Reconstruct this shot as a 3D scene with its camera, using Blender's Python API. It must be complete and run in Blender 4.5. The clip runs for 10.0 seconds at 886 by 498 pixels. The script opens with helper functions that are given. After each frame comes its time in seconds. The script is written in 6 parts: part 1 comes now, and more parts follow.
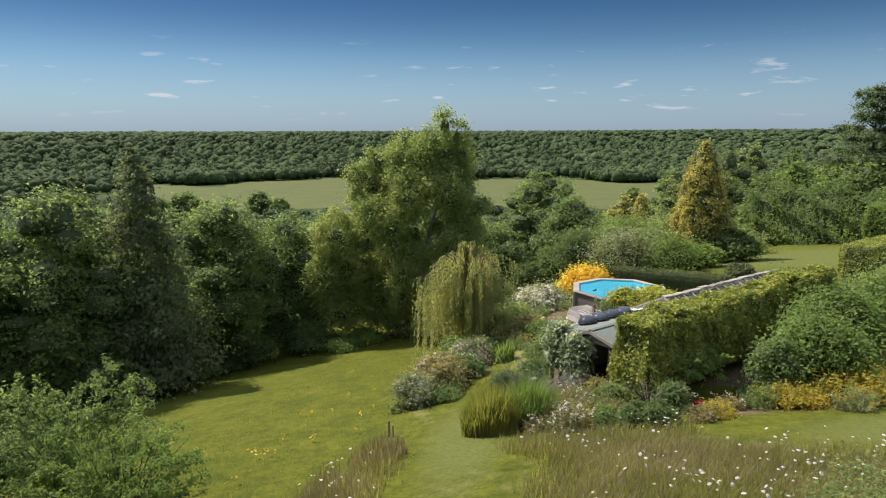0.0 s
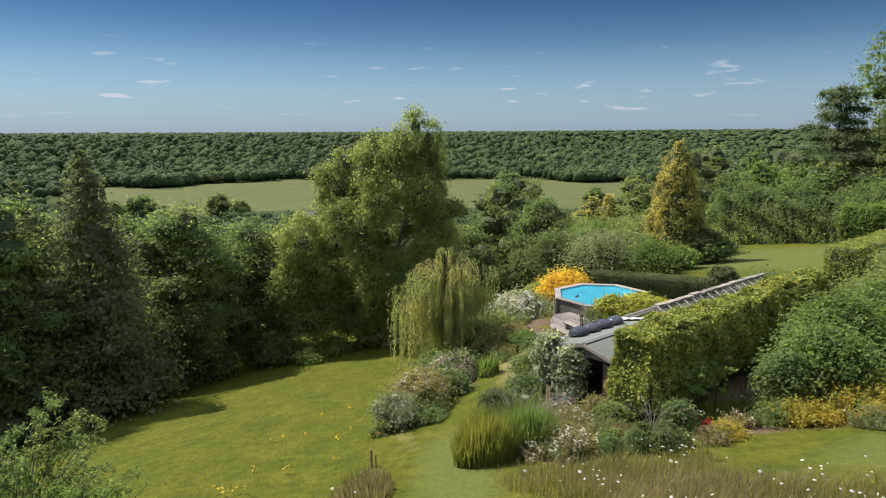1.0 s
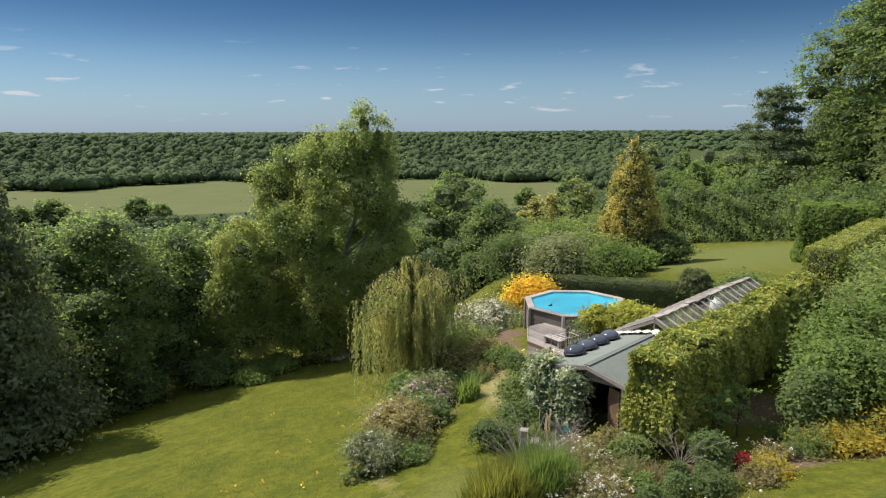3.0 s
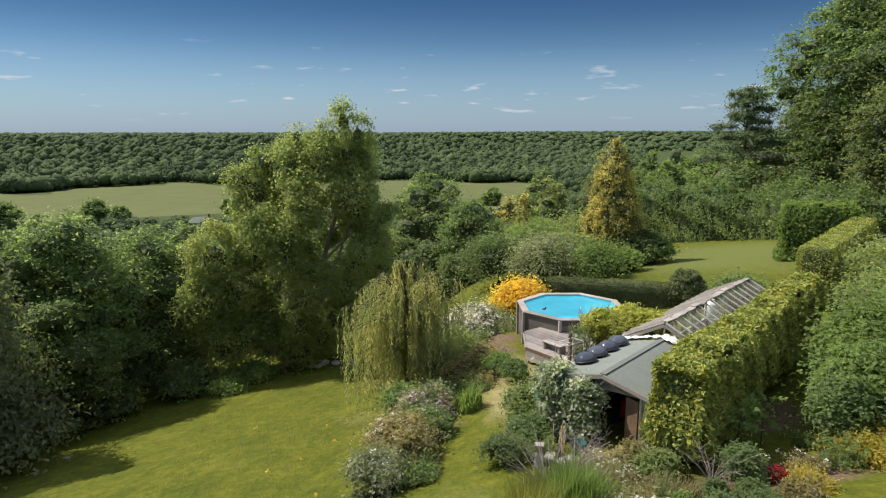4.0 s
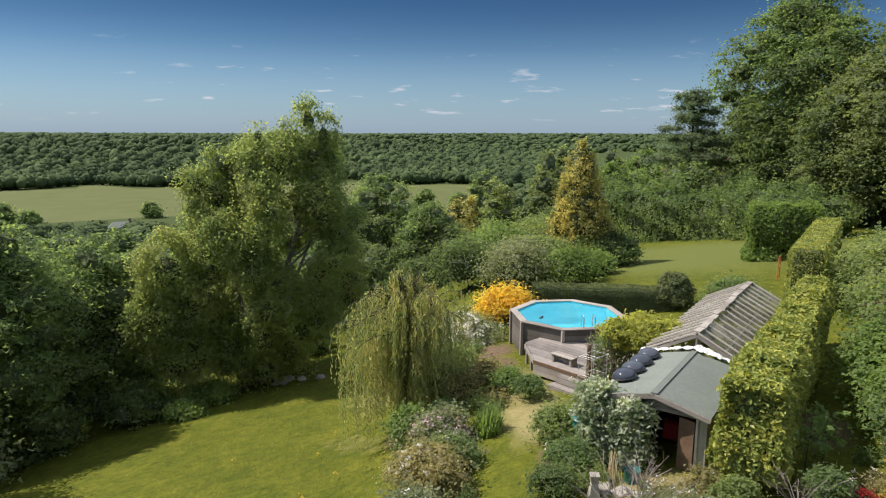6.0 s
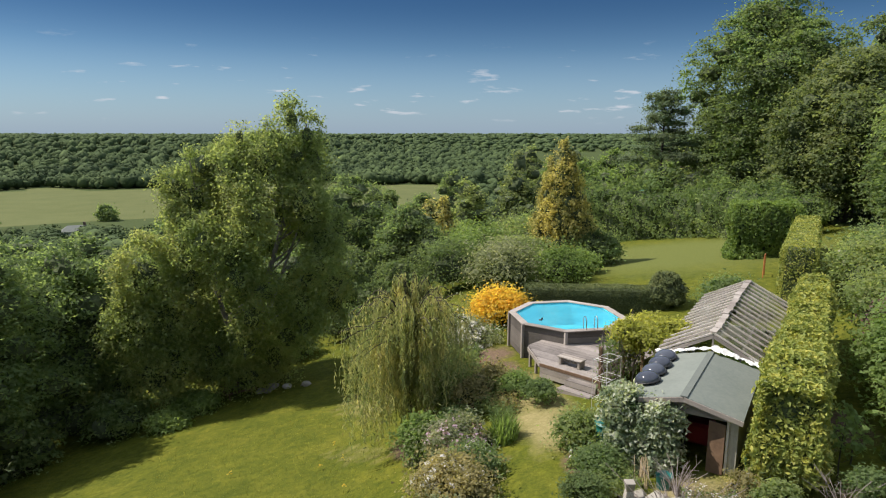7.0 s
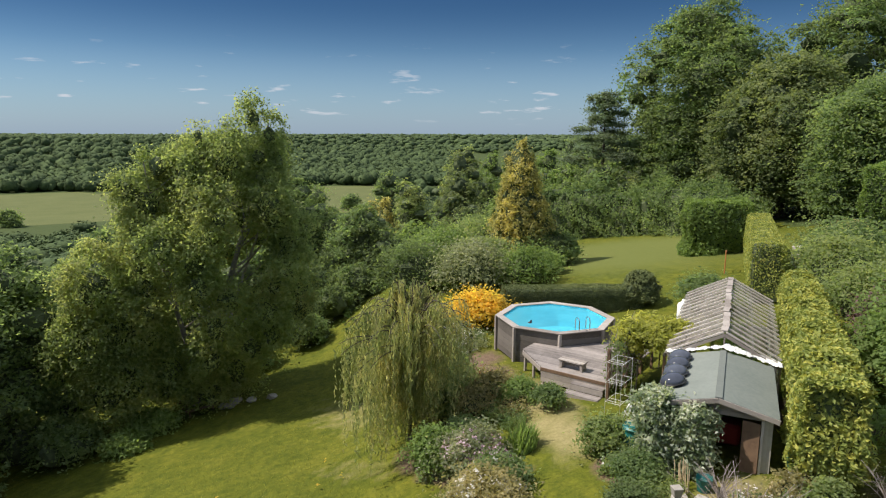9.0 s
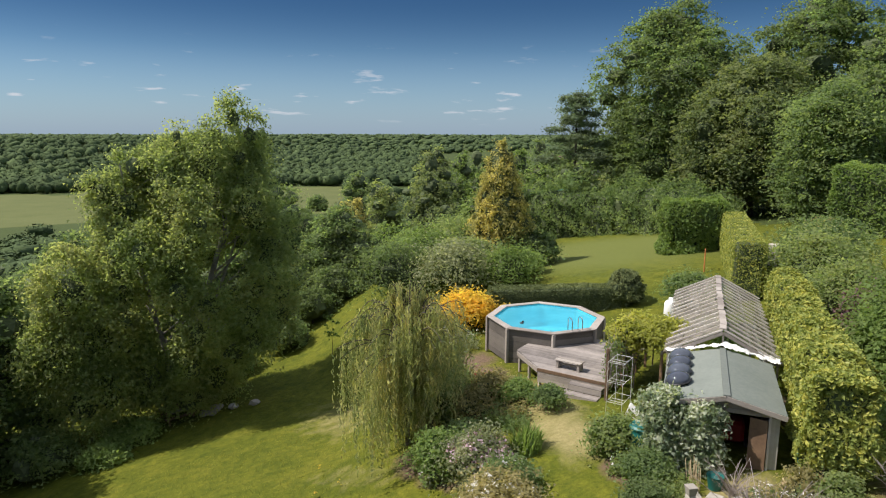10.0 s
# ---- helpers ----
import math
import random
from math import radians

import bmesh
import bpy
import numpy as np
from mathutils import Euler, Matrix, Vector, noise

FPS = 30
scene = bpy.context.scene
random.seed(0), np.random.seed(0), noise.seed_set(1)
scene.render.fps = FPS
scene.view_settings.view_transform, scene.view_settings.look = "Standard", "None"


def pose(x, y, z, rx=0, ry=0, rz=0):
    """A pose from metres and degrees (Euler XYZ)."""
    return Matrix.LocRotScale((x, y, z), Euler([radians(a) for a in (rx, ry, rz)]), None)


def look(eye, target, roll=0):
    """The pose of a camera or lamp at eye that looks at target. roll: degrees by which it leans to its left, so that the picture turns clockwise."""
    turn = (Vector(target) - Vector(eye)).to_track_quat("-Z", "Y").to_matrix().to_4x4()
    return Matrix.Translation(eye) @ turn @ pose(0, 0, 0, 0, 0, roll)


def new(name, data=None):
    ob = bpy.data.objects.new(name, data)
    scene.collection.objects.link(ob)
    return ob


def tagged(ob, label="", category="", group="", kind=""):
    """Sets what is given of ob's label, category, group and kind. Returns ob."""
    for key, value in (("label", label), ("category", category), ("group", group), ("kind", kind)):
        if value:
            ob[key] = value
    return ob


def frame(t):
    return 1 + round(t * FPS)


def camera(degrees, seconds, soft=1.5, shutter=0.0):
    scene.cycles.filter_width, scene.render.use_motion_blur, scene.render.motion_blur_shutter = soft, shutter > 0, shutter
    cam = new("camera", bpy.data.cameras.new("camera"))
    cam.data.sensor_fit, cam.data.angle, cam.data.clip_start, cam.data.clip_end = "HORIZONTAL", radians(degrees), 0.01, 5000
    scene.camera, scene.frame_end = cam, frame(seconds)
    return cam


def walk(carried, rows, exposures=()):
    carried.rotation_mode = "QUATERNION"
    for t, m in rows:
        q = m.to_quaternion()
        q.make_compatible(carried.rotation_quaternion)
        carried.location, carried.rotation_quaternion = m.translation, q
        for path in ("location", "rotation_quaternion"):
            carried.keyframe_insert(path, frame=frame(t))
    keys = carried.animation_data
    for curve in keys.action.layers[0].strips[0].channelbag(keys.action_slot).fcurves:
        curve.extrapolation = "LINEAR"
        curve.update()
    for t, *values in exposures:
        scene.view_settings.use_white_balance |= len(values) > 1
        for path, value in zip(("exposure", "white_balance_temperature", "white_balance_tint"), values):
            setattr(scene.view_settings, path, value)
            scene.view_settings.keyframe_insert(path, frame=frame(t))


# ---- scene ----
cam = camera(68.8, 10.0, soft=1.15)
PATH = [
    (0, (0.239, 1.416, 10.177), (0.112, 3.379, 9.813), -0.1),
    (0.5, (-0.169, 2.223, 10.18), (-0.241, 4.189, 9.818), -0.1),
    (1, (-0.491, 3.122, 10.151), (-0.505, 5.089, 9.789), -0.2),
    (1.5, (-0.772, 3.922, 10.131), (-0.733, 5.889, 9.769), -0.1),
    (2, (-1.104, 4.706, 10.108), (-1.01, 6.671, 9.747), -0.1),
    (2.5, (-1.519, 5.46, 10.027), (-1.372, 7.422, 9.666), -0.1),
    (4, (-3.015, 7.495, 9.824), (-2.707, 9.438, 9.465), 0.0),
    (4.5, (-3.549, 8.114, 9.8), (-3.19, 10.049, 9.442), 0.1),
    (5, (-4.17, 8.775, 9.806), (-3.753, 10.698, 9.448), 0.1),
    (5.5, (-4.717, 9.402, 9.764), (-4.248, 11.313, 9.408), 0.2),
    (7, (-6.662, 11.033, 9.693), (-6.025, 12.896, 9.34), 0.2),
    (7.5, (-7.251, 11.521, 9.663), (-6.56, 13.365, 9.31), 0.2),
    (8, (-7.884, 12.008, 9.646), (-7.137, 13.829, 9.294), 0.3),
    (8.5, (-8.34, 12.407, 9.648), (-7.543, 14.208, 9.297), 0.2),
    (9, (-8.817, 12.784, 9.661), (-7.965, 14.559, 9.311), 0.3),
    (9.5, (-9.267, 13.11, 9.674), (-8.367, 14.861, 9.324), 0.3),
    (10, (-9.687, 13.505, 9.659), (-8.739, 15.231, 9.31), 0.3),
]
walk(cam, [(t, look(eye, target, roll)) for t, eye, target, roll in PATH], exposures=[(0, 0.78, 6420, 14.5), (10, 0.76, 6420, 14.5)])

# ---- world and sun ----
SUN_FROM = Vector((-0.52, 0.29, 0.78)).normalized()
world = bpy.data.worlds.new("sky")
scene.world = world
world.use_nodes = True
wt = world.node_tree
wt.nodes.clear()
w_out = wt.nodes.new("ShaderNodeOutputWorld")
w_bg = wt.nodes.new("ShaderNodeBackground")
w_sky = wt.nodes.new("ShaderNodeTexSky")
w_sky.sky_type = "NISHITA"
w_sky.sun_disc = False
w_sky.sun_elevation = math.asin(SUN_FROM.z)
w_sky.sun_rotation = math.atan2(SUN_FROM.x, SUN_FROM.y)
w_sky.altitude = 200
w_sky.air_density, w_sky.dust_density, w_sky.ozone_density = 1.0, 0.15, 3.5
w_bg.inputs[1].default_value = 0.135
# thin fair-weather clouds low over the horizon
w_tc = wt.nodes.new("ShaderNodeTexCoord")
w_map = wt.nodes.new("ShaderNodeMapping")
w_map.inputs["Scale"].default_value = (17, 17, 95)
w_noise = wt.nodes.new("ShaderNodeTexNoise")
w_noise.inputs["Scale"].default_value = 1.0
w_noise.inputs["Detail"].default_value = 5
w_ramp = wt.nodes.new("ShaderNodeMapRange")
w_ramp.inputs[1].default_value, w_ramp.inputs[2].default_value = 0.635, 0.72
w_sep = wt.nodes.new("ShaderNodeSeparateXYZ")
w_low = wt.nodes.new("ShaderNodeMapRange")
w_low.inputs[1].default_value, w_low.inputs[2].default_value = 0.14, 0.05
w_up = wt.nodes.new("ShaderNodeMapRange")
w_up.inputs[1].default_value, w_up.inputs[2].default_value = 0.012, 0.035
w_mul = wt.nodes.new("ShaderNodeMath")
w_mul.operation = "MULTIPLY"
w_mul2 = wt.nodes.new("ShaderNodeMath")
w_mul2.operation = "MULTIPLY"
w_mul3 = wt.nodes.new("ShaderNodeMath")
w_mul3.operation = "MULTIPLY"
w_mul3.inputs[1].default_value = 0.75
w_mix = wt.nodes.new("ShaderNodeMixRGB")
w_mix.inputs[2].default_value = (2.9, 3.05, 3.2, 1)
wt.links.new(w_tc.outputs["Generated"], w_map.inputs[0])
wt.links.new(w_map.outputs[0], w_noise.inputs["Vector"])
wt.links.new(w_noise.outputs["Fac"], w_ramp.inputs[0])
wt.links.new(w_tc.outputs["Generated"], w_sep.inputs[0])
wt.links.new(w_sep.outputs["Z"], w_low.inputs[0])
wt.links.new(w_sep.outputs["Z"], w_up.inputs[0])
wt.links.new(w_ramp.outputs[0], w_mul.inputs[0])
wt.links.new(w_low.outputs[0], w_mul.inputs[1])
wt.links.new(w_mul.outputs[0], w_mul2.inputs[0])
wt.links.new(w_up.outputs[0], w_mul2.inputs[1])
wt.links.new(w_mul2.outputs[0], w_mul3.inputs[0])
wt.links.new(w_mul3.outputs[0], w_mix.inputs[0])
# blue deepens above the pale horizon; unseen zenith raised to fill the shade
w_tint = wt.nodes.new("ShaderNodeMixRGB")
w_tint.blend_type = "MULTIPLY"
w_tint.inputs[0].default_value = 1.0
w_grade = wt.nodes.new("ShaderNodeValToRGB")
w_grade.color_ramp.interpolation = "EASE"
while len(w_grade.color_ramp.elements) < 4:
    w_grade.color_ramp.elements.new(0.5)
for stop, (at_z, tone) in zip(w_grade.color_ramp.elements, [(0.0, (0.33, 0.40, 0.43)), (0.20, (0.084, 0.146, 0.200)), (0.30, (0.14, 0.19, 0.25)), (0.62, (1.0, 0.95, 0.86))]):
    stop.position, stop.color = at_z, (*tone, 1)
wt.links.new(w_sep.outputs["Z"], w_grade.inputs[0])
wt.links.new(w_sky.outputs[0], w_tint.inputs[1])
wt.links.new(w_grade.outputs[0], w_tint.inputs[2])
w_haze = wt.nodes.new("ShaderNodeMapRange")
w_haze.inputs[1].default_value, w_haze.inputs[2].default_value, w_haze.inputs[3].default_value, w_haze.inputs[4].default_value = 0.0, 0.12, 0.75, 0.0
w_hazec = wt.nodes.new("ShaderNodeMixRGB")
w_hazec.inputs[2].default_value = (1.06, 1.52, 2.15, 1)
wt.links.new(w_sep.outputs["Z"], w_haze.inputs[0])
wt.links.new(w_haze.outputs[0], w_hazec.inputs[0])
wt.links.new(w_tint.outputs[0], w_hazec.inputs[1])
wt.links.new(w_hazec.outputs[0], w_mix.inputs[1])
# added bright veil overhead, out of view, to lift the shade
w_high = wt.nodes.new("ShaderNodeMapRange")
w_high.inputs[1].default_value, w_high.inputs[2].default_value, w_high.inputs[4].default_value = 0.26, 0.60, 0.85
w_fill_noise = wt.nodes.new("ShaderNodeTexNoise")
w_fill_noise.inputs["Scale"].default_value, w_fill_noise.inputs["Detail"].default_value = 3.0, 4.0
w_thin = wt.nodes.new("ShaderNodeMath")
w_thin.operation = "MULTIPLY_ADD"
w_thin.inputs[1].default_value, w_thin.inputs[2].default_value = 0.6, 0.55
w_cover = wt.nodes.new("ShaderNodeMath")
w_cover.operation, w_cover.use_clamp = "MULTIPLY", True
w_fill_veil = wt.nodes.new("ShaderNodeMixRGB")
w_fill_veil.inputs[2].default_value = (3.5, 3.85, 4.35, 1)
wt.links.new(w_sep.outputs["Z"], w_high.inputs[0])
wt.links.new(w_tc.outputs["Generated"], w_fill_noise.inputs["Vector"])
wt.links.new(w_fill_noise.outputs["Fac"], w_thin.inputs[0])
wt.links.new(w_high.outputs[0], w_cover.inputs[0])
wt.links.new(w_thin.outputs[0], w_cover.inputs[1])
wt.links.new(w_cover.outputs[0], w_fill_veil.inputs[0])
wt.links.new(w_mix.outputs[0], w_fill_veil.inputs[1])
wt.links.new(w_fill_veil.outputs[0], w_bg.inputs[0])
wt.links.new(w_bg.outputs[0], w_out.inputs[0])

sun_data = bpy.data.lights.new("sun", "SUN")
sun_data.energy = 3.9
sun_data.angle = radians(0.53)
sun_data.color = (1.0, 0.93, 0.80)
sun = new("sun", sun_data)
sun.matrix_world = look(SUN_FROM * 200, (0, 0, 0))

# ---- materials ----
def material(name):
    m = bpy.data.materials.new(name)
    m.use_nodes = True
    return m, m.node_tree, m.node_tree.nodes["Principled BSDF"]


def link(nt, a, b):
    nt.links.new(a, b)


def noise_node(nt, scale, detail=4.0, rough=0.6, coords="Object"):
    tc = nt.nodes.new("ShaderNodeTexCoord")
    n = nt.nodes.new("ShaderNodeTexNoise")
    n.inputs["Scale"].default_value = scale
    n.inputs["Detail"].default_value = detail
    n.inputs["Roughness"].default_value = rough
    link(nt, tc.outputs[coords], n.inputs["Vector"])
    return n


def ramp_node(nt, src, stops):
    r = nt.nodes.new("ShaderNodeValToRGB")
    el = r.color_ramp.elements
    while len(el) < len(stops):
        el.new(0.5)
    for e, (p, c) in zip(el, stops):
        e.position, e.color = p, (*c, 1)
    link(nt, src, r.inputs[0])
    return r


def mix_node(nt, fac, a, b, kind="MIX"):
    n = nt.nodes.new("ShaderNodeMixRGB")
    n.blend_type = kind
    for sock, v in zip(n.inputs, (fac, a, b)):
        if isinstance(v, (int, float)):
            sock.default_value = v
        elif isinstance(v, tuple):
            sock.default_value = (*v, 1)
        else:
            link(nt, v, sock)
    return n


def bump_node(nt, height, strength, distance, bsdf):
    b = nt.nodes.new("ShaderNodeBump")
    b.inputs["Strength"].default_value, b.inputs["Distance"].default_value = strength, distance
    link(nt, height, b.inputs["Height"])
    link(nt, b.outputs[0], bsdf.inputs["Normal"])


def leaf_material(name, dark, mid, light, through_light=0.35, patch=0.35, rough=0.5, lift=1.0, warm=0.22):
    """Foliage: each leaf its own shade, drifts of tone over the plant, some light passing through the blades."""
    dark, mid, light = ((min(0.85, (c[0] + (warm if c[0] < 0.6 * c[1] else 0.03) * c[1]) * lift), min(0.85, c[1] * lift), min(0.8, (c[2] + 0.17 * c[1]) * lift)) for c in (dark, mid, light))
    m, nt, bsdf = material(name)
    geo = nt.nodes.new("ShaderNodeNewGeometry")
    n = noise_node(nt, patch, 3.0)
    mixv = nt.nodes.new("ShaderNodeMath")
    mixv.operation = "MULTIPLY_ADD"
    mixv.inputs[1].default_value = 0.36
    link(nt, geo.outputs["Random Per Island"], mixv.inputs[0])
    half = nt.nodes.new("ShaderNodeMath")
    half.operation = "MULTIPLY_ADD"
    half.inputs[1].default_value, half.inputs[2].default_value = 1.5, -0.42
    link(nt, n.outputs["Fac"], half.inputs[0])
    link(nt, half.outputs[0], mixv.inputs[2])
    col = ramp_node(nt, mixv.outputs[0], [(0.05, dark), (0.45, mid), (0.95, light)])
    link(nt, col.outputs[0], bsdf.inputs["Base Color"])
    bsdf.inputs["Roughness"].default_value = rough + 0.15
    bsdf.inputs["Specular IOR Level"].default_value = 0.16
    tr = nt.nodes.new("ShaderNodeBsdfTranslucent")
    warm = mix_node(nt, 1.0, col.outputs[0], (1.3, 1.3, 0.75), "MULTIPLY")
    link(nt, warm.outputs[0], tr.inputs[0])
    mx = nt.nodes.new("ShaderNodeMixShader")
    mx.inputs[0].default_value = min(0.66, through_light * 1.5)
    link(nt, bsdf.outputs[0], mx.inputs[1])
    link(nt, tr.outputs[0], mx.inputs[2])
    link(nt, mx.outputs[0], nt.nodes["Material Output"].inputs[0])
    return m


def plain_material(name, a, b, scale, rough=0.7, bump=0.3, metal=0.0, detail=6.0, stretch=None, dist=0.01):
    m, nt, bsdf = material(name)
    n = noise_node(nt, scale, detail)
    if stretch:
        mp = nt.nodes.new("ShaderNodeMapping")
        mp.inputs["Scale"].default_value = stretch
        tc = nt.nodes.new("ShaderNodeTexCoord")
        link(nt, tc.outputs["Object"], mp.inputs[0])
        link(nt, mp.outputs[0], n.inputs["Vector"])
    big = noise_node(nt, scale * 0.13, 3.0)
    info = nt.nodes.new("ShaderNodeObjectInfo")
    f1 = mix_node(nt, 0.5, n.outputs["Fac"], big.outputs["Fac"])
    f2 = mix_node(nt, 0.25, f1.outputs[0], info.outputs["Random"])
    col = ramp_node(nt, f2.outputs[0], [(0.3, a), (0.7, b)])
    link(nt, col.outputs[0], bsdf.inputs["Base Color"])
    bsdf.inputs["Roughness"].default_value = rough
    bsdf.inputs["Metallic"].default_value = metal
    if bump:
        bump_node(nt, n.outputs["Fac"], bump, dist, bsdf)
    return m


LEAF = {
    "birch": leaf_material("birch_leaf", (0.056, 0.084, 0.020), (0.106, 0.138, 0.033), (0.165, 0.172, 0.046), 0.44, 0.30, lift=2.3),
    "wood": leaf_material("broad_leaf", (0.028, 0.044, 0.012), (0.052, 0.076, 0.020), (0.092, 0.114, 0.030), 0.46, 0.25, lift=3.3),
    "dark": leaf_material("dark_leaf", (0.014, 0.028, 0.008), (0.028, 0.052, 0.013), (0.060, 0.092, 0.022), 0.42, 0.3, lift=3.9),
    "fir": leaf_material("fir_needle", (0.018, 0.022, 0.009), (0.032, 0.040, 0.015), (0.060, 0.072, 0.025), 0.34, 0.4, lift=4.2),
    "pine": leaf_material("pine_needle", (0.016, 0.030, 0.014), (0.030, 0.052, 0.022), (0.055, 0.085, 0.034), 0.32, 0.4, lift=3.5),
    "bright": leaf_material("bright_leaf", (0.05, 0.085, 0.012), (0.10, 0.155, 0.022), (0.19, 0.25, 0.035), 0.38, 0.5, lift=1.62),
    "laurel": leaf_material("laurel_leaf", (0.060, 0.086, 0.010), (0.135, 0.165, 0.014), (0.300, 0.285, 0.018), 0.24, 3.2, 0.25, lift=1.75),
    "willow": leaf_material("willow_leaf", (0.10, 0.135, 0.045), (0.18, 0.205, 0.07), (0.36, 0.32, 0.11), 0.5, 1.1, lift=1.65),
    "gold": leaf_material("golden_needle", (0.060, 0.080, 0.014), (0.21, 0.205, 0.04), (0.46, 0.40, 0.07), 0.35, 0.8, lift=1.6),
    "yellow": leaf_material("yellow_leaf", (0.42, 0.30, 0.0), (0.64, 0.48, 0.0), (0.80, 0.62, 0.02), 0.45, 1.2),
    "vine": leaf_material("vine_leaf", (0.13, 0.16, 0.015), (0.27, 0.29, 0.025), (0.42, 0.41, 0.04), 0.45, 1.0, lift=1.3),
    "goldleaf": leaf_material("golden_yellow_leaf", (0.20, 0.20, 0.012), (0.40, 0.36, 0.016), (0.66, 0.52, 0.03), 0.45, 1.4),
    "yew": leaf_material("yew_needle", (0.022, 0.030, 0.007), (0.042, 0.054, 0.012), (0.076, 0.086, 0.018), 0.12, 1.0, lift=2.6),
    "grey": leaf_material("grey_green_leaf", (0.10, 0.13, 0.045), (0.18, 0.21, 0.08), (0.36, 0.38, 0.20), 0.4, 1.2, lift=1.25),
    "white": leaf_material("white_blossom", (0.45, 0.45, 0.36), (0.66, 0.66, 0.56), (0.82, 0.81, 0.74), 0.3, 1.5),
    "pink": leaf_material("pink_blossom", (0.42, 0.28, 0.33), (0.58, 0.42, 0.46), (0.72, 0.62, 0.62), 0.3, 1.5),
    "orange": leaf_material("orange_blossom", (0.28, 0.17, 0.02), (0.46, 0.28, 0.03), (0.62, 0.40, 0.06), 0.35, 1.5),
    "ochre": leaf_material("ochre_leaf", (0.12, 0.12, 0.035), (0.22, 0.205, 0.06), (0.40, 0.35, 0.12), 0.4, 1.5, lift=1.3),
    "purple": leaf_material("purple_leaf", (0.035, 0.022, 0.022), (0.07, 0.042, 0.04), (0.12, 0.075, 0.065), 0.25, 1.0, lift=2.08),
    "red": leaf_material("red_leaf", (0.12, 0.012, 0.012), (0.24, 0.025, 0.02), (0.38, 0.06, 0.04), 0.3, 1.5),
    "ivy": leaf_material("variegated_ivy_leaf", (0.06, 0.10, 0.035), (0.17, 0.22, 0.10), (0.66, 0.68, 0.46), 0.38, 2.5, 0.4, lift=1.35),
    "blade": leaf_material("long_grass_blade", (0.12, 0.115, 0.03), (0.225, 0.20, 0.065), (0.37, 0.32, 0.14), 0.35, 0.7),
    "greenblade": leaf_material("green_grass_blade", (0.12, 0.14, 0.015), (0.22, 0.24, 0.025), (0.36, 0.36, 0.05), 0.45, 0.9),
    "dead": leaf_material("dry_stem", (0.15, 0.128, 0.09), (0.27, 0.235, 0.17), (0.42, 0.37, 0.29), 0.1, 1.0),
    "farwood": leaf_material("distant_wood", (0.030, 0.056, 0.014), (0.046, 0.080, 0.018), (0.080, 0.118, 0.024), 0.0, 0.02, 0.8, lift=1.12, warm=0.10),
    "tawny": leaf_material("tawny_crown", (0.034, 0.052, 0.013), (0.068, 0.092, 0.024), (0.125, 0.142, 0.036), 0.38, 0.3, lift=2.1),
}
nt = LEAF["farwood"].node_tree
mottle = noise_node(nt, 0.42, 5.0, 0.7)
mottle_col = ramp_node(nt, mottle.outputs["Fac"], [(0.30, (0.66, 0.70, 0.72)), (0.55, (1.0, 1.0, 1.0)), (0.74, (1.5, 1.42, 1.2))])
for old in list(nt.links):
    if old.to_socket == nt.nodes["Principled BSDF"].inputs["Base Color"]:
        base_col = old.from_socket
mottled = mix_node(nt, 1.0, base_col, mottle_col.outputs[0], "MULTIPLY")
link(nt, mottled.outputs[0], nt.nodes["Principled BSDF"].inputs["Base Color"])
far_n = noise_node(nt, 0.55, 4.0, 0.75)
bump_node(nt, far_n.outputs["Fac"], 0.35, 0.9, nt.nodes["Principled BSDF"])

# solid inner foliage cores, coloured dark for the shade between leaves
SHADE_CORE = plain_material("shade_core", (0.050, 0.068, 0.028), (0.090, 0.115, 0.045), 5, 0.95, 0.8, dist=0.08)
BARK = plain_material("bark", (0.035, 0.028, 0.02), (0.11, 0.09, 0.07), 6, 0.9, 0.6, dist=0.03)
BIRCH_BARK = plain_material("birch_bark", (0.10, 0.085, 0.07), (0.42, 0.39, 0.34), 4, 0.8, 0.4, dist=0.02)
WEATHERED = plain_material("weathered_timber", (0.17, 0.145, 0.125), (0.40, 0.36, 0.32), 5, 0.85, 0.4, stretch=(2, 2, 22), dist=0.006)
STAINED = plain_material("dark_stained_timber", (0.065, 0.056, 0.048), (0.19, 0.168, 0.148), 5, 0.85, 0.4, stretch=(2, 2, 18), dist=0.006)
DECKING = plain_material("grey_decking", (0.115, 0.100, 0.090), (0.31, 0.275, 0.25), 5, 0.8, 0.35, dist=0.005)
PALE_BAR = plain_material("pale_bleached_timber", (0.36, 0.32, 0.28), (0.60, 0.56, 0.50), 9, 0.8, 0.3, dist=0.005)
BROWN_WOOD = plain_material("brown_timber", (0.10, 0.06, 0.035), (0.24, 0.15, 0.09), 8, 0.75, 0.3, dist=0.005)
FELT = plain_material("green_roof_felt", (0.105, 0.125, 0.108), (0.175, 0.195, 0.170), 9, 0.9, 0.5, dist=0.006)
FELT_DARK = plain_material("felt_strip", (0.085, 0.100, 0.088), (0.135, 0.150, 0.132), 12, 0.9, 0.4, dist=0.005)
RENDERED = plain_material("pale_render", (0.32, 0.30, 0.26), (0.52, 0.49, 0.43), 6, 0.9, 0.4, dist=0.01)
WHITE_SHEET = plain_material("white_plastic_sheet", (0.62, 0.62, 0.60), (0.82, 0.82, 0.80), 14, 0.4, 0.2)
WHITE_METAL = plain_material("white_coated_wire", (0.45, 0.45, 0.43), (0.66, 0.66, 0.63), 20, 0.45, 0.0)
CHROME = plain_material("steel_tube", (0.62, 0.63, 0.64), (0.72, 0.73, 0.74), 12, 0.18, 0.0, 1.0)
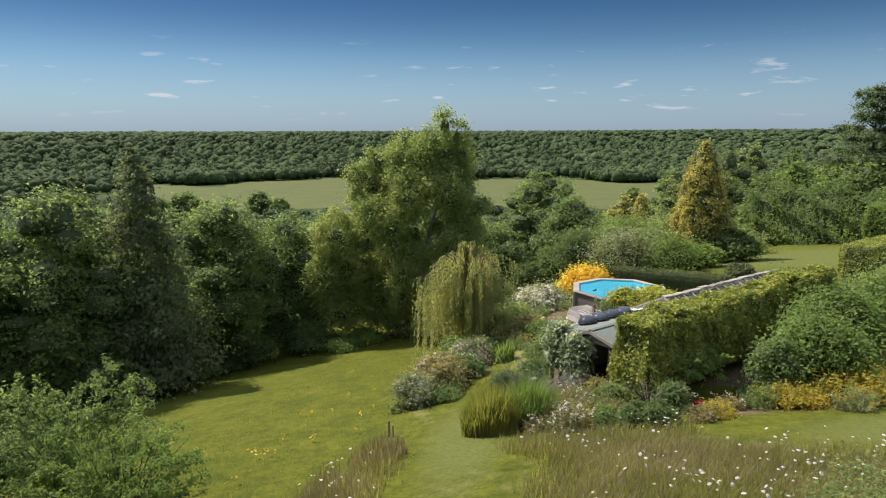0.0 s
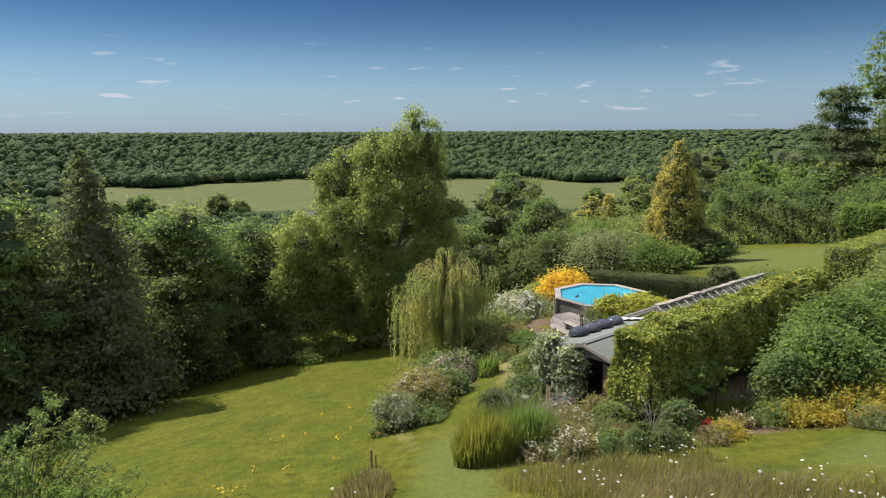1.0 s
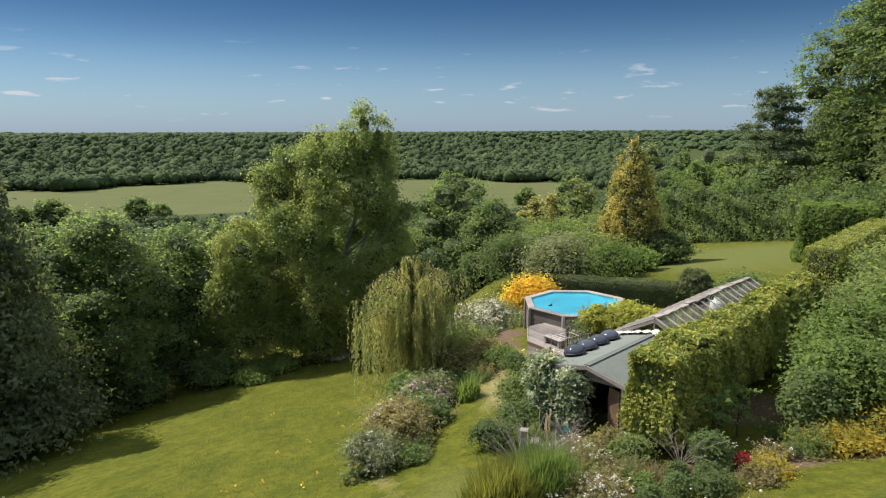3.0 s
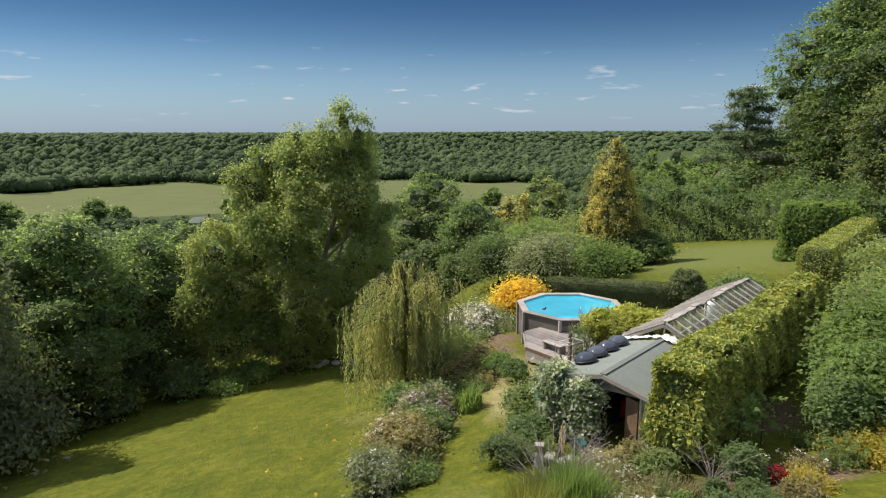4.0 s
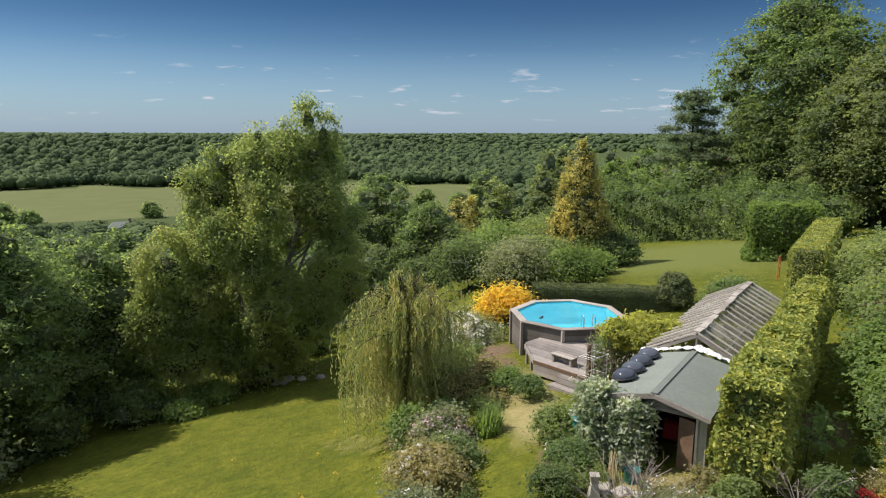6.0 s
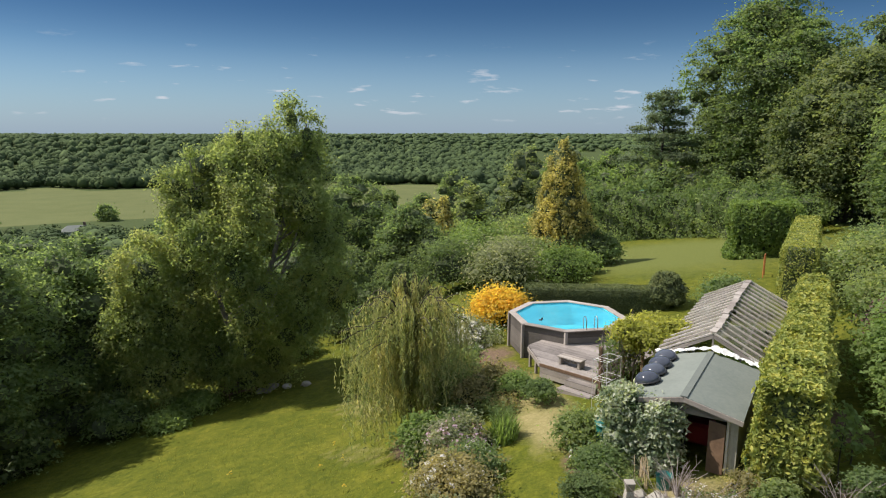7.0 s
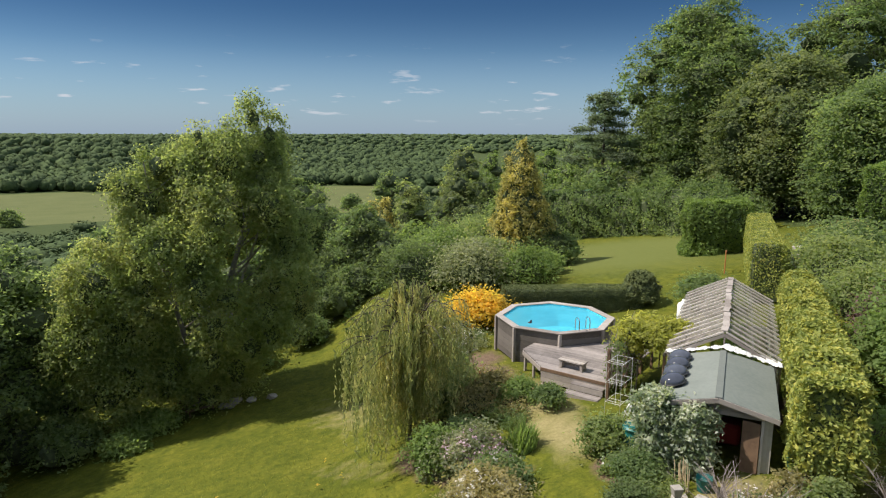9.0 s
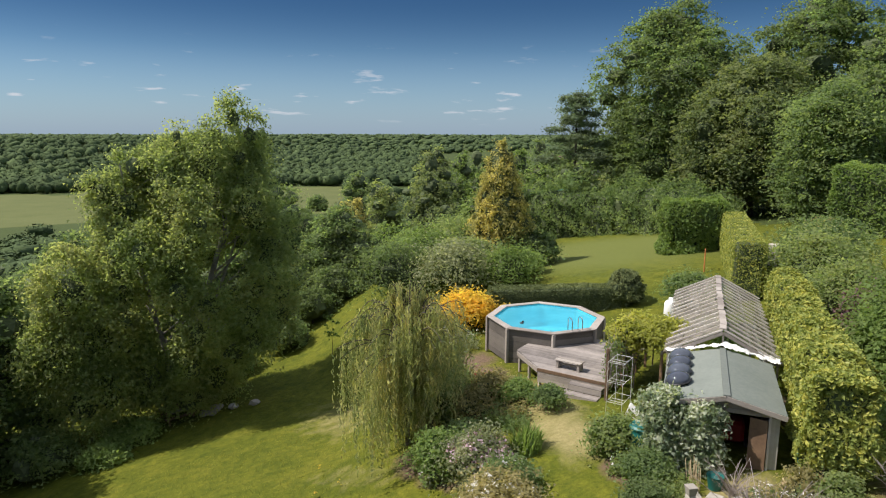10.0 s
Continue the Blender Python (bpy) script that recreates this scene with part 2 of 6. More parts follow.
TEAL = plain_material("teal_plastic", (0.010, 0.11, 0.10), (0.02, 0.19, 0.17), 8, 0.45, 0.1)
DOME = plain_material("smoky_plastic_dome", (0.035, 0.040, 0.055), (0.075, 0.085, 0.105), 6, 0.08, 0.0)
BLACK = plain_material("black_plastic", (0.012, 0.012, 0.013), (0.03, 0.03, 0.03), 10, 0.5, 0.1)
RED_PAINT = plain_material("red_paint", (0.28, 0.012, 0.014), (0.42, 0.03, 0.03), 5, 0.5, 0.1)
STONE = plain_material("pale_stone", (0.22, 0.20, 0.17), (0.40, 0.375, 0.33), 9, 0.9, 0.5, dist=0.01)
TILE = plain_material("clay_tile_roof", (0.11, 0.070, 0.052), (0.19, 0.125, 0.095), 2.0, 0.85, 0.4, dist=0.05)
CANE = plain_material("bamboo_cane", (0.32, 0.24, 0.13), (0.55, 0.44, 0.27), 12, 0.6, 0.1)
RUST = plain_material("orange_metal", (0.30, 0.10, 0.03), (0.45, 0.17, 0.05), 10, 0.6, 0.1)
LINER = plain_material("turquoise_pool_liner", (0.075, 0.62, 0.76), (0.10, 0.70, 0.82), 3, 0.5, 0.0)


def glazing_material(name, most, least):
    m, nt, bsdf = material(name)
    n = noise_node(nt, 3.0, 6.0)
    col = ramp_node(nt, n.outputs["Fac"], [(0.3, (0.22, 0.19, 0.16)), (0.7, (0.42, 0.37, 0.32))])
    link(nt, col.outputs[0], bsdf.inputs["Base Color"])
    bsdf.inputs["Roughness"].default_value = 0.22
    clear = nt.nodes.new("ShaderNodeBsdfTransparent")
    clear.inputs[0].default_value = (0.85, 0.9, 0.86, 1)
    fac = ramp_node(nt, n.outputs["Fac"], [(0.25, (most, most, most)), (0.75, (least, least, least))])
    mx = nt.nodes.new("ShaderNodeMixShader")
    link(nt, fac.outputs[0], mx.inputs[0])
    link(nt, bsdf.outputs[0], mx.inputs[1])
    link(nt, clear.outputs[0], mx.inputs[2])
    link(nt, mx.outputs[0], nt.nodes["Material Output"].inputs[0])
    return m


def water_material():
    m, nt, bsdf = material("pool_water")
    clear = nt.nodes.new("ShaderNodeBsdfTransparent")
    clear.inputs[0].default_value = (0.84, 0.98, 0.995, 1)
    cloudy = nt.nodes.new("ShaderNodeBsdfDiffuse")
    drift = noise_node(nt, 0.7, 3.0)
    tone = ramp_node(nt, drift.outputs["Fac"], [(0.3, (0.065, 0.36, 0.47)), (0.7, (0.095, 0.45, 0.56))])
    link(nt, tone.outputs[0], cloudy.inputs[0])
    murk = nt.nodes.new("ShaderNodeMixShader")
    murk.inputs[0].default_value = 0.66
    link(nt, clear.outputs[0], murk.inputs[1])
    link(nt, cloudy.outputs[0], murk.inputs[2])
    gloss = nt.nodes.new("ShaderNodeBsdfGlossy")
    gloss.inputs["Roughness"].default_value = 0.04
    n = noise_node(nt, 2.2, 3.0)
    b = nt.nodes.new("ShaderNodeBump")
    b.inputs["Strength"].default_value, b.inputs["Distance"].default_value = 0.25, 0.03
    link(nt, n.outputs["Fac"], b.inputs["Height"])
    link(nt, b.outputs[0], gloss.inputs["Normal"])
    fres = nt.nodes.new("ShaderNodeFresnel")
    fres.inputs[0].default_value = 1.33
    mx = nt.nodes.new("ShaderNodeMixShader")
    link(nt, fres.outputs[0], mx.inputs[0])
    link(nt, murk.outputs[0], mx.inputs[1])
    link(nt, gloss.outputs[0], mx.inputs[2])
    link(nt, mx.outputs[0], nt.nodes["Material Output"].inputs[0])
    return m


GLAZING, CLEAR_GLAZING, WATER = glazing_material("weathered_glass", 0.80, 0.42), glazing_material("dusty_clear_glass", 0.95, 0.70), water_material()


def ground_material():
    m, nt, bsdf = material("garden_ground")
    fine = noise_node(nt, 9.0, 8.0, 0.75)
    mid = noise_node(nt, 0.55, 6.0, 0.7)
    wide = noise_node(nt, 0.06, 4.0)
    grass = ramp_node(nt, mid.outputs["Fac"], [(0.3, (0.078, 0.092, 0.017)), (0.5, (0.115, 0.120, 0.023)), (0.72, (0.160, 0.150, 0.036))])
    speck = ramp_node(nt, fine.outputs["Fac"], [(0.3, (0.62, 0.66, 0.6)), (0.7, (1.28, 1.24, 1.15))])
    patchy = noise_node(nt, 2.4, 5.0, 0.7)
    mott = ramp_node(nt, patchy.outputs["Fac"], [(0.3, (0.58, 0.68, 0.6)), (0.7, (1.32, 1.24, 1.12))])
    grass1 = mix_node(nt, 1.0, grass.outputs[0], mott.outputs[0], "MULTIPLY")
    grass2 = mix_node(nt, 1.0, grass1.outputs[0], speck.outputs[0], "MULTIPLY")
    grass2 = mix_node(nt, 1.0, grass2.outputs[0], (0.84, 0.91, 0.54), "MULTIPLY")

    def zone(name, lo, hi, noisy):
        a = nt.nodes.new("ShaderNodeAttribute")
        a.attribute_name = name
        add = nt.nodes.new("ShaderNodeMath")
        add.operation = "MULTIPLY_ADD"
        add.inputs[1].default_value, add.inputs[2].default_value = noisy, -0.5 * noisy
        src = noise_node(nt, 1.3, 6.0, 0.7)
        link(nt, src.outputs["Fac"], add.inputs[0])
        s = nt.nodes.new("ShaderNodeMath")
        s.operation = "ADD"
        link(nt, a.outputs["Fac"], s.inputs[0])
        link(nt, add.outputs[0], s.inputs[1])
        r = nt.nodes.new("ShaderNodeMapRange")
        r.inputs[1].default_value, r.inputs[2].default_value = lo, hi
        link(nt, s.outputs[0], r.inputs[0])
        return r.outputs[0]

    mown = mix_node(nt, 1.0, (0.118, 0.135, 0.036), speck.outputs[0], "MULTIPLY")
    c = mix_node(nt, zone("mown", 0.3, 0.7, 0.5), grass2.outputs[0], mown.outputs[0])
    dry = ramp_node(nt, fine.outputs["Fac"], [(0.3, (0.19, 0.165, 0.065)), (0.7, (0.31, 0.265, 0.125))])
    c = mix_node(nt, zone("dry", 0.3, 0.8, 1.0), c.outputs[0], dry.outputs[0])
    soil = ramp_node(nt, fine.outputs["Fac"], [(0.3, (0.075, 0.05, 0.032)), (0.7, (0.19, 0.135, 0.09))])
    c = mix_node(nt, zone("soil", 0.35, 0.65, 0.9), c.outputs[0], soil.outputs[0])
    field = ramp_node(nt, wide.outputs["Fac"], [(0.3, (0.088, 0.104, 0.034)), (0.7, (0.112, 0.124, 0.044))])
    c = mix_node(nt, zone("field", 0.45, 0.55, 0.0), c.outputs[0], field.outputs[0])
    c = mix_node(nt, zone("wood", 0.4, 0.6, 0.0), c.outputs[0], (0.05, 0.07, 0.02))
    link(nt, c.outputs[0], bsdf.inputs["Base Color"])
    bsdf.inputs["Roughness"].default_value = 0.95
    bsdf.inputs["Specular IOR Level"].default_value = 0.15
    bump_node(nt, fine.outputs["Fac"], 0.8, 0.06, bsdf)
    return m


GROUND = ground_material()

# ---- terrain ----
def sstep(a, b, v):
    k = np.clip((v - a) / (b - a), 0, 1)
    return k * k * (3 - 2 * k)


def softplus(v, k=3.0):
    return np.log1p(np.exp(np.clip(v * k, -40, 40))) / k


def heights(x, y):
    """Height of the ground: a lawn falling to the valley, a terrace beside it, a wooded valley beyond."""
    x, y = np.asarray(x, float), np.asarray(y, float)
    xn, yn = np.clip(x, -60, 60), np.clip(y, -40, 90)
    lawn = 0.63 - 0.215 * (yn - 19.7) + 0.12 * (np.clip(xn, -30, 30) + 2.7)
    lawn = lawn - 0.06 * softplus(-(xn + 9), 1.0) + 0.13 * softplus(yn - 45, 1.0)
    terrace = 1.2 - 0.06 * (yn - 23) + 0.08 * (xn - 3.7) + 0.20 * softplus(21.5 - yn, 1.5) - 0.09 * softplus(yn - 44, 1.0)
    mid = -0.3 + 0.16 * np.clip(yn - 30, -8, 60)
    half = 4.0 + 0.10 * np.clip(yn - 30, 0, 60)
    w = sstep(mid - half + 4.0 * sstep(33, 42, yn), mid + half, xn)
    near = lawn * (1 - w) + terrace * w
    near = near - 0.45 * np.exp(-((xn - 9.5) ** 2 + (yn - 37.0) ** 2) / 45)
    d = np.hypot(x, y)
    az = np.degrees(np.arctan2(x, np.maximum(y, 1e-3) + 0 * x))
    az = np.where(y <= 0, np.where(x > 0, 90, -90), az)
    ridge = 1000 + 1500 * sstep(2, 26, az)
    prof = np.interp(d, [60, 120, 240, 380, 620], [-6, -12, -25, -31, -33.5])
    hill = np.where(d > 620, np.clip((d - 620) / (ridge - 620), 0, 1), 0)
    hill = sstep(-0.25, 1.0, hill) - sstep(-0.25, 1.0, 0.0)
    prof = prof + np.where(d > 620, hill * 33.0, 0) - 12 * sstep(0, 2600, d - ridge)
    spur = sstep(30, 44, az)
    prof = prof * (1 - spur) + spur * np.interp(d, [60, 150, 400, 1500], [1.0, 2.5, -2, -4])
    back = sstep(-45, -80, az)
    prof = prof * (1 - back) + back * np.interp(d, [60, 400], [0, -10])
    on = 20 * sstep(18, 26, az) * (1 - sstep(52, 62, az))
    k = sstep(58 + on, 105 + on, d)
    return near * (1 - k) + prof * k


def G(x, y):
    return float(heights(x, y))


def blob(x, y, cx, cy, rx, ry, turn=0.0):
    c, s = math.cos(turn), math.sin(turn)
    u, v = (x - cx) * c + (y - cy) * s, -(x - cx) * s + (y - cy) * c
    return np.clip(1.25 - np.sqrt((u / rx) ** 2 + (v / ry) ** 2), 0, 1)


def build_ground():
    radii = np.concatenate([np.arange(0.5, 62, 0.55), 62 * np.exp(np.linspace(0.02, math.log(4700 / 62), 90))])
    n = 300
    a = np.linspace(0, 2 * math.pi, n, endpoint=False)
    x = np.concatenate([[0], (radii[:, None] * np.cos(a)).ravel()])
    y = np.concatenate([[28], (28 + radii[:, None] * np.sin(a)).ravel()])
    z = heights(x, y)
    v = np.stack([x, y, z], 1)
    faces = []
    idx = np.arange(n)
    tri = np.stack([0 * idx, 1 + idx, 1 + (idx + 1) % n], 1)
    for r in range(len(radii) - 1):
        p, q = 1 + r * n, 1 + (r + 1) * n
        faces.append(np.stack([p + idx, q + idx, q + (idx + 1) % n, p + (idx + 1) % n], 1))
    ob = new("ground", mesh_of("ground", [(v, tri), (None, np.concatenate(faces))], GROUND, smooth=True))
    me = ob.data
    d = np.hypot(x, y)
    az = np.degrees(np.arctan2(x, y))
    soil = np.maximum.reduce([
        blob(x, y, 6.8, 19.9, 2.6, 1.1, -0.15), blob(x, y, 10.5, 20.2, 3, 1.3, 0.2), blob(x, y, 3.6, 36.2, 2.0, 1.6), blob(x, y, 2.3, 31.5, 1.1, 1.6),
        blob(x, y, -0.4, 29.5, 1.3, 3.5, 0.2), blob(x, y, 8.8, 24.0, 2.0, 2.0), 0.8 * blob(x, y, 1.8, 33.2, 2.2, 3.6, 0.1), 0.75 * blob(x, y, 3.6, 34.2, 1.4, 2.2), blob(x, y, 2.3, 24.6, 0.9, 1.8)])
    dry = np.maximum.reduce([
        blob(x, y, 3.3, 31.0, 1.5, 3.4, -0.1), blob(x, y, 3.4, 22.3, 1.7, 1.0, 0.5), 0.5 * blob(x, y, -1.9, 22.4, 0.6, 2.6, 0.25), 0.85 * blob(x, y, 2.6, 27.6, 1.6, 3.0), blob(x, y, 3.0, 22.4, 1.6, 0.9, 0.6), 0.7 * blob(x, y, 2.6, 18.1, 1.4, 0.8),
        0.42 * blob(x, y, -2.4, 33.0, 1.3, 3.6, 0.3), 0.45 * blob(x, y, 5, 14.0, 8, 3.0, 0.0), 0.5 * blob(x, y, 0, 41, 3, 6)])
    mown = np.maximum(blob(x, y, 12.5, 16.6, 6, 2.4, 0.1), 0.9 * blob(x, y, 26, 52, 14, 14))
    mown = np.maximum(mown, 0.8 * blob(x, y, -0.3, 18, 1.6, 6))
    edge = 24 * np.sin(az * 0.33) + 10 * np.sin(az * 0.9 + 1)
    field = ((d > 330) & (d < 560 + edge) & (az > -29) & (az < 18.5)).astype(float)
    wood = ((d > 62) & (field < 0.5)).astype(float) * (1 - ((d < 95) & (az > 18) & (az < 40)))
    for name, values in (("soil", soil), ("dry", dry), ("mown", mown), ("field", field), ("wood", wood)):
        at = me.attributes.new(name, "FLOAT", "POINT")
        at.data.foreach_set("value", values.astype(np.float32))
    tagged(ob, "sloping grassy garden ground falling to a wooded valley", "ground", kind="structure")


# ---- mesh tools ----
def mesh_of(name, chunks, mat, smooth=False):
    """One mesh from chunks of (verts, faces); a chunk with no verts of its own shares those of the first."""
    verts, loops, sizes, slots, base = [], [], [], [], 0
    for v, fs, *slot in chunks:
        off = 0
        if v is not None:
            verts.append(np.asarray(v, np.float32))
            off = base
            base += len(v)
        fs = np.asarray(fs)
        loops.append((fs + off).ravel())
        sizes.append(np.full(len(fs), fs.shape[1]))
        slots.append(np.full(len(fs), slot[0] if slot else 0))
    verts, loops, sizes = np.concatenate(verts), np.concatenate(loops), np.concatenate(sizes)
    me = bpy.data.meshes.new(name)
    me.vertices.add(len(verts))
    me.vertices.foreach_set("co", verts.ravel())
    me.loops.add(len(loops))
    me.loops.foreach_set("vertex_index", loops.astype(np.int32))
    me.polygons.add(len(sizes))
    me.polygons.foreach_set("loop_start", np.concatenate([[0], np.cumsum(sizes)[:-1]]).astype(np.int32))
    me.polygons.foreach_set("loop_total", sizes.astype(np.int32))
    me.polygons.foreach_set("use_smooth", np.full(len(sizes), smooth))
    me.materials.append(mat)
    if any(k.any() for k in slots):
        me.materials.append(SHADE_CORE)
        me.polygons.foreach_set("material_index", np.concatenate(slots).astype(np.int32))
    me.update(calc_edges=True)
    return me


JOINED = {"foliage", "blossom", "stem_mass", "twig_mass", "blade_tuft", "branch_mass", "hanging_foliage", "crown"}


def piece(name, mesh, parent, label=""):
    ob = new(name, mesh)
    ob.parent = parent
    if name in JOINED:
        ob["kind"] = "stuff"
    if label:
        ob["label"] = label
    return ob


def part(name, bm, mat, parent, label="", bevel=0.0):
    """Links a bmesh as one mesh object under a thing or part."""
    if bevel:
        bmesh.ops.bevel(bm, geom=list(bm.edges), offset=bevel, segments=1, affect="EDGES", clamp_overlap=True)
    me = bpy.data.meshes.new(name)
    bm.to_mesh(me)
    bm.free()
    me.materials.append(mat)
    return piece(name, me, parent, label)


def thing(name, x, y, z, label, category, group="", turn=0.0):
    ob = new(name)
    ob.empty_display_size = 0.2
    ob.matrix_world = pose(x, y, z, 0, 0, turn)
    return tagged(ob, label, category, group)


def box(bm, x0, y0, z0, x1, y1, z1):
    made = bmesh.ops.create_cube(bm, size=1.0, matrix=Matrix.Translation(((x0 + x1) / 2, (y0 + y1) / 2, (z0 + z1) / 2)) @ Matrix.Diagonal((x1 - x0, y1 - y0, z1 - z0, 1)))
    return made["verts"]


def box_bm(*dims):
    bm = bmesh.new()
    box(bm, *dims)
    return bm


def beam_bm(p, q, w, h):
    """A straight bar from p to q."""
    p, q = Vector(p), Vector(q)
    bm = bmesh.new()
    m = Matrix.Translation((p + q) / 2) @ (q - p).to_track_quat("Y", "Z").to_matrix().to_4x4() @ Matrix.Diagonal((w, (q - p).length, h, 1))
    bmesh.ops.create_cube(bm, size=1.0, matrix=m)
    return bm


def tube(points, radii, sides=6):
    """Verts and quads of a round tapered tube along points."""
    pts = np.asarray(points, float)
    tan = np.gradient(pts, axis=0)
    tan /= np.linalg.norm(tan, axis=1, keepdims=True) + 1e-9
    ref = np.where(np.abs(tan[:, 2:3]) > 0.9, [[1.0, 0, 0]], [[0, 0, 1.0]])
    a = np.cross(tan, ref)
    a /= np.linalg.norm(a, axis=1, keepdims=True) + 1e-9
    b = np.cross(tan, a)
    ang = np.linspace(0, 2 * math.pi, sides, endpoint=False)
    ring = pts[:, None] + np.asarray(radii, float)[:, None, None] * (np.cos(ang)[None, :, None] * a[:, None] + np.sin(ang)[None, :, None] * b[:, None])
    v = ring.reshape(-1, 3)
    i = np.arange(sides)
    fs = [np.stack([k * sides + i, k * sides + (i + 1) % sides, (k + 1) * sides + (i + 1) % sides, (k + 1) * sides + i], 1) for k in range(len(pts) - 1)]
    return v, np.concatenate(fs)


def unit(v):
    return v / (np.linalg.norm(v, axis=-1, keepdims=True) + 1e-9)


def leaf_quads(rng, at, out, size, wide=0.55, droop=0.0, spread=0.9):
    """A folded four-cornered leaf at each point."""
    n = len(at)
    nor = unit(0.7 * out + spread * rng.normal(size=(n, 3)) * 0.6 + [0, 0, 0.25])
    tang = unit(np.cross(nor, rng.normal(size=(n, 3))) + droop * np.array([0, 0, -1.0]))
    side = unit(np.cross(nor, tang))
    s = (size * rng.uniform(0.6, 1.35, n))[:, None]
    a = at - tang * s * 0.5
    c = at + tang * s * 0.5
    m = at + nor * s * 0.10
    b, d = m + side * s * wide * 0.5, m - side * s * wide * 0.5
    v = np.stack([a, b, c, d], 1).reshape(-1, 3)
    return v, np.arange(4 * n).reshape(-1, 4)


def leaf_tris(rng, at, out, size, wide=0.6, droop=0.0, spread=0.8):
    """A small three-cornered leaf at each point."""
    n = len(at)
    nor = unit(0.75 * out + spread * rng.normal(size=(n, 3)) * 0.6 + [0, 0, 0.3])
    tang = unit(np.cross(nor, rng.normal(size=(n, 3))) + droop * np.array([0, 0, -1.0]))
    side = unit(np.cross(nor, tang))
    s = (size * rng.uniform(0.6, 1.35, n))[:, None]
    v = np.stack([at - tang * s * 0.4 + side * s * wide * 0.5, at + tang * s * 0.6, at - tang * s * 0.4 - side * s * wide * 0.5], 1).reshape(-1, 3)
    return v, np.arange(3 * n).reshape(-1, 3)


ICO = {}
for level in (1, 2, 3):
    bm = bmesh.new()
    bmesh.ops.create_icosphere(bm, subdivisions=level, radius=1.0)
    bm.verts.ensure_lookup_table()
    ICO[level] = (np.array([v.co[:] for v in bm.verts]), np.array([[v.index for v in f.verts] for f in bm.faces]))
    bm.free()


def lump(rng, c, r, level=2, rough=0.16):
    v, fs = ICO[level]
    k = 1 + rough * sum(np.sin(v @ rng.normal(size=3) * f + rng.uniform(0, 6)) for f in (2.5, 4.0, 6.0)) / 1.6
    return np.asarray(c) + v * k[:, None] * np.asarray(r), fs


def crown_chunks(rng, lobes, clumps, per, leaf, spread=0.32, droop=0.0, core=0.74, low=-0.75, wide=0.55, rag=0.62, flat=0.75):
    """Leaves in clumps over rounded lobes, each lobe filled with a solid inner mass coloured dark like the shade
    inside.
    """
    lobes = np.asarray(lobes, float)
    c, r = lobes[:, :3], lobes[:, 3:6]
    area = (r[:, 0] * r[:, 1] + r[:, 0] * r[:, 2] + r[:, 1] * r[:, 2])
    pick = rng.choice(len(lobes), int(clumps * 1.6), p=area / area.sum())
    out = unit(rng.normal(size=(len(pick), 3)))
    out = out[(keep := out[:, 2] > low)]
    pick = pick[keep]
    at = c[pick] + out * r[pick] * (0.92 + rag * (rng.beta(2.2, 2.6, (len(pick), 1)) - 0.4))
    inside = (np.linalg.norm((at[:, None] - c[None]) / r[None], axis=2) < 0.62).any(1)
    at, nor = at[~inside][:clumps], unit(out / r[pick])[~inside][:clumps]
    boughs = max(8, int(len(at) * 0.62))
    per = max(3, int(per * len(at) / boughs))
    at, nor = at[:boughs], nor[:boughs]
    n = len(at)
    rad = spread * 1.3 * rng.uniform(0.5, 1.5, (n, 1, 1))
    # each bough is a flattened dome of leaves that sags outwards
    way = unit(rng.normal(size=(n, per, 3)))
    way[:, :, 2] = np.where(way[:, :, 2] < -0.2, -way[:, :, 2], way[:, :, 2])
    off = way * rad * (0.35 + 0.75 * np.sqrt(rng.uniform(0, 1, (n, per, 1)))) * [1, 1, flat]
    stray = rng.uniform(0, 1, (n, per, 1)) < 0.45
    off = np.where(stray, np.clip(rng.normal(size=(n, per, 3)), -1.5, 1.5) * rad * [1, 1, 0.6 + 0.4 * flat], off)
    outward = (off * nor[:, None]).sum(2)
    off[:, :, 2] -= 0.4 * np.clip(outward, 0, None)
    pts = (at[:, None] + off).reshape(-1, 3)
    nn = unit(0.3 * np.repeat(nor, per, 0) + 0.9 * way.reshape(-1, 3) + [0, 0, 0.2])
    chunks = [leaf_tris(rng, pts, nn, leaf, wide + 0.15, droop, 0.6)]
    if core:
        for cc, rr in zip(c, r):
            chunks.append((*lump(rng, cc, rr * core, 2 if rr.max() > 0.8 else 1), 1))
    return chunks


def trunk_mesh(rng, height, radius, limbs, mat, reach, start=0.3, lean=(0, 0), name="trunk"):
    k = np.linspace(0, 1, 8)
    wob = np.cumsum(rng.normal(0, 0.02 * height, (8, 2)), 0) * 0.35
    pts = np.stack([wob[:, 0] + lean[0] * k, wob[:, 1] + lean[1] * k, -0.3 + k * (height + 0.3)], 1)
    chunks = [tube(pts, radius * (1 - 0.85 * k) * np.where(k == 0, 1.5, 1), 8)]
    for i in range(limbs):
        h = rng.uniform(start, 0.9)
        p0 = np.array([np.interp(h, k, pts[:, j]) for j in range(3)])
        ang = rng.uniform(0, 2 * math.pi)
        ln = reach * rng.uniform(0.5, 1.0) * (1.15 - 0.6 * h)
        s = np.linspace(0, 1, 5)[:, None]
        way = np.array([math.cos(ang), math.sin(ang), 0.55])
        q = p0 + way * s * ln + np.array([0, 0, 0.25 * ln]) * s * s
        chunks.append(tube(q, radius * 0.42 * (1 - h * 0.6) * (1 - 0.85 * s[:, 0]), 5))
    return mesh_of(name, chunks, mat, smooth=True)


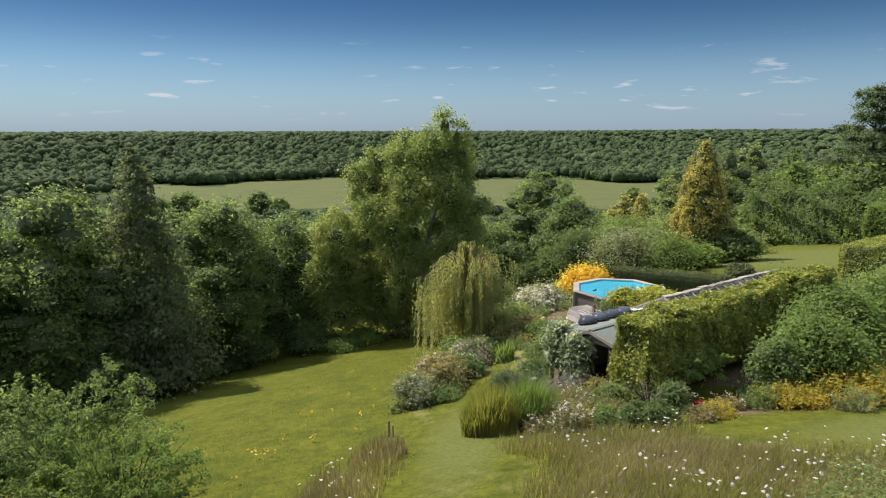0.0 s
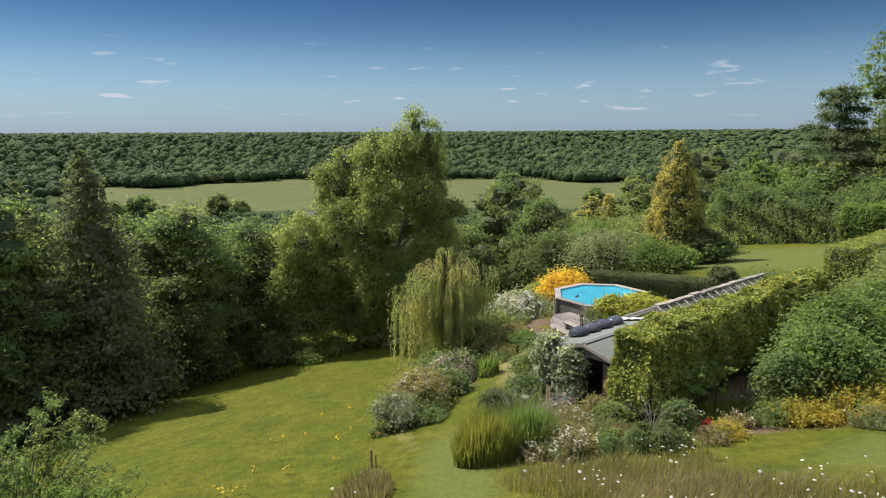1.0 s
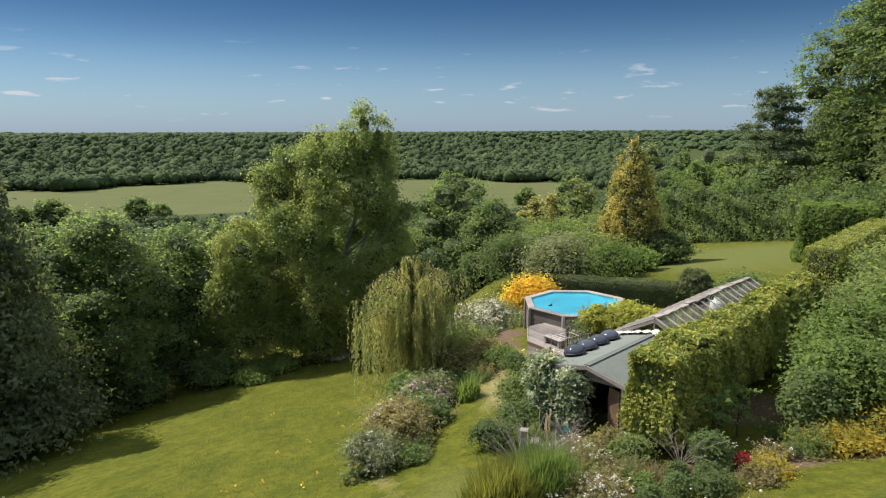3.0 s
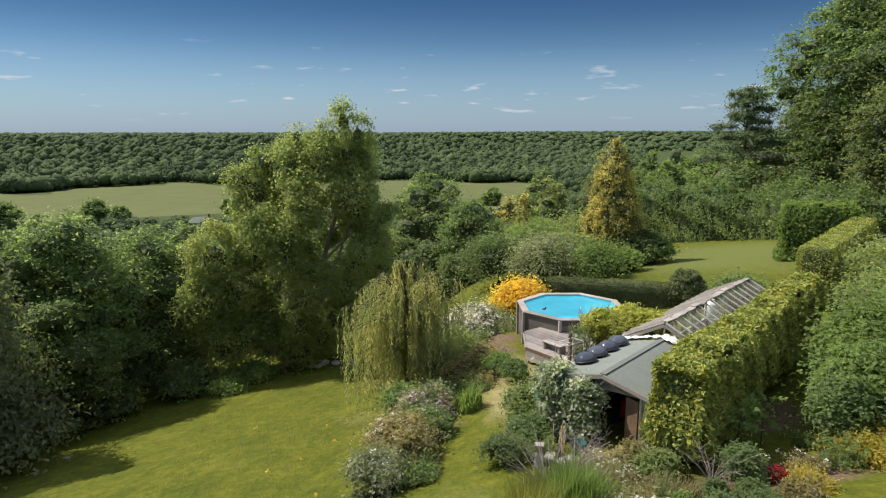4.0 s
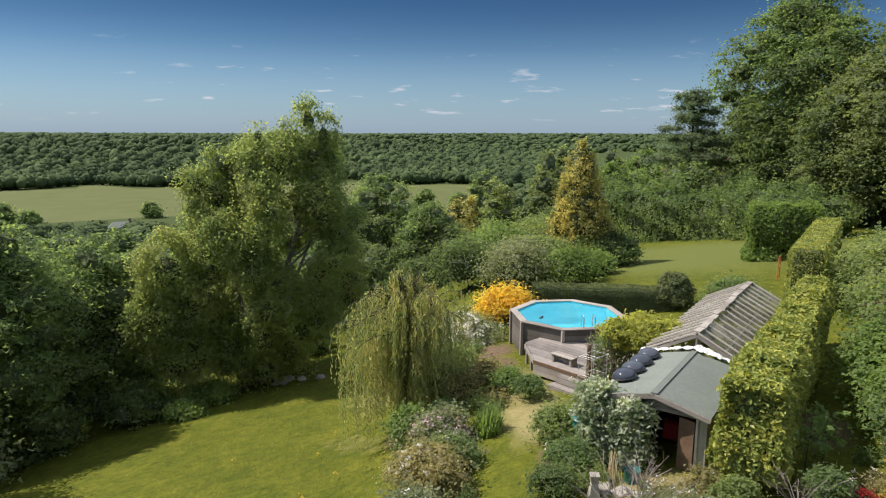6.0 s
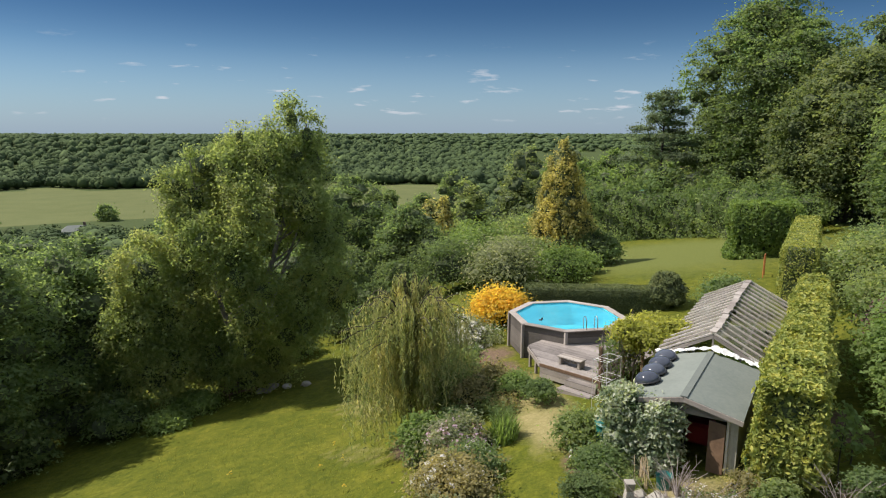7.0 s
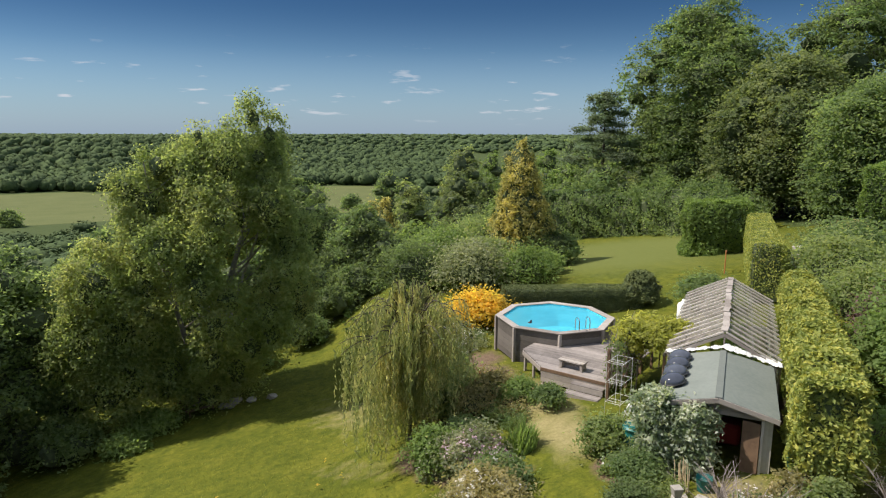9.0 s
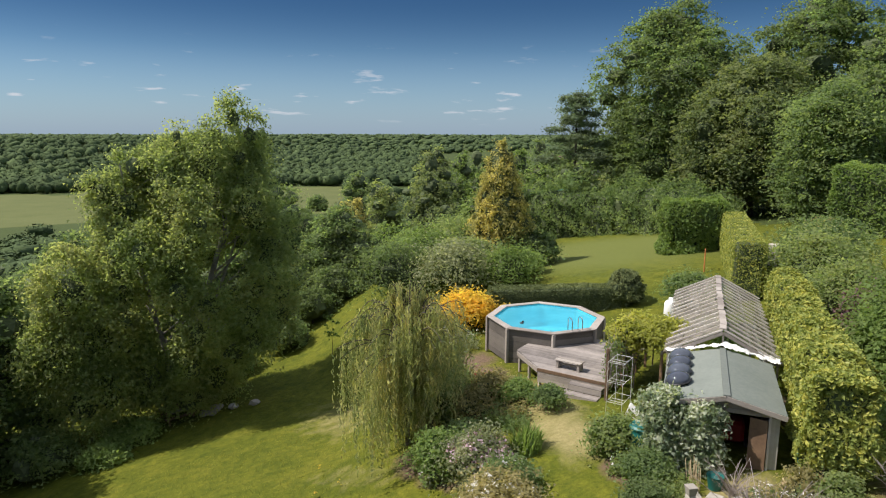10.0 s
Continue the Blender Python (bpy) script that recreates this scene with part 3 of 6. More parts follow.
def broad_lobes(rng, h, w, n=9, foot=0.12):
    """Lobes of an uneven broadleaf crown of height h and width w over its base."""
    out = []
    for i in range(n):
        k = (i + 0.5) / n
        z = h * (foot + (1 - foot) * (0.05 + 0.84 * k))
        girth = w * 0.5 * min(1.0, 1.2 * math.sin(math.pi * (0.17 + 0.76 * k)) ** 0.75)
        a = i * 2.4 + rng.uniform(-0.5, 0.5)
        rr = w * rng.uniform(0.14, 0.23) * (1 - 0.2 * k)
        off = max(0.0, girth - rr) * rng.uniform(0.72, 1.12)
        out.append((off * math.cos(a), off * math.sin(a), z, rr, rr, rr * rng.uniform(0.6, 0.9)))
    out.append((0, 0, h * (foot + (1 - foot) * 0.48), w * 0.30, w * 0.30, h * (1 - foot) * 0.36))
    out.append((rng.uniform(-0.1, 0.1) * w, 0, h * 0.88, w * 0.15, w * 0.15, h * 0.12))
    return out


def tree(name, label, x, y, ztop, w, leafkey, clumps, per, leaf, seed, n=9, spread=0.35, droop=0.0, foot=0.12, bark=None, group="", lobes=None, core=0.74, category="tree", radius=0.2, flat=0.75):
    rng = np.random.default_rng(seed)
    z = G(x, y) - 0.1
    h = ztop - z
    t = thing(name, x, y, z, label, category, group)
    piece("trunk", trunk_mesh(rng, h * 0.8, radius, 9, bark or BARK, w * 0.4), t)
    lobes = lobes or broad_lobes(rng, h, w, n, foot)
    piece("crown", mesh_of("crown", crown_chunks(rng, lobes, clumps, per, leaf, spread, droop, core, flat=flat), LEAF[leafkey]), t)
    return t


def conifer(name, label, x, y, ztop, w, leafkey, whorls, per_whorl, leaf, seed, per=55, curve=0.8, foot=0.03, droop=0.25, core=0.45, radius=0.16):
    rng = np.random.default_rng(seed)
    z = G(x, y) - 0.1
    h = ztop - z
    t = thing(name, x, y, z, label, "tree")
    piece("trunk", trunk_mesh(rng, h * 0.97, radius, 0, BARK, 1), t)
    pts, nor = [], []
    for i in range(whorls):
        k = (i + rng.uniform(0, 1)) / whorls
        zz = h * (foot + (1 - foot) * k)
        ln0 = 0.5 * w * (1 - k) ** curve + 0.12
        for j in range(max(3, int(per_whorl * (1 - 0.6 * k)))):
            a = rng.uniform(0, 2 * math.pi)
            ln = ln0 * rng.uniform(0.55, 1.25)
            m = max(8, int(per * ln / (0.5 * w) + 6))
            s = np.sqrt(rng.uniform(0.12, 1, m))
            fan = rng.normal(0, 0.13 * ln + 0.05, (m, 3)) * [1, 1, 0.35]
            p = np.stack([math.cos(a) * s * ln, math.sin(a) * s * ln, zz + 0.25 * ln * s - droop * ln * 1.6 * s * s], 1) + fan
            pts.append(p)
            nor.append(np.tile([math.cos(a), math.sin(a), 0.5], (m, 1)))
    pts, nor = np.concatenate(pts), np.concatenate(nor)
    chunks = [leaf_tris(rng, pts, unit(nor), leaf, 0.55, 0.35)]
    if core:
        for i in range(7):
            k = i / 7
            rr = 0.5 * w * (1 - k) ** curve * core + 0.1
            chunks.append((*lump(rng, (0, 0, h * (foot + (1 - foot) * (k + 0.06))), (rr, rr, h * 0.11), 2), 1))
    piece("crown", mesh_of("crown", chunks, LEAF[leafkey]), t)
    return t


def bush(name, label, x, y, w, h, leafkey, clumps, per, leaf, seed, depth=None, turn=0.0, n=6, spread=0.12, flowers=None, z=None, group="", category="shrub", droop=0.0, low=-0.3, core=0.78):
    rng = np.random.default_rng(seed)
    d = depth or w
    t = thing(name, x, y, (G(x, y) if z is None else z) - 0.03, label, category, group, turn)
    lobes = []
    for i in range(n):
        a = i * 2.4 + rng.uniform(0, 0.8)
        k = math.sqrt((i + 0.3) / n)
        rr = min(w, d) * rng.uniform(0.22, 0.33)
        zr = h * rng.uniform(0.30, 0.44)
        lobes.append((math.cos(a) * k * (w / 2 - rr * 0.8), math.sin(a) * k * (d / 2 - rr * 0.8), max(zr * 0.8, h - zr - h * 0.35 * k * rng.uniform(0.4, 1)), rr, rr, zr))
    lobes.append((0, 0, h * 0.4, w * 0.34, d * 0.34, h * 0.42))
    stems = [tube(np.array([[0.05 * i, 0, 0], [0.1 * math.cos(i), 0.1 * math.sin(i), h * 0.3], [w * 0.2 * math.cos(i), d * 0.2 * math.sin(i), h * 0.7]]), [0.03, 0.02, 0.01], 5) for i in range(4)]
    piece("stem_mass", mesh_of("stem_mass", stems, BARK), t)
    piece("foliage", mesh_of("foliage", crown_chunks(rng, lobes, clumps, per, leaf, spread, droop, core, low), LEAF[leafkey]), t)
    if flowers:
        key, nf, size, fper = flowers
        piece("blossom", mesh_of("blossom", crown_chunks(rng, np.asarray(lobes) * [1, 1, 1, 1.04, 1.04, 1.04], nf, fper, size, spread * 0.35, 0, 0, 0.0, 0.8), LEAF[key]), t)
    return t


def hedge(name, label, p, q, width, z0, z1, leafkey, leaves, leaf, seed, rough=0.06, round_end=0.0, category="hedge", rise=0.0, taper=0.0):
    """A clipped hedge from p to q: a dense body under a skin of leaves."""
    rng = np.random.default_rng(seed)
    p, q = np.array(p, float), np.array(q, float)
    ln = np.linalg.norm(q - p)
    ang = math.degrees(math.atan2(q[1] - p[1], q[0] - p[0]))
    t = thing(name, p[0], p[1], z0, label, category, turn=ang)
    h = z1 - z0
    areas = np.array([ln * width, ln * h, ln * h, width * h, width * h])
    face = rng.choice(5, leaves, p=areas / areas.sum())
    a, b = rng.uniform(0, 1, leaves), rng.uniform(0, 1, leaves)
    pts = np.empty((leaves, 3))
    nor = np.zeros((leaves, 3))
    for k, (mk, nn) in enumerate([
        (lambda a, b: (a * ln, (b - 0.5) * width, 0 * a + h), (0, 0, 1)), (lambda a, b: (a * ln, 0 * a + width / 2, b * h), (0, 1, 0)),
        (lambda a, b: (a * ln, 0 * a - width / 2, b * h), (0, -1, 0)), (lambda a, b: (0 * a, (a - 0.5) * width, b * h), (-1, 0, 0)), (lambda a, b: (0 * a + ln, (a - 0.5) * width, b * h), (1, 0, 0))]):
        s = face == k
        pts[s] = np.stack(mk(a[s], b[s]), 1)
        nor[s] = nn
    wave = lambda P: np.sin(P[:, 0] * 1.7 + seed) * np.cos(P[:, 1] * 2.1) + 0.7 * np.sin(P[:, 2] * 2.6 + P[:, 0] * 0.9) + 0.6 * np.sin(P[:, 0] * 4.3 + P[:, 2] * 3.1)
    # ease the top edges
    k = np.clip((pts[:, 2] / h - 0.8) / 0.2, 0, 1)
    pts[:, 1] *= 1 - 0.16 * k * k
    if round_end:
        e = np.clip((pts[:, 0] - (ln - round_end)) / round_end, 0, 1)
        pts[:, 1] *= np.sqrt(1 - 0.75 * e * e)
        pts[:, 2] *= 1 - 0.12 * e * e
    pts += nor * (rough * wave(pts)[:, None] + rng.normal(0, rough * 0.5, (leaves, 1)))
    pts[:, 1] *= 1 - taper * pts[:, 0] / ln
    pts[:, 2] += rise * pts[:, 0]
    piece("foliage", mesh_of("foliage", [leaf_quads(rng, pts, nor, leaf, 0.5)], LEAF[leafkey]), t)
    # solid hedge body, its dark colour standing for shade behind the leaf skin
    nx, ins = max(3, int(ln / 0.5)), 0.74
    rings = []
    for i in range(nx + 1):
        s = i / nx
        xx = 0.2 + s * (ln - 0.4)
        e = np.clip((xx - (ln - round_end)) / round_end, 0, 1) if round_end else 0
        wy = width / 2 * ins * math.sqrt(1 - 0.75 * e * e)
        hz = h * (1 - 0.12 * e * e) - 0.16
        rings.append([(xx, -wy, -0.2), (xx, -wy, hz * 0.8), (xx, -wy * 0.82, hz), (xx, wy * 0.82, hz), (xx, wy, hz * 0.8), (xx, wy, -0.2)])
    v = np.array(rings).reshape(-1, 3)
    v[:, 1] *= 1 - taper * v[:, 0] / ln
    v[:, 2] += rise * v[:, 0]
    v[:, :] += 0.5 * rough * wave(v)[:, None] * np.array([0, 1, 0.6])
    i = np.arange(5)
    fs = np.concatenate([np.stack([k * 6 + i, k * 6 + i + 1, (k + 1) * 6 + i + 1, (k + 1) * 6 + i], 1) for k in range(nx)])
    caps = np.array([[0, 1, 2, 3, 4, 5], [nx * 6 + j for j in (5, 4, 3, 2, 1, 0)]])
    piece("body", mesh_of("body", [(v, fs, 1), (None, caps, 1)], SHADE_CORE), t)
    return t

build_ground()

# ---- large trees ----
def birch_tree():
    rng = np.random.default_rng(11)
    x, y = -6.3, 50.5
    z = G(x, y) - 0.1
    t = thing("birch_tree", x, y, z, "tall silver birch with yellow-green drooping foliage at the lawn edge", "tree")
    piece("trunk", trunk_mesh(rng, 16.0, 0.26, 12, BIRCH_BARK, 4.5, lean=(4.0, -0.8)), t)
    piece("trunk", trunk_mesh(rng, 14.0, 0.2, 8, BIRCH_BARK, 3.5, lean=(-2.0, -1.5)), t)
    piece("trunk", trunk_mesh(rng, 12.0, 0.18, 8, BIRCH_BARK, 3.5, lean=(5.0, 1.5)), t)
    # crown from foot to tip: height, centre, half width
    zs, mid, half = (0.6, 2.5, 5.0, 8.0, 10.2, 12.0, 13.6, 15.0), (-0.2, 0.3, 1.5, 1.9, 1.4, 1.3, 1.9, 2.8), (2.4, 3.3, 5.1, 5.7, 5.3, 4.6, 3.3, 1.6)
    lobes = []
    for i in range(84):
        zz = 1.0 + 13.6 * (i + rng.uniform(0, 1)) / 84
        cx, hw = float(np.interp(zz, zs, mid)), float(np.interp(zz, zs, half))
        a, rr = i * 2.4 + rng.uniform(-0.4, 0.4), rng.uniform(0.7, 1.15)
        off = max(0.0, hw - rr) * rng.uniform(0.84, 1.06)
        lobes.append((cx + off * math.cos(a), -0.6 + 0.85 * off * math.sin(a), zz, rr, rr, rr * rng.uniform(0.9, 1.3)))
    for cx, cy, zz, rr, tall in ((3.6, -1.2, 16.2, 0.65, 1.1), (4.5, -0.9, 15.2, 0.7, 1.2), (2.7, -1.1, 15.2, 0.7, 1.1), (0.7, -1.8, 15.2, 0.4, 0.9), (0.4, -1.6, 14.1, 0.9, 1.1), (-1.3, -1.4, 13.8, 0.9, 0.9), (-2.7, -1.2, 12.5, 0.9, 1.0), (4.8, -0.6, 13.8, 0.8, 1.3)):
        lobes.append((cx, cy, zz, rr, rr, tall))
    piece("crown", mesh_of("crown", crown_chunks(rng, lobes, 3300, 62, 0.14, 0.32, 0.5, 0.5, flat=1.35, rag=0.4), LEAF["birch"]), t)
    lobes2 = [(-4.6, -1.6, 7.6, 1.5, 1.5, 2.2), (-3.6, -1.6, 5.2, 1.8, 1.7, 2.3), (-5.2, -1.8, 4.6, 1.6, 1.5, 2.0), (-3.2, -1.9, 2.6, 1.4, 1.4, 1.9), (-4.4, -2.0, 2.2, 1.5, 1.4, 1.7)]
    u = thing("birch_tree", x, y, z, "smaller leaning birch with pale leaves down to the grass", "tree")
    piece("trunk", trunk_mesh(rng, 8.0, 0.14, 7, BIRCH_BARK, 2.2, lean=(-4.4, -1.6)), u)
    piece("crown", mesh_of("crown", crown_chunks(rng, lobes2, 700, 60, 0.14, 0.32, 0.5, 0.45, flat=1.3, rag=0.45), LEAF["birch"]), u)


birch_tree()

conifer("fir_tree", "tall dark spruce with drooping branches in deep shade", -20.2, 38.0, 9.2, 7.4, "fir", 62, 15, 0.27, 21, per=62, curve=0.8, droop=0.3, core=0.0, foot=0.14)
conifer("fir_tree", "dark spruce standing deeper in the wood", -24.0, 38.2, 7.4, 6.4, "fir", 46, 13, 0.27, 22, per=52, curve=0.75, droop=0.3, core=0.0, foot=0.14)
LEFT = [
    ("leafy_tree", "dark green broadleaf tree among the lawn-side wood", -27.0, 31.6, 6.4, 8.0, "wood", 560, 34, 0.28, 31),
    ("leafy_tree", "dark broadleaf tree in shade behind the spruce", -23.6, 34.6, 7.0, 8.0, "wood", 480, 34, 0.28, 32),
    ("leafy_tree", "shaded broadleaf tree at the edge of the wood", -27.0, 21.5, 7.6, 8.5, "wood", 300, 34, 0.28, 33),
    ("leafy_tree", "green ash tree with open foliage beside the lawn", -18.6, 46.0, 5.5, 7.8, "wood", 620, 36, 0.26, 34),
    ("leafy_tree", "rounded green tree leaning over the lawn edge", -20.0, 44.8, 1.5, 6.2, "wood", 460, 36, 0.24, 35),
    ("leafy_tree", "broadleaf tree with mid-green crown in the wood", -15.2, 51.5, 3.6, 7.5, "wood", 420, 34, 0.28, 36),
    ("leafy_tree", "low dark tree with leaves to the grass", -22.8, 39.3, -0.1, 6.7, "wood", 380, 34, 0.25, 37),
    ("leafy_tree", "pale leafy small tree in front of the spruce", -23.8, 34.0, 1.4, 5.2, "wood", 360, 36, 0.21, 38),
    ("leafy_tree", "tall rounded tree beyond the birch", 8.3, 87.0, 4.8, 11.5, "wood", 480, 34, 0.34, 39),
    ("leafy_tree", "dark dense tree beyond the birch", 9.2, 66.0, 3.4, 6.5, "dark", 320, 34, 0.32, 40),
    ("leafy_tree", "broadleaf tree on the slope below the lawn", -22.0, 47.0, 4.2, 8.0, "wood", 360, 34, 0.30, 41),
    ("leafy_tree", "broadleaf tree deep in the wood", -24.0, 58.0, 3.6, 9.0, "wood", 320, 34, 0.34, 42),
    ("leafy_tree", "rounded tree beyond the birch trunks", -10.0, 63.0, 3.0, 9.0, "wood", 320, 34, 0.34, 43),
    ("leafy_tree", "green tree in the hollow below the lawn", 0.5, 64.0, 1.0, 8.0, "dark", 300, 34, 0.32, 44),
]
for name, label, x, y, zt, w, key, cl, per, lf, sd in LEFT:
    tree(name, label, x, y, zt, w * 1.12, key, int(cl * 1.3), int(per * 1.2), lf * 0.77, sd, n=24, foot=0.0, spread=0.46, radius=0.2, core=0.6, flat=0.55)

# undergrowth at the foot of the wood
for i, (x, y, w, h, key) in enumerate([(-12.8, 47.4, 3.2, 2.4, "wood"), (-16.6, 46.2, 3.0, 2.4, "wood"), (-20.8, 43.6, 3.0, 2.2, "wood"), (-23.2, 40.0, 3.2, 2.6, "wood"), (-24.4, 37.2, 2.6, 2.2, "wood"),
                                       (-8.8, 47.8, 2.2, 1.2, "bright"), (-10.0, 46.2, 1.8, 0.9, "bright"), (-24.6, 31.6, 4.0, 4.2, "wood"), (-24.2, 26.2, 4.0, 4.5, "wood"), (-3.0, 55, 4, 2.4, "dark"), (1.5, 57.0, 4, 2.6, "dark"), (4.5, 60, 4, 3, "dark"), (7, 61.5, 4, 3.4, "dark")]):
    bush("undergrowth", "dense shrub at the foot of the wood", x, y, w, h, key, 180, 44, 0.16, 100 + i, spread=0.22, core=0.65, group="undergrowth along the wood")

# foreground shrubs left of the lawn
def spray_shrub(label, x, y, w, h, key, stems, seed, leaf=0.13):
    """An open shrub of arching stems set with narrow leaves in pairs and short side twigs."""
    rng = np.random.default_rng(seed)
    t = thing("garden_shrub", x, y, G(x, y) - 0.03, label, "shrub")
    wood, pts, out = [], [], []

    def leafy(line, n):
        k = np.linspace(0.12, 1, n)
        p = np.stack([np.interp(k, np.linspace(0, 1, len(line)), line[:, c]) for c in range(3)], 1)
        pts.append(np.repeat(p, 4, 0) + rng.normal(0, leaf * 0.4, (4 * n, 3)))
        out.append(np.tile(unit(line[-1] - line[0] + np.array([0, 0, 0.4])), (4 * n, 1)))

    for i in range(stems):
        a, reach, tall = i * 2.4 + rng.uniform(-0.4, 0.4), 0.5 * w * math.sqrt(rng.uniform(0.03, 1.0)), h * rng.uniform(0.55, 1.08)
        u = np.linspace(0, 1, 8)
        way = np.array([math.cos(a), math.sin(a)])
        tall *= 1 - 0.35 * (2 * reach / w) ** 2
        line = np.concatenate([way * (0.12 * w * rng.uniform(0, 1) + reach * u[:, None] ** 1.4), (tall * (1.25 * u - 0.25 * u ** 3))[:, None]], 1) + np.cumsum(rng.normal(0, 0.02, (8, 3)), 0)
        wood.append(tube(line, 0.022 * (1 - 0.85 * u) + 0.003, 4))
        leafy(line[2:], 16)
        for j in range(6):
            p0 = line[rng.integers(2, 8)]
            d = unit(rng.normal(size=3) * [1, 1, 0.5] + [0.9 * way[0], 0.9 * way[1], 0.35]) * rng.uniform(0.25, 0.6)
            twig = np.stack([p0, p0 + d * 0.55, p0 + d + [0, 0, -0.06]])
            wood.append(tube(twig, [0.006, 0.004, 0.002], 3))
            leafy(twig, 9)
    piece("stem_mass", mesh_of("stem_mass", wood, BARK), t)
    piece("foliage", mesh_of("foliage", [leaf_quads(rng, np.concatenate(pts), np.concatenate(out), leaf, 0.36, 0.0, 1.2)], LEAF[key]), t)


spray_shrub("large leafy shrub with bright green arching shoots", -7.6, 13.8, 3.0, 2.7, "bright", 52, 131, 0.105)
spray_shrub("tall open shrub with arching leafy sprays", -9.9, 15.7, 4.0, 3.9, "wood", 66, 132, 0.115)
bush("garden_shrub", "tall loose shrub at the lawn corner", -13.8, 17.4, 2.0, 2.3, "wood", 240, 50, 0.13, 133, spread=0.34, n=12, core=0.4)
bush("garden_shrub", "dark leafy shrub in shade", -16.2, 15.0, 4.0, 4.6, "wood", 260, 44, 0.14, 134, spread=0.26, n=8)
bush("garden_shrub", "dark leafy shrub behind the lawn corner", -18.6, 22.0, 3.4, 3.6, "wood", 280, 44, 0.14, 135, spread=0.26, n=8)


def willow_tree():
    rng = np.random.default_rng(51)
    x, y = -0.5, 32.7
    z = G(x, y) - 0.1
    t = thing("weeping_willow", x, y, z, "small weeping willow with yellow-green hanging twigs", "tree")
    h = 5.0 - z
    piece("trunk", trunk_mesh(rng, h * 0.6, 0.10, 6, BARK, 0.8), t)
    twigs, pts = [], []
    for i in range(92):
        a = i * 2.4 + rng.uniform(-0.3, 0.3)
        reach = 2.4 * rng.uniform(0.02, 1.0) ** 0.72 * (1 + 0.14 * math.sin(2 * a) + 0.10 * max(0.0, -math.cos(a)))
        peak = h * rng.uniform(0.84, 1.0) - 0.03 - 0.16 * reach * reach
        s = np.linspace(0, 1, 9)
        bow = rng.uniform(1.7, 2.4)
        arch = np.stack([math.cos(a) * reach * s, math.sin(a) * reach * s, h * 0.55 + (peak - h * 0.55) * np.sin(s * bow) - 0.3 * s ** 3], 1)
        twigs.append(tube(arch, 0.026 * (1 - 0.8 * s) + 0.006, 4))
        longest = rng.uniform(2.0, 5.2)
        for j in range(20):
            k = rng.uniform(0.08, 1.0) ** 0.75
            p0 = np.array([np.interp(k, s, arch[:, c]) for c in range(3)])
            end = max(0.05 + rng.uniform(0, 0.9), p0[2] - longest * rng.uniform(0.35, 1.0))
            m = int((p0[2] - end) * 11) + 3
            u = np.linspace(0, 1, m)
            sway = rng.normal(0, 0.10, 2)
            out = rng.uniform(0.0, 0.14)
            line = np.stack([p0[0] * (1 + out * np.sqrt(u)) + sway[0] * u, p0[1] * (1 + out * np.sqrt(u)) + sway[1] * u, p0[2] + (end - p0[2]) * u], 1)
            pts.append(line + rng.normal(0, 0.035, line.shape))
    pts = np.concatenate(pts)
    piece("branch_mass", mesh_of("branch_mass", twigs, BARK), t)
    nor = unit(pts * [1, 1, 0] + [0, 0, 0.3])
    chunks = [leaf_quads(rng, pts, nor, 0.17, 0.24, 2.2)]
    piece("hanging_foliage", mesh_of("hanging_foliage", chunks, LEAF["willow"]), t)


willow_tree()


def cypress(label, x, y, ztop, half, seed, clumps, per, leaf, spread):
    """A dense column of drooping golden sprays under a ragged pointed tip."""
    rng = np.random.default_rng(seed)
    z = G(x, y) - 0.1
    h = ztop - z
    t = thing("golden_cypress", x, y, z, label, "tree")
    piece("trunk", trunk_mesh(rng, h * 0.95, 0.16, 0, BARK, 1), t)
    lobes = []
    for i in range(54):
        k = (i + 0.5) / 54
        hw = half * min(1.0, 1.3 * (1 - k) ** 0.62) * (0.8 + 0.2 * min(1.0, 4 * k)) + 0.05
        a, rr = i * 2.4, half * rng.uniform(0.28, 0.40) * (1 - 0.5 * k)
        off = max(0.0, hw - rr) * rng.uniform(0.9, 1.06)
        lobes.append((off * math.cos(a), off * math.sin(a), h * (0.05 + 0.90 * k), rr, rr, rr * 1.7))
    chunks = crown_chunks(rng, lobes, clumps, per, leaf, spread, 0.5, 0.55, flat=1.5, rag=0.5)
    for k in (0.2, 0.45, 0.7):
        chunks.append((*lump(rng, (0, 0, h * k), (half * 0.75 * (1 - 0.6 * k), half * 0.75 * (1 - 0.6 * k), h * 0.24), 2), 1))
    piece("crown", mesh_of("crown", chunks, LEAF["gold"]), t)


cypress("tall golden-tipped cypress beside the upper lawn", 17.6, 54.1, 9.1, 2.3, 61, 1250, 40, 0.15, 0.2)
cypress("distant golden cypress on the slope", 23.8, 100.0, 0.4, 2.4, 62, 360, 34, 0.28, 0.3)
bush("green_shrub", "spreading green shrub at the foot of the cypress", 19.0, 52.4, 3.8, 2.7, "dark", 260, 30, 0.22, 141, spread=0.25)
bush("green_shrub", "dark round shrub beside the cypress", 20.6, 53.0, 2.4, 2.2, "wood", 160, 30, 0.22, 142, spread=0.25)
bush("green_shrub", "feathery green shrub below the cypress", 13.0, 51.5, 4.4, 3.0, "birch", 300, 32, 0.24, 143, spread=0.3)
bush("green_shrub", "low green shrub behind the pool hedge", 16.0, 49.0, 3.0, 1.6, "bright", 200, 30, 0.22, 144, spread=0.22)


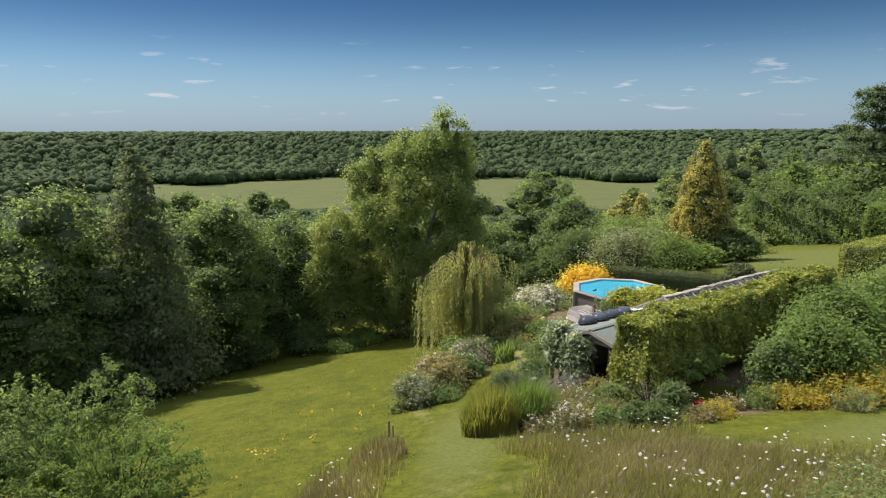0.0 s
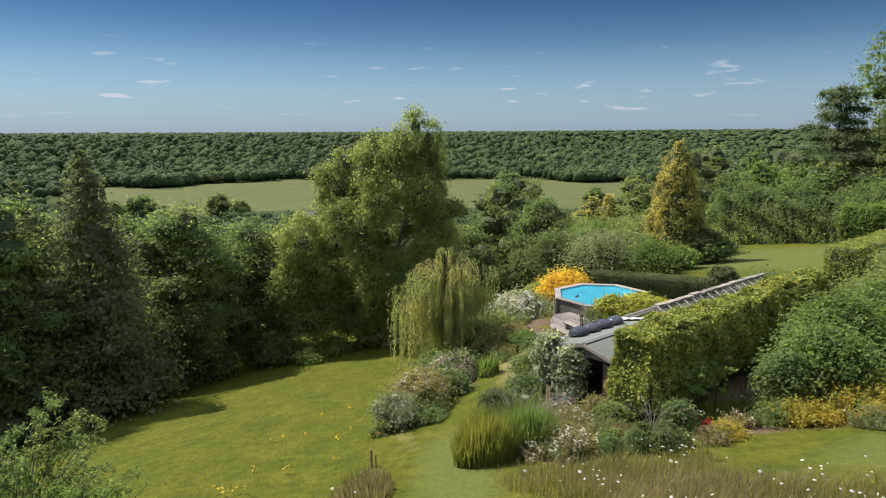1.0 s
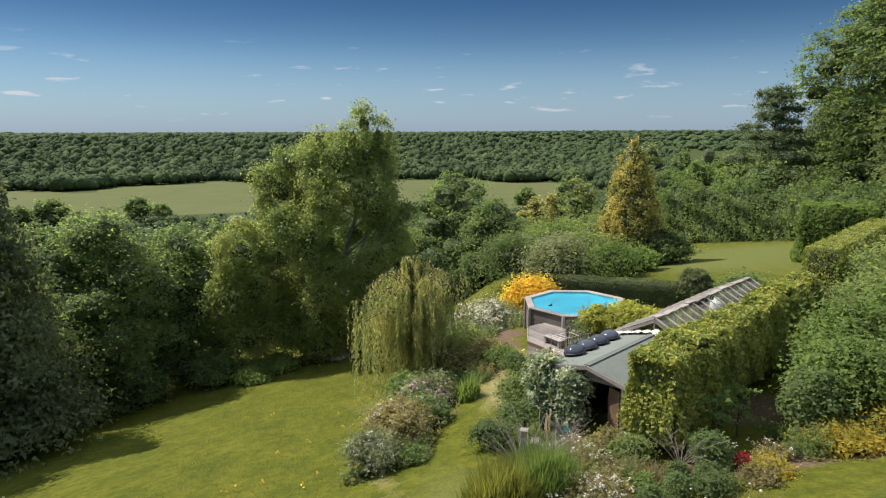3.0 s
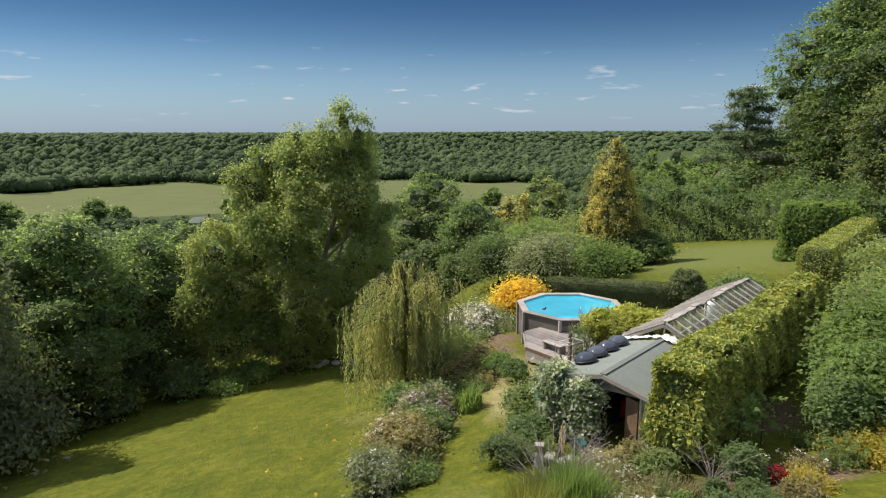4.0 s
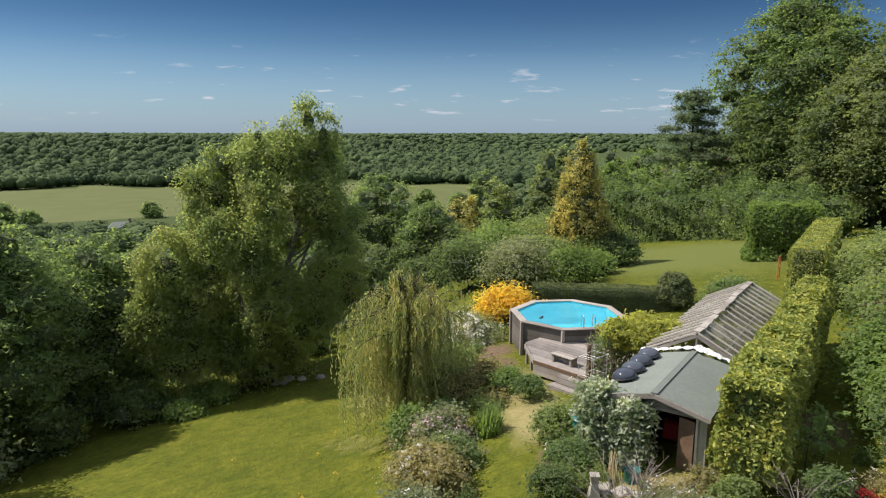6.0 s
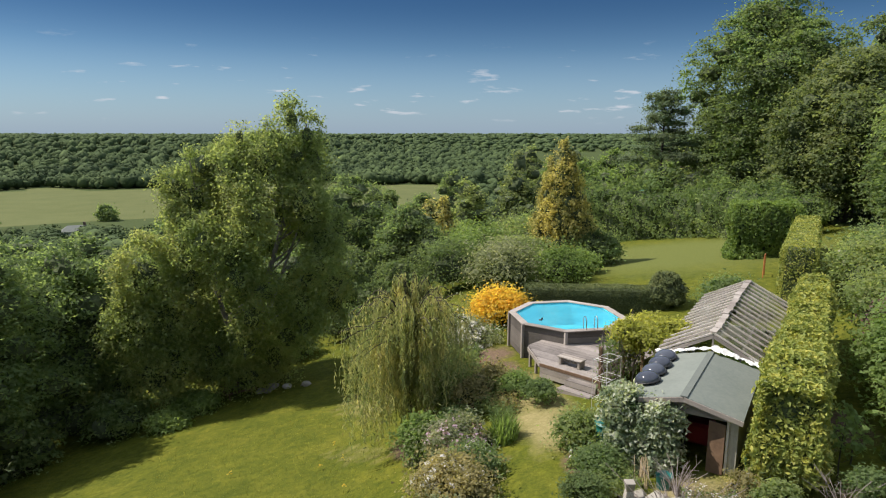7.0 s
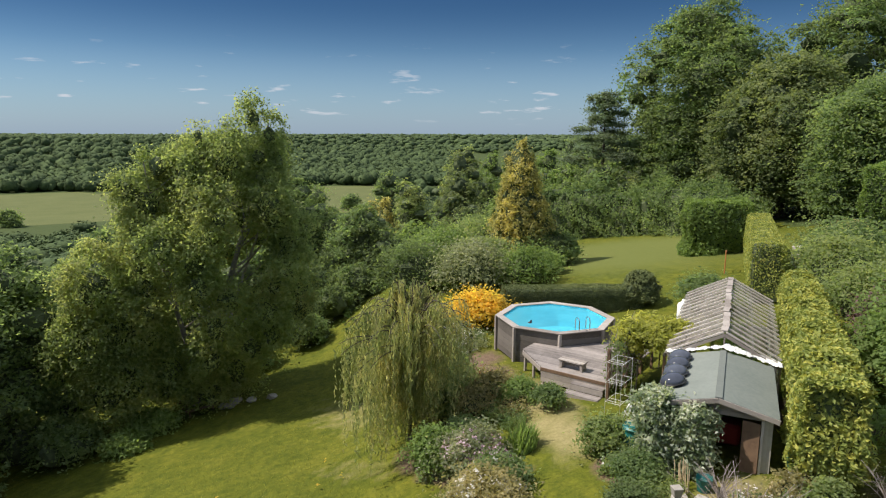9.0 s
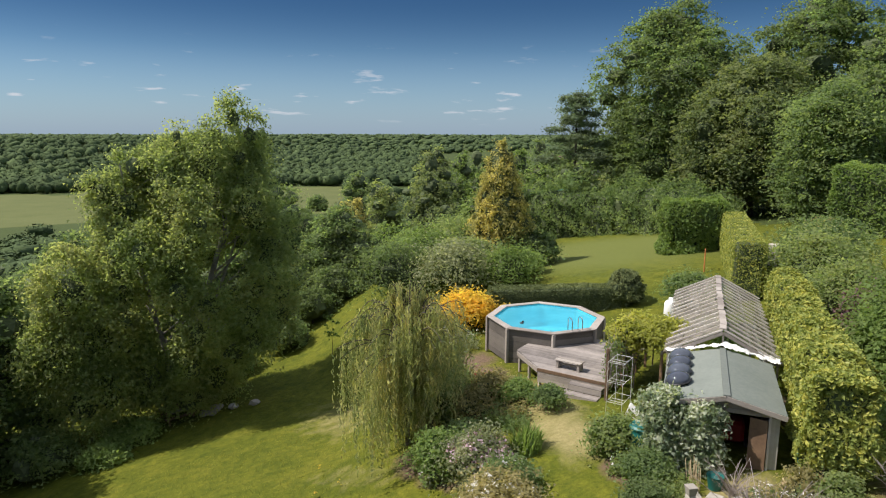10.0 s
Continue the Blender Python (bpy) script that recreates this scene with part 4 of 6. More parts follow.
def pine_tree():
    rng = np.random.default_rng(71)
    x, y = 41.6, 74.4
    z = G(x, y)
    t = thing("scots_pine", x, y, z, "tall Scots pine with flat layered tufts on a bare trunk", "tree")
    h = 14.6 - z
    piece("trunk", trunk_mesh(rng, h * 0.98, 0.3, 12, BARK, 3.2, start=0.5), t)
    lobes = []
    for i in range(19):
        k = i / 18
        zz = h * (0.50 + 0.48 * k)
        a, off = i * 2.4, 4.1 * (1 - 0.8 * k) * rng.uniform(0.55, 1)
        rr = rng.uniform(1.3, 1.9) * (1 - 0.4 * k)
        lobes.append((off * math.cos(a), off * math.sin(a), zz, rr, rr, rr * 0.22))
    piece("crown", mesh_of("crown", crown_chunks(rng, lobes, 620, 50, 0.21, 0.38, 0, 0.0, flat=0.45, rag=0.4), LEAF["pine"]), t)


pine_tree()
BIG = [
    ("beech_tree", "very tall broadleaf tree with layered dark green crown", 50.7, 68.5, 25.0, 18.0, "dark", 1200, 40, 0.42, 81),
    ("cedar_tree", "wide spreading tree with layered olive-green branches", 47.5, 55.0, 17.0, 14.5, "tawny", 820, 40, 0.40, 82),
    ("beech_tree", "very tall dark tree behind the spreading one", 59.0, 56.0, 25.5, 17.0, "dark", 760, 40, 0.42, 83),
    ("ivy_clad_tree", "ivy-clad tree with grey-green leaves", 42.0, 44.0, 14.0, 8.0, "wood", 560, 36, 0.34, 84),
    ("beech_tree", "tall dark tree on the upper boundary", 52.0, 43.0, 19.0, 13.0, "dark", 460, 36, 0.42, 85),
]
for name, label, x, y, zt, w, key, cl, per, lf, sd in BIG:
    tree(name, label, x, y, zt, w, key, int(cl * 1.5), int(per * 1.5), lf * 0.70, sd, n=40, foot=0.08, spread=0.72, radius=0.45, core=0.42, flat=0.5)

MID = [
    (30.0, 106.0, 2.4, 9, "birch"), (38.0, 103.0, 7.0, 10, "tawny"), (33.0, 94.0, 4.2, 9, "tawny"), (47.0, 121.0, 7.8, 12, "birch"), (44.0, 95.0, 5.2, 10, "bright"), (41.5, 80.0, 5.8, 9, "bright"),
    (20.0, 96.0, 0.4, 7, "gold"), (23.0, 86.0, -1.4, 7, "bright"), (17.0, 92.0, -1.8, 8, "birch"), (55.0, 105.0, 7.4, 10, "bright"), (62.0, 95.0, 8.0, 10, "birch"), (52.0, 88.0, 6.4, 9, "dark"),
    (38.5, 70.5, 6.6, 8, "dark"), (36.0, 86.0, 2.2, 8, "bright"), (29.0, 82.0, -0.4, 6, "wood"), (66.0, 112.0, 7.0, 11, "wood"), (80.0, 130.0, 9.5, 12, "wood"), (58.0, 130.0, 6.0, 11, "bright"), (10.0, 98.0, -4.0, 9, "wood"),
    (70.0, 84.0, 12.0, 11, "wood"), (20.0, 74.0, -0.8, 6, "dark"), (25.0, 74.0, 0.0, 6, "birch"), (13.5, 76.0, -1.0, 6, "wood"), (76.0, 150.0, 7.0, 13, "wood"), (40.0, 140.0, 2.0, 12, "wood"),
    (-34.0, 62.0, 3.6, 9, "wood"), (-30.0, 45.0, 5.0, 9, "dark"), (-36.0, 38.0, 6.0, 10, "dark"), (-31.0, 74.0, 1.0, 9, "wood"), (-18.0, 76.0, 0.4, 9, "wood"), (-44.0, 52.0, 5.0, 10, "wood"),
    (-6.0, 84.0, -2.0, 9, "wood"), (-45.0, 72.0, 2.0, 10, "dark"), (-28.0, 92.0, -2.0, 9, "wood"), (62.0, 72.0, 14.0, 10, "dark"), (46.0, 82.0, 7.5, 8, "dark"), (86.0, 110.0, 12.0, 12, "dark"),
    (-14.0, 98.0, -5.0, 9, "wood"), (3.0, 88.0, -3.4, 8, "dark"), (-40.0, 25.0, 6.5, 10, "dark"), (-52, 38, 6, 10, "dark"),
]
for i, (x, y, zt, w, key) in enumerate(MID):
    tree("leafy_tree", "broadleaf tree in the wooded slope beyond the garden" if key != "birch" else "broadleaf tree with tawny summer crown on the slope", x, y, zt, w, key, 230, 34 if x > 8 else 22, 0.38, 200 + i, n=15, foot=0.0, spread=0.5, core=0.65, group="trees of the slope", radius=0.2)


# ---- valley woods ----
def far_woods():
    rng = np.random.default_rng(91)
    chunks = []

    def add(x, y, r, tall, level, tufts, body=1.0, blade=0.42):
        mid = np.array([x, y, G(x, y) + tall * 0.46])
        chunks.append(lump(rng, mid, (r * 1.25 * body, r * 1.25 * body, tall * 0.44 * body), level, 0.25))
        out = unit(rng.normal(size=(tufts, 3)) * [1, 1, 0.8] + [0, 0, 0.6])
        chunks.append(leaf_tris(rng, mid + out * [r * 1.25, r * 1.25, tall * 0.44] * rng.uniform(0.88, 1.16, (tufts, 1)), out, r * blade, 0.9, 0.0, 0.5))

    count = 0
    while count < 8600:
        d = 545 + (rng.uniform(0, 1) ** 1.7) * 620
        az = rng.uniform(-46, 26)
        if d < 572 + 24 * math.sin(az * 0.33) + 10 * math.sin(az * 0.9 + 1) and -29.5 < az < 19:
            continue
        a = math.radians(az)
        big = rng.uniform(0, 1) ** 2
        add(d * math.sin(a), d * math.cos(a), 2.2 + 3.2 * big, rng.uniform(6, 9.5) + 4 * big, 1, 34 if d < 760 else 14)
        count += 1
    for i in range(4200):
        d = 1150 * math.exp(rng.uniform(0, 1.35))
        a = math.radians(rng.uniform(-40, 44))
        k = d / 1150
        add(d * math.sin(a), d * math.cos(a), rng.uniform(4, 7) * k, rng.uniform(8, 12) * (0.7 + 0.3 * k), 1, 6)
    # belts between the garden and the field, and to each side of it
    for i in range(1500):
        d = rng.uniform(105, 600)
        az = rng.uniform(-48, 62)
        if d > 280 and -29 < az < 18.5:
            continue
        a = math.radians(az)
        add(d * math.sin(a), d * math.cos(a), rng.uniform(2.5, 5.0), rng.uniform(4, 6) if -29 < az < 18.5 else rng.uniform(6, 10.5), 1, 150 if d < 320 else 40, 0.92, 0.19 if d < 320 else 0.30)
    me = mesh_of("valley_woods", chunks, LEAF["farwood"], smooth=True)
    tagged(new("valley_woods", me), "mixed green woods covering the far valley sides", "woods", kind="stuff")


far_woods()
for i, (az, d, r) in enumerate([(-19.5, 318, 7), (-17.8, 312, 5), (-25.5, 318, 8), (-27.5, 312, 6), (-9.6, 330, 5), (12.5, 360, 7), (15.5, 350, 6)]):
    a = math.radians(az)
    x, y = d * math.sin(a), d * math.cos(a)
    tree("field_tree", "round dark tree standing at the field edge", x, y, G(x, y) + r * 1.3, r * 1.9, "wood", 160, 26, 0.9, 300 + i, n=9, foot=0.0, spread=0.9, group="field-edge trees", radius=0.5)

# ---- hedges ----
hedge("laurel_hedge", "thick yellow-green laurel hedge beside the shed and glasshouse", (4.86, 21.16), (14.69, 29.26), 1.36, 2.05, 4.25, "laurel", 52000, 0.14, 401, rough=0.11, rise=0.012, taper=0.28)
hedge("yew_hedge", "low clipped dark yew hedge curving behind the pool", (8.0, 40.7), (14.6, 37.9), 1.25, 0.4, 1.93, "yew", 22000, 0.085, 402, rough=0.025)
bush("yew_ball", "rounded clipped yew at the end of the hedge", 14.6, 37.9, 2.0, 1.95, "yew", 1500, 34, 0.075, 403, n=14, spread=0.06, category="hedge", core=0.92)
hedge("block_hedge", "tall clipped green hedge block beside the upper lawn", (25.7, 45.7), (28.9, 43.4), 2.9, 1.2, 5.2, "bright", 15000, 0.24, 404, rough=0.14)
hedge("clipped_hedge", "clipped hedge with sunlit yellow flat top", (18.14, 33.29), (28.44, 42.09), 1.5, 2.0, 4.6, "laurel", 26000, 0.11, 405, rough=0.035)
hedge("tall_hedge", "tall dense evergreen hedge along the end of the lawn", (31.2, 75.5), (38.0, 62.5), 4.2, -1.4, 3.7, "wood", 19000, 0.30, 406, rough=0.7)
hedge("tall_hedge", "tall leafy hedge along the side of the lawn", (38.0, 62.0), (37.0, 50.0), 4.2, -0.4, 4.6, "wood", 17000, 0.30, 407, rough=0.7)
hedge("tall_hedge", "tall ivy-green boundary hedge", (36.2, 40.2), (41.0, 31.6), 3.0, 2.5, 7.6, "bright", 14000, 0.26, 408, rough=0.14)

# ---- shrubs of the garden ----
B = [
    ("azalea", "shrub covered in bright yellow leaves beside the pool", 6.7, 40.7, 2.6, 1.7, "yellow", 330, 30, 0.20, 501, None),
    ("white_shrub", "shrub with masses of white blossom beside the pool", 3.6, 39.0, 3.2, 1.9, "grey", 260, 28, 0.15, 502, ("white", 900, 0.13, 14)),
    ("white_shrub", "pale blossoming shrub on the bank", 2.2, 37.2, 2.2, 1.5, "grey", 160, 28, 0.14, 503, ("white", 180, 0.11, 10)),
    ("green_shrub", "mid-green leafy shrub on the bank below the pool", 1.8, 34.8, 2.4, 1.5, "birch", 220, 28, 0.15, 504, None),
    ("green_shrub", "tangled shrub beside the willow", 1.0, 33.0, 2.0, 1.5, "birch", 180, 28, 0.14, 505, None),
    ("dark_shrub", "low withered brown shrub on bare soil", 1.6, 31.6, 1.6, 0.9, "ochre", 130, 26, 0.10, 506, None),
    ("green_shrub", "small rounded green shrub by the path", 3.2, 29.6, 0.95, 0.85, "wood", 130, 28, 0.10, 507, None),
    ("green_shrub", "yellow-green low leafy shrub near the deck", 2.9, 30.9, 1.2, 0.8, "bright", 120, 28, 0.11, 508, None),
    ("rose_bush", "bush with pale pink and white blossom", -0.3, 28.3, 1.9, 1.25, "grey", 180, 28, 0.12, 509, ("pink", 320, 0.08, 8)),
    ("green_shrub", "leafy shrub under the willow", -0.9, 29.6, 1.6, 1.4, "bright", 190, 28, 0.13, 510, None),
    ("rose_bush", "ochre flowering bush in the long border", -1.5, 25.5, 1.8, 1.5, "ochre", 260, 28, 0.11, 511, ("white", 240, 0.08, 7)),
    ("silver_bush", "silver-grey bush with white flowers at the border end", -2.2, 24.0, 1.5, 1.1, "grey", 240, 28, 0.11, 512, ("white", 420, 0.075, 8)),
    ("ochre_bush", "ochre bush in the long border", -1.3, 24.9, 1.2, 1.2, "ochre", 200, 28, 0.11, 513, None),
    ("green_shrub", "green shrub with white blossom in the border", -0.5, 26.6, 1.4, 1.0, "wood", 150, 28, 0.12, 514, ("white", 90, 0.09, 7)),
    ("green_shrub", "dense green shrub beside the water butt", 2.2, 24.3, 1.1, 0.8, "wood", 220, 28, 0.11, 515, None),
    ("green_shrub", "dark round box shrub near the stones", 1.1, 23.3, 1.0, 0.8, "dark", 150, 28, 0.08, 516, None),
    ("green_shrub", "olive shrub near the water butt", 2.6, 25.9, 1.3, 1.1, "birch", 200, 28, 0.11, 517, None),
    ("green_shrub", "round box shrub in the front bed", 4.2, 18.1, 0.52, 0.66, "wood", 140, 28, 0.07, 518, None),
    ("green_shrub", "round mid-green shrub in the front bed", 5.0, 18.3, 0.55, 0.7, "dark", 160, 28, 0.08, 519, None),
    ("green_shrub", "small green shrub in the front bed", 3.6, 18.6, 0.5, 0.55, "bright", 130, 28, 0.08, 520, None),
    ("green_shrub", "small clipped box shrub in the front bed", 4.6, 18.9, 0.5, 0.62, "dark", 140, 28, 0.07, 561, None),
    ("green_shrub", "small clipped box shrub in the front bed", 4.75, 17.7, 0.55, 0.7, "dark", 140, 28, 0.07, 562, None),
    ("green_shrub", "small clipped box shrub in the front bed", 3.5, 17.9, 0.45, 0.55, "wood", 120, 28, 0.07, 563, None),
    ("orange_shrub", "low orange flowers at the end of the long border", -2.85, 23.4, 0.6, 0.3, "wood", 50, 20, 0.08, 564, ("orange", 40, 0.07, 5)),
    ("green_shrub", "brown and olive tangled shrub on the bank", 2.4, 31.7, 1.8, 1.0, "ochre", 160, 26, 0.11, 565, None),
    ("orange_shrub", "small shrub with orange leaves on the soil", 6.78, 18.9, 0.85, 0.32, "goldleaf", 130, 28, 0.08, 521, None),
    ("red_shrub", "tiny dark red shrub on the soil", 6.6, 19.6, 0.45, 0.38, "red", 50, 20, 0.06, 522, None),
    ("yellow_shrub", "low row of golden yellow shrub beside the lawn", 9.4, 19.95, 1.6, 0.55, "goldleaf", 220, 28, 0.10, 523, ("orange", 60, 0.09, 8)),
    ("yellow_shrub", "golden yellow shrub beside the lawn", 11.6, 20.3, 2.6, 0.75, "goldleaf", 300, 28, 0.10, 524, ("orange", 80, 0.09, 8)),
    ("orange_shrub", "peach and orange leaved shrub in the bed", 13.2, 23.0, 1.9, 1.3, "ochre", 200, 28, 0.10, 525, ("pink", 90, 0.09, 8)),
    ("green_shrub", "large bright shrub beside the laurel hedge", 10.9, 21.7, 2.6, 2.5, "bright", 420, 30, 0.15, 526, None),
    ("green_shrub", "tall bright green shrub beside the laurel hedge", 12.4, 23.6, 3.0, 3.0, "bright", 420, 30, 0.16, 527, None),
    ("green_shrub", "slender grey-green shrub with narrow leaves", 9.2, 20.9, 1.2, 1.9, "wood", 260, 28, 0.12, 528, None),
    ("purple_shrub", "purple-leaved shrub in the border", 15.0, 25.6, 2.6, 2.4, "purple", 220, 28, 0.15, 529, None),
    ("silver_bush", "tall grey-green shrub in the border", 17.0, 27.8, 3.0, 2.8, "birch", 300, 28, 0.15, 530, None),
    ("green_shrub", "bright green shrub behind the hedge", 14.8, 24.6, 3.4, 3.0, "bright", 380, 30, 0.16, 531, None),
    ("green_shrub", "olive shrub further up the border", 21.0, 31.5, 4.0, 3.2, "birch", 300, 28, 0.18, 532, None),
    ("green_shrub", "mid-green leafy shrub in the upper border", 25.0, 34.0, 4.0, 3.0, "wood", 260, 28, 0.2, 533, None),
    ("green_shrub", "leafy shrub at the far end of the glasshouse", 15.4, 34.4, 2.2, 2.0, "wood", 180, 28, 0.15, 534, None),
    ("green_shrub", "rounded green shrub at the edge of the upper lawn", 23.4, 60.0, 3.4, 1.7, "birch", 150, 26, 0.22, 535, None),
    ("ochre_bush", "ochre topped shrub in the upper border", 29.0, 36.5, 2.0, 2.4, "ochre", 150, 26, 0.2, 536, None),
    ("green_shrub", "leafy shrub below the laurel hedge", 5.9, 20.0, 0.9, 0.9, "wood", 110, 26, 0.10, 537, None),
    ("green_shrub", "leafy shrub at the end of the laurel hedge", 4.3, 20.8, 1.0, 0.8, "birch", 110, 26, 0.10, 538, None),
    ("ochre_bush", "straggly ochre plants beside the shed door", 3.9, 21.4, 0.9, 0.9, "ochre", 90, 22, 0.09, 539, None),
    ("green_shrub", "feathery grey-green shrub behind the pool", 10.5, 48.5, 4.0, 3.0, "grey", 260, 30, 0.2, 551, None),
    ("green_shrub", "rounded dark shrub behind the pool", 8.2, 52.5, 4.6, 3.6, "dark", 240, 30, 0.2, 552, None),
    ("green_shrub", "mixed green shrub beyond the yellow azalea", 13.6, 47.0, 3.2, 2.4, "bright", 200, 30, 0.18, 553, None),
    ("green_shrub", "tall leafy shrub on the slope behind the pool", 12.0, 56.0, 4.6, 4.0, "bright", 260, 30, 0.22, 554, None),
    ("green_shrub", "leafy shrub on the slope below the cypress", 16.5, 58.5, 5.0, 4.2, "birch", 260, 30, 0.22, 555, None),
    ("green_shrub", "small leafy shrub under the willow", 0.9, 35.6, 2.0, 1.4, "birch", 160, 28, 0.15, 556, None),
    ("green_shrub", "low shrub beside the border path", 0.4, 30.2, 1.2, 0.8, "wood", 120, 26, 0.11, 540, None),
]
for name, label, x, y, w, h, key, cl, per, lf, sd, fl in B:
    bush(name, label, x, y, w, h, key, int(cl * 1.1), int(per * 1.5), lf * 0.85, sd, spread=max(0.06, (0.13 if y < 45 else 0.19) * w), flowers=fl, core=0.5, n=11 if y < 45 else 18, low=-0.3 if y < 45 else -0.6)


def sapling(x, y, h, seed):
    rng = np.random.default_rng(seed)
    t = thing("sapling", x, y, G(x, y) - 0.03, "young fig sapling with a thin stem on bare soil", "tree")
    piece("trunk", trunk_mesh(rng, h * 0.9, 0.025, 7, BARK, 0.7, start=0.35), t)
    lobes = [(0.26 * math.cos(i * 2.4), 0.26 * math.sin(i * 2.4), h * (0.45 + 0.08 * i), 0.2, 0.2, 0.14) for i in range(7)]
    piece("foliage", mesh_of("foliage", crown_chunks(rng, lobes, 42, 7, 0.13, 0.08, 0.3, 0), LEAF["bright"]), t)


bush("garden_shrub", "olive-leaved shrub with arching sprays near the house", 5.6, 9.2, 2.4, 1.2, "birch", 240, 34, 0.055, 541, spread=0.2, core=0.0)
bush("golden_shrub", "low golden cypress foliage at the foot of the tall one", 16.9, 52.8, 1.9, 3.6, "gold", 130, 40, 0.18, 542, spread=0.22)
sapling(6.7, 21.3, 1.7, 611)
sapling(3.0, 51.0, 2.6, 612)
sapling(7.7, 21.8, 1.5, 613)


# ---- grasses and flowers ----
def blades(rng, x, y, h, lean, width, z=None):
    n = len(x)
    base = np.stack([x, y, (heights(x, y) if z is None else z) - 0.02], 1)
    a = rng.uniform(0, 2 * math.pi, n)
    side = np.stack([np.cos(a), np.sin(a), 0 * a], 1) * (width * rng.uniform(0.6, 1.4, n))[:, None]
    bend = np.stack([np.cos(a + 1.3), np.sin(a + 1.3), 0 * a], 1) * (lean * h * rng.uniform(0.3, 1.3, n))[:, None]
    up = np.stack([0 * a, 0 * a, h], 1)
    mid = base + up * 0.6 + bend * 0.35
    tip = base + up + bend
    v = np.stack([base - side, base + side, mid + side * 0.7, tip, mid - side * 0.7], 1).reshape(-1, 3)
    return v, np.arange(5 * n).reshape(-1, 5)


def meadow():
    rng = np.random.default_rng(701)
    x, y = rng.uniform(-4, 14, 150000), rng.uniform(9.5, 17.8, 150000)
    s = np.sin(x * 1.3) * np.cos(y * 1.7) * 0.6 + np.sin(x * 0.5 + y) * 0.5 + 0.4 * np.sin(x * 3.1 + 2 * y)
    edge = np.minimum(17.2 + 0.35 * s - y, np.maximum(x - 1.2 - 0.4 * s, -2.1 + 0.3 * s - x))
    edge = np.where((y > 14.2 + 0.4 * s + 0.35 * (8 - x)) & (x > 5.5 + 0.5 * s), -1, edge)
    keep = edge > rng.uniform(-0.25, 1.3, len(x))
    x, y = x[keep][:68000], y[keep][:68000]
    h = rng.uniform(0.15, 0.58, len(x))
    straw = rng.uniform(0, 1, len(x)) < 0.5 + 0.3 * np.sin(x * 0.9 + 1) * np.cos(y * 1.1)
    tagged(new("meadow_grass", mesh_of("meadow_grass", [blades(rng, x[straw], y[straw], h[straw], 0.55, 0.008)], LEAF["blade"])), "long straw-coloured meadow grass below the house", "grass", kind="stuff")
    tagged(new("green_meadow_grass", mesh_of("green_meadow_grass", [blades(rng, x[~straw], y[~straw], h[~straw] * 0.75, 0.55, 0.009)], LEAF["greenblade"])), "green meadow grass mixed through the straw", "grass", kind="stuff")
    crowd = np.exp(1.6 * np.sin(x * 0.9 + 0.4) * np.cos(y * 1.3) + 0.8 * np.sin(x * 2.3 + y))
    pick = rng.choice(len(x), 330, p=crowd / crowd.sum())
    pts = np.stack([x[pick], y[pick], heights(x[pick], y[pick]) + rng.uniform(0.35, 0.75, 330)], 1)
    tilt = unit(rng.normal(0, 0.35, (330, 3)) + [0, 0, 1])
    chunks = []
    ang = np.linspace(0, 2 * math.pi, 8, endpoint=False)
    for p, nrm in zip(pts, tilt):
        a = unit(np.cross(nrm, [1, 0.2, 0]))
        b = np.cross(nrm, a)
        r = rng.uniform(0.02, 0.042)
        chunks.append((np.concatenate([p + r * (np.cos(ang)[:, None] * a + np.sin(ang)[:, None] * b), [p + nrm * 0.018]]), np.array([[i, (i + 1) % 8, 8] for i in range(8)])))
    tagged(new("meadow_daisies", mesh_of("meadow_daisies", chunks, LEAF["white"])), "white oxeye daisies scattered in the long grass", "flowers", kind="stuff")
    x2, y2 = rng.uniform(-10, -1.5, 8000), rng.uniform(14, 42, 8000)
    tagged(new("lawn_tufts", mesh_of("lawn_tufts", [blades(rng, x2, y2, rng.uniform(0.04, 0.13, 8000), 0.8, 0.008)], LEAF["greenblade"])), "uneven tufts in the rough sloping lawn", "grass", kind="stuff")
    n = 26
    fx, fy = rng.uniform(-8, -2.5, n), rng.uniform(15, 36, n)
    v, fs = leaf_quads(rng, np.repeat(np.stack([fx, fy, heights(fx, fy) + 0.22], 1), 5, 0) + rng.normal(0, 0.05, (n * 5, 3)), np.tile([0, 0, 1.0], (n * 5, 1)), 0.09, 0.9)
    tagged(new("lawn_flowers", mesh_of("lawn_flowers", [(v, fs)], LEAF["yellow"])), "small yellow flowers dotted through the lawn", "flowers", kind="stuff")


meadow()


def grass_clump(x, y, w, d, h, n, key, seed, label, turn=0.0, lean=0.35, width=0.012, name="ornamental_grass"):
    rng = np.random.default_rng(seed)
    t = thing(name, x, y, G(x, y), label, "grass", turn=turn)
    a, r = rng.uniform(0, 2 * math.pi, n), np.sqrt(rng.uniform(0, 1, n))
    px, py = np.cos(a) * r * w / 2, np.sin(a) * r * d / 2
    c, s = math.cos(radians(turn)), math.sin(radians(turn))
    zz = heights(x + px * c - py * s, y + px * s + py * c) - G(x, y)
    piece("blade_tuft", mesh_of("blade_tuft", [blades(rng, px, py, h * rng.uniform(0.45, 1.2, n) * (1 - 0.6 * r * r), lean, width, zz)], LEAF[key]), t)
    return t


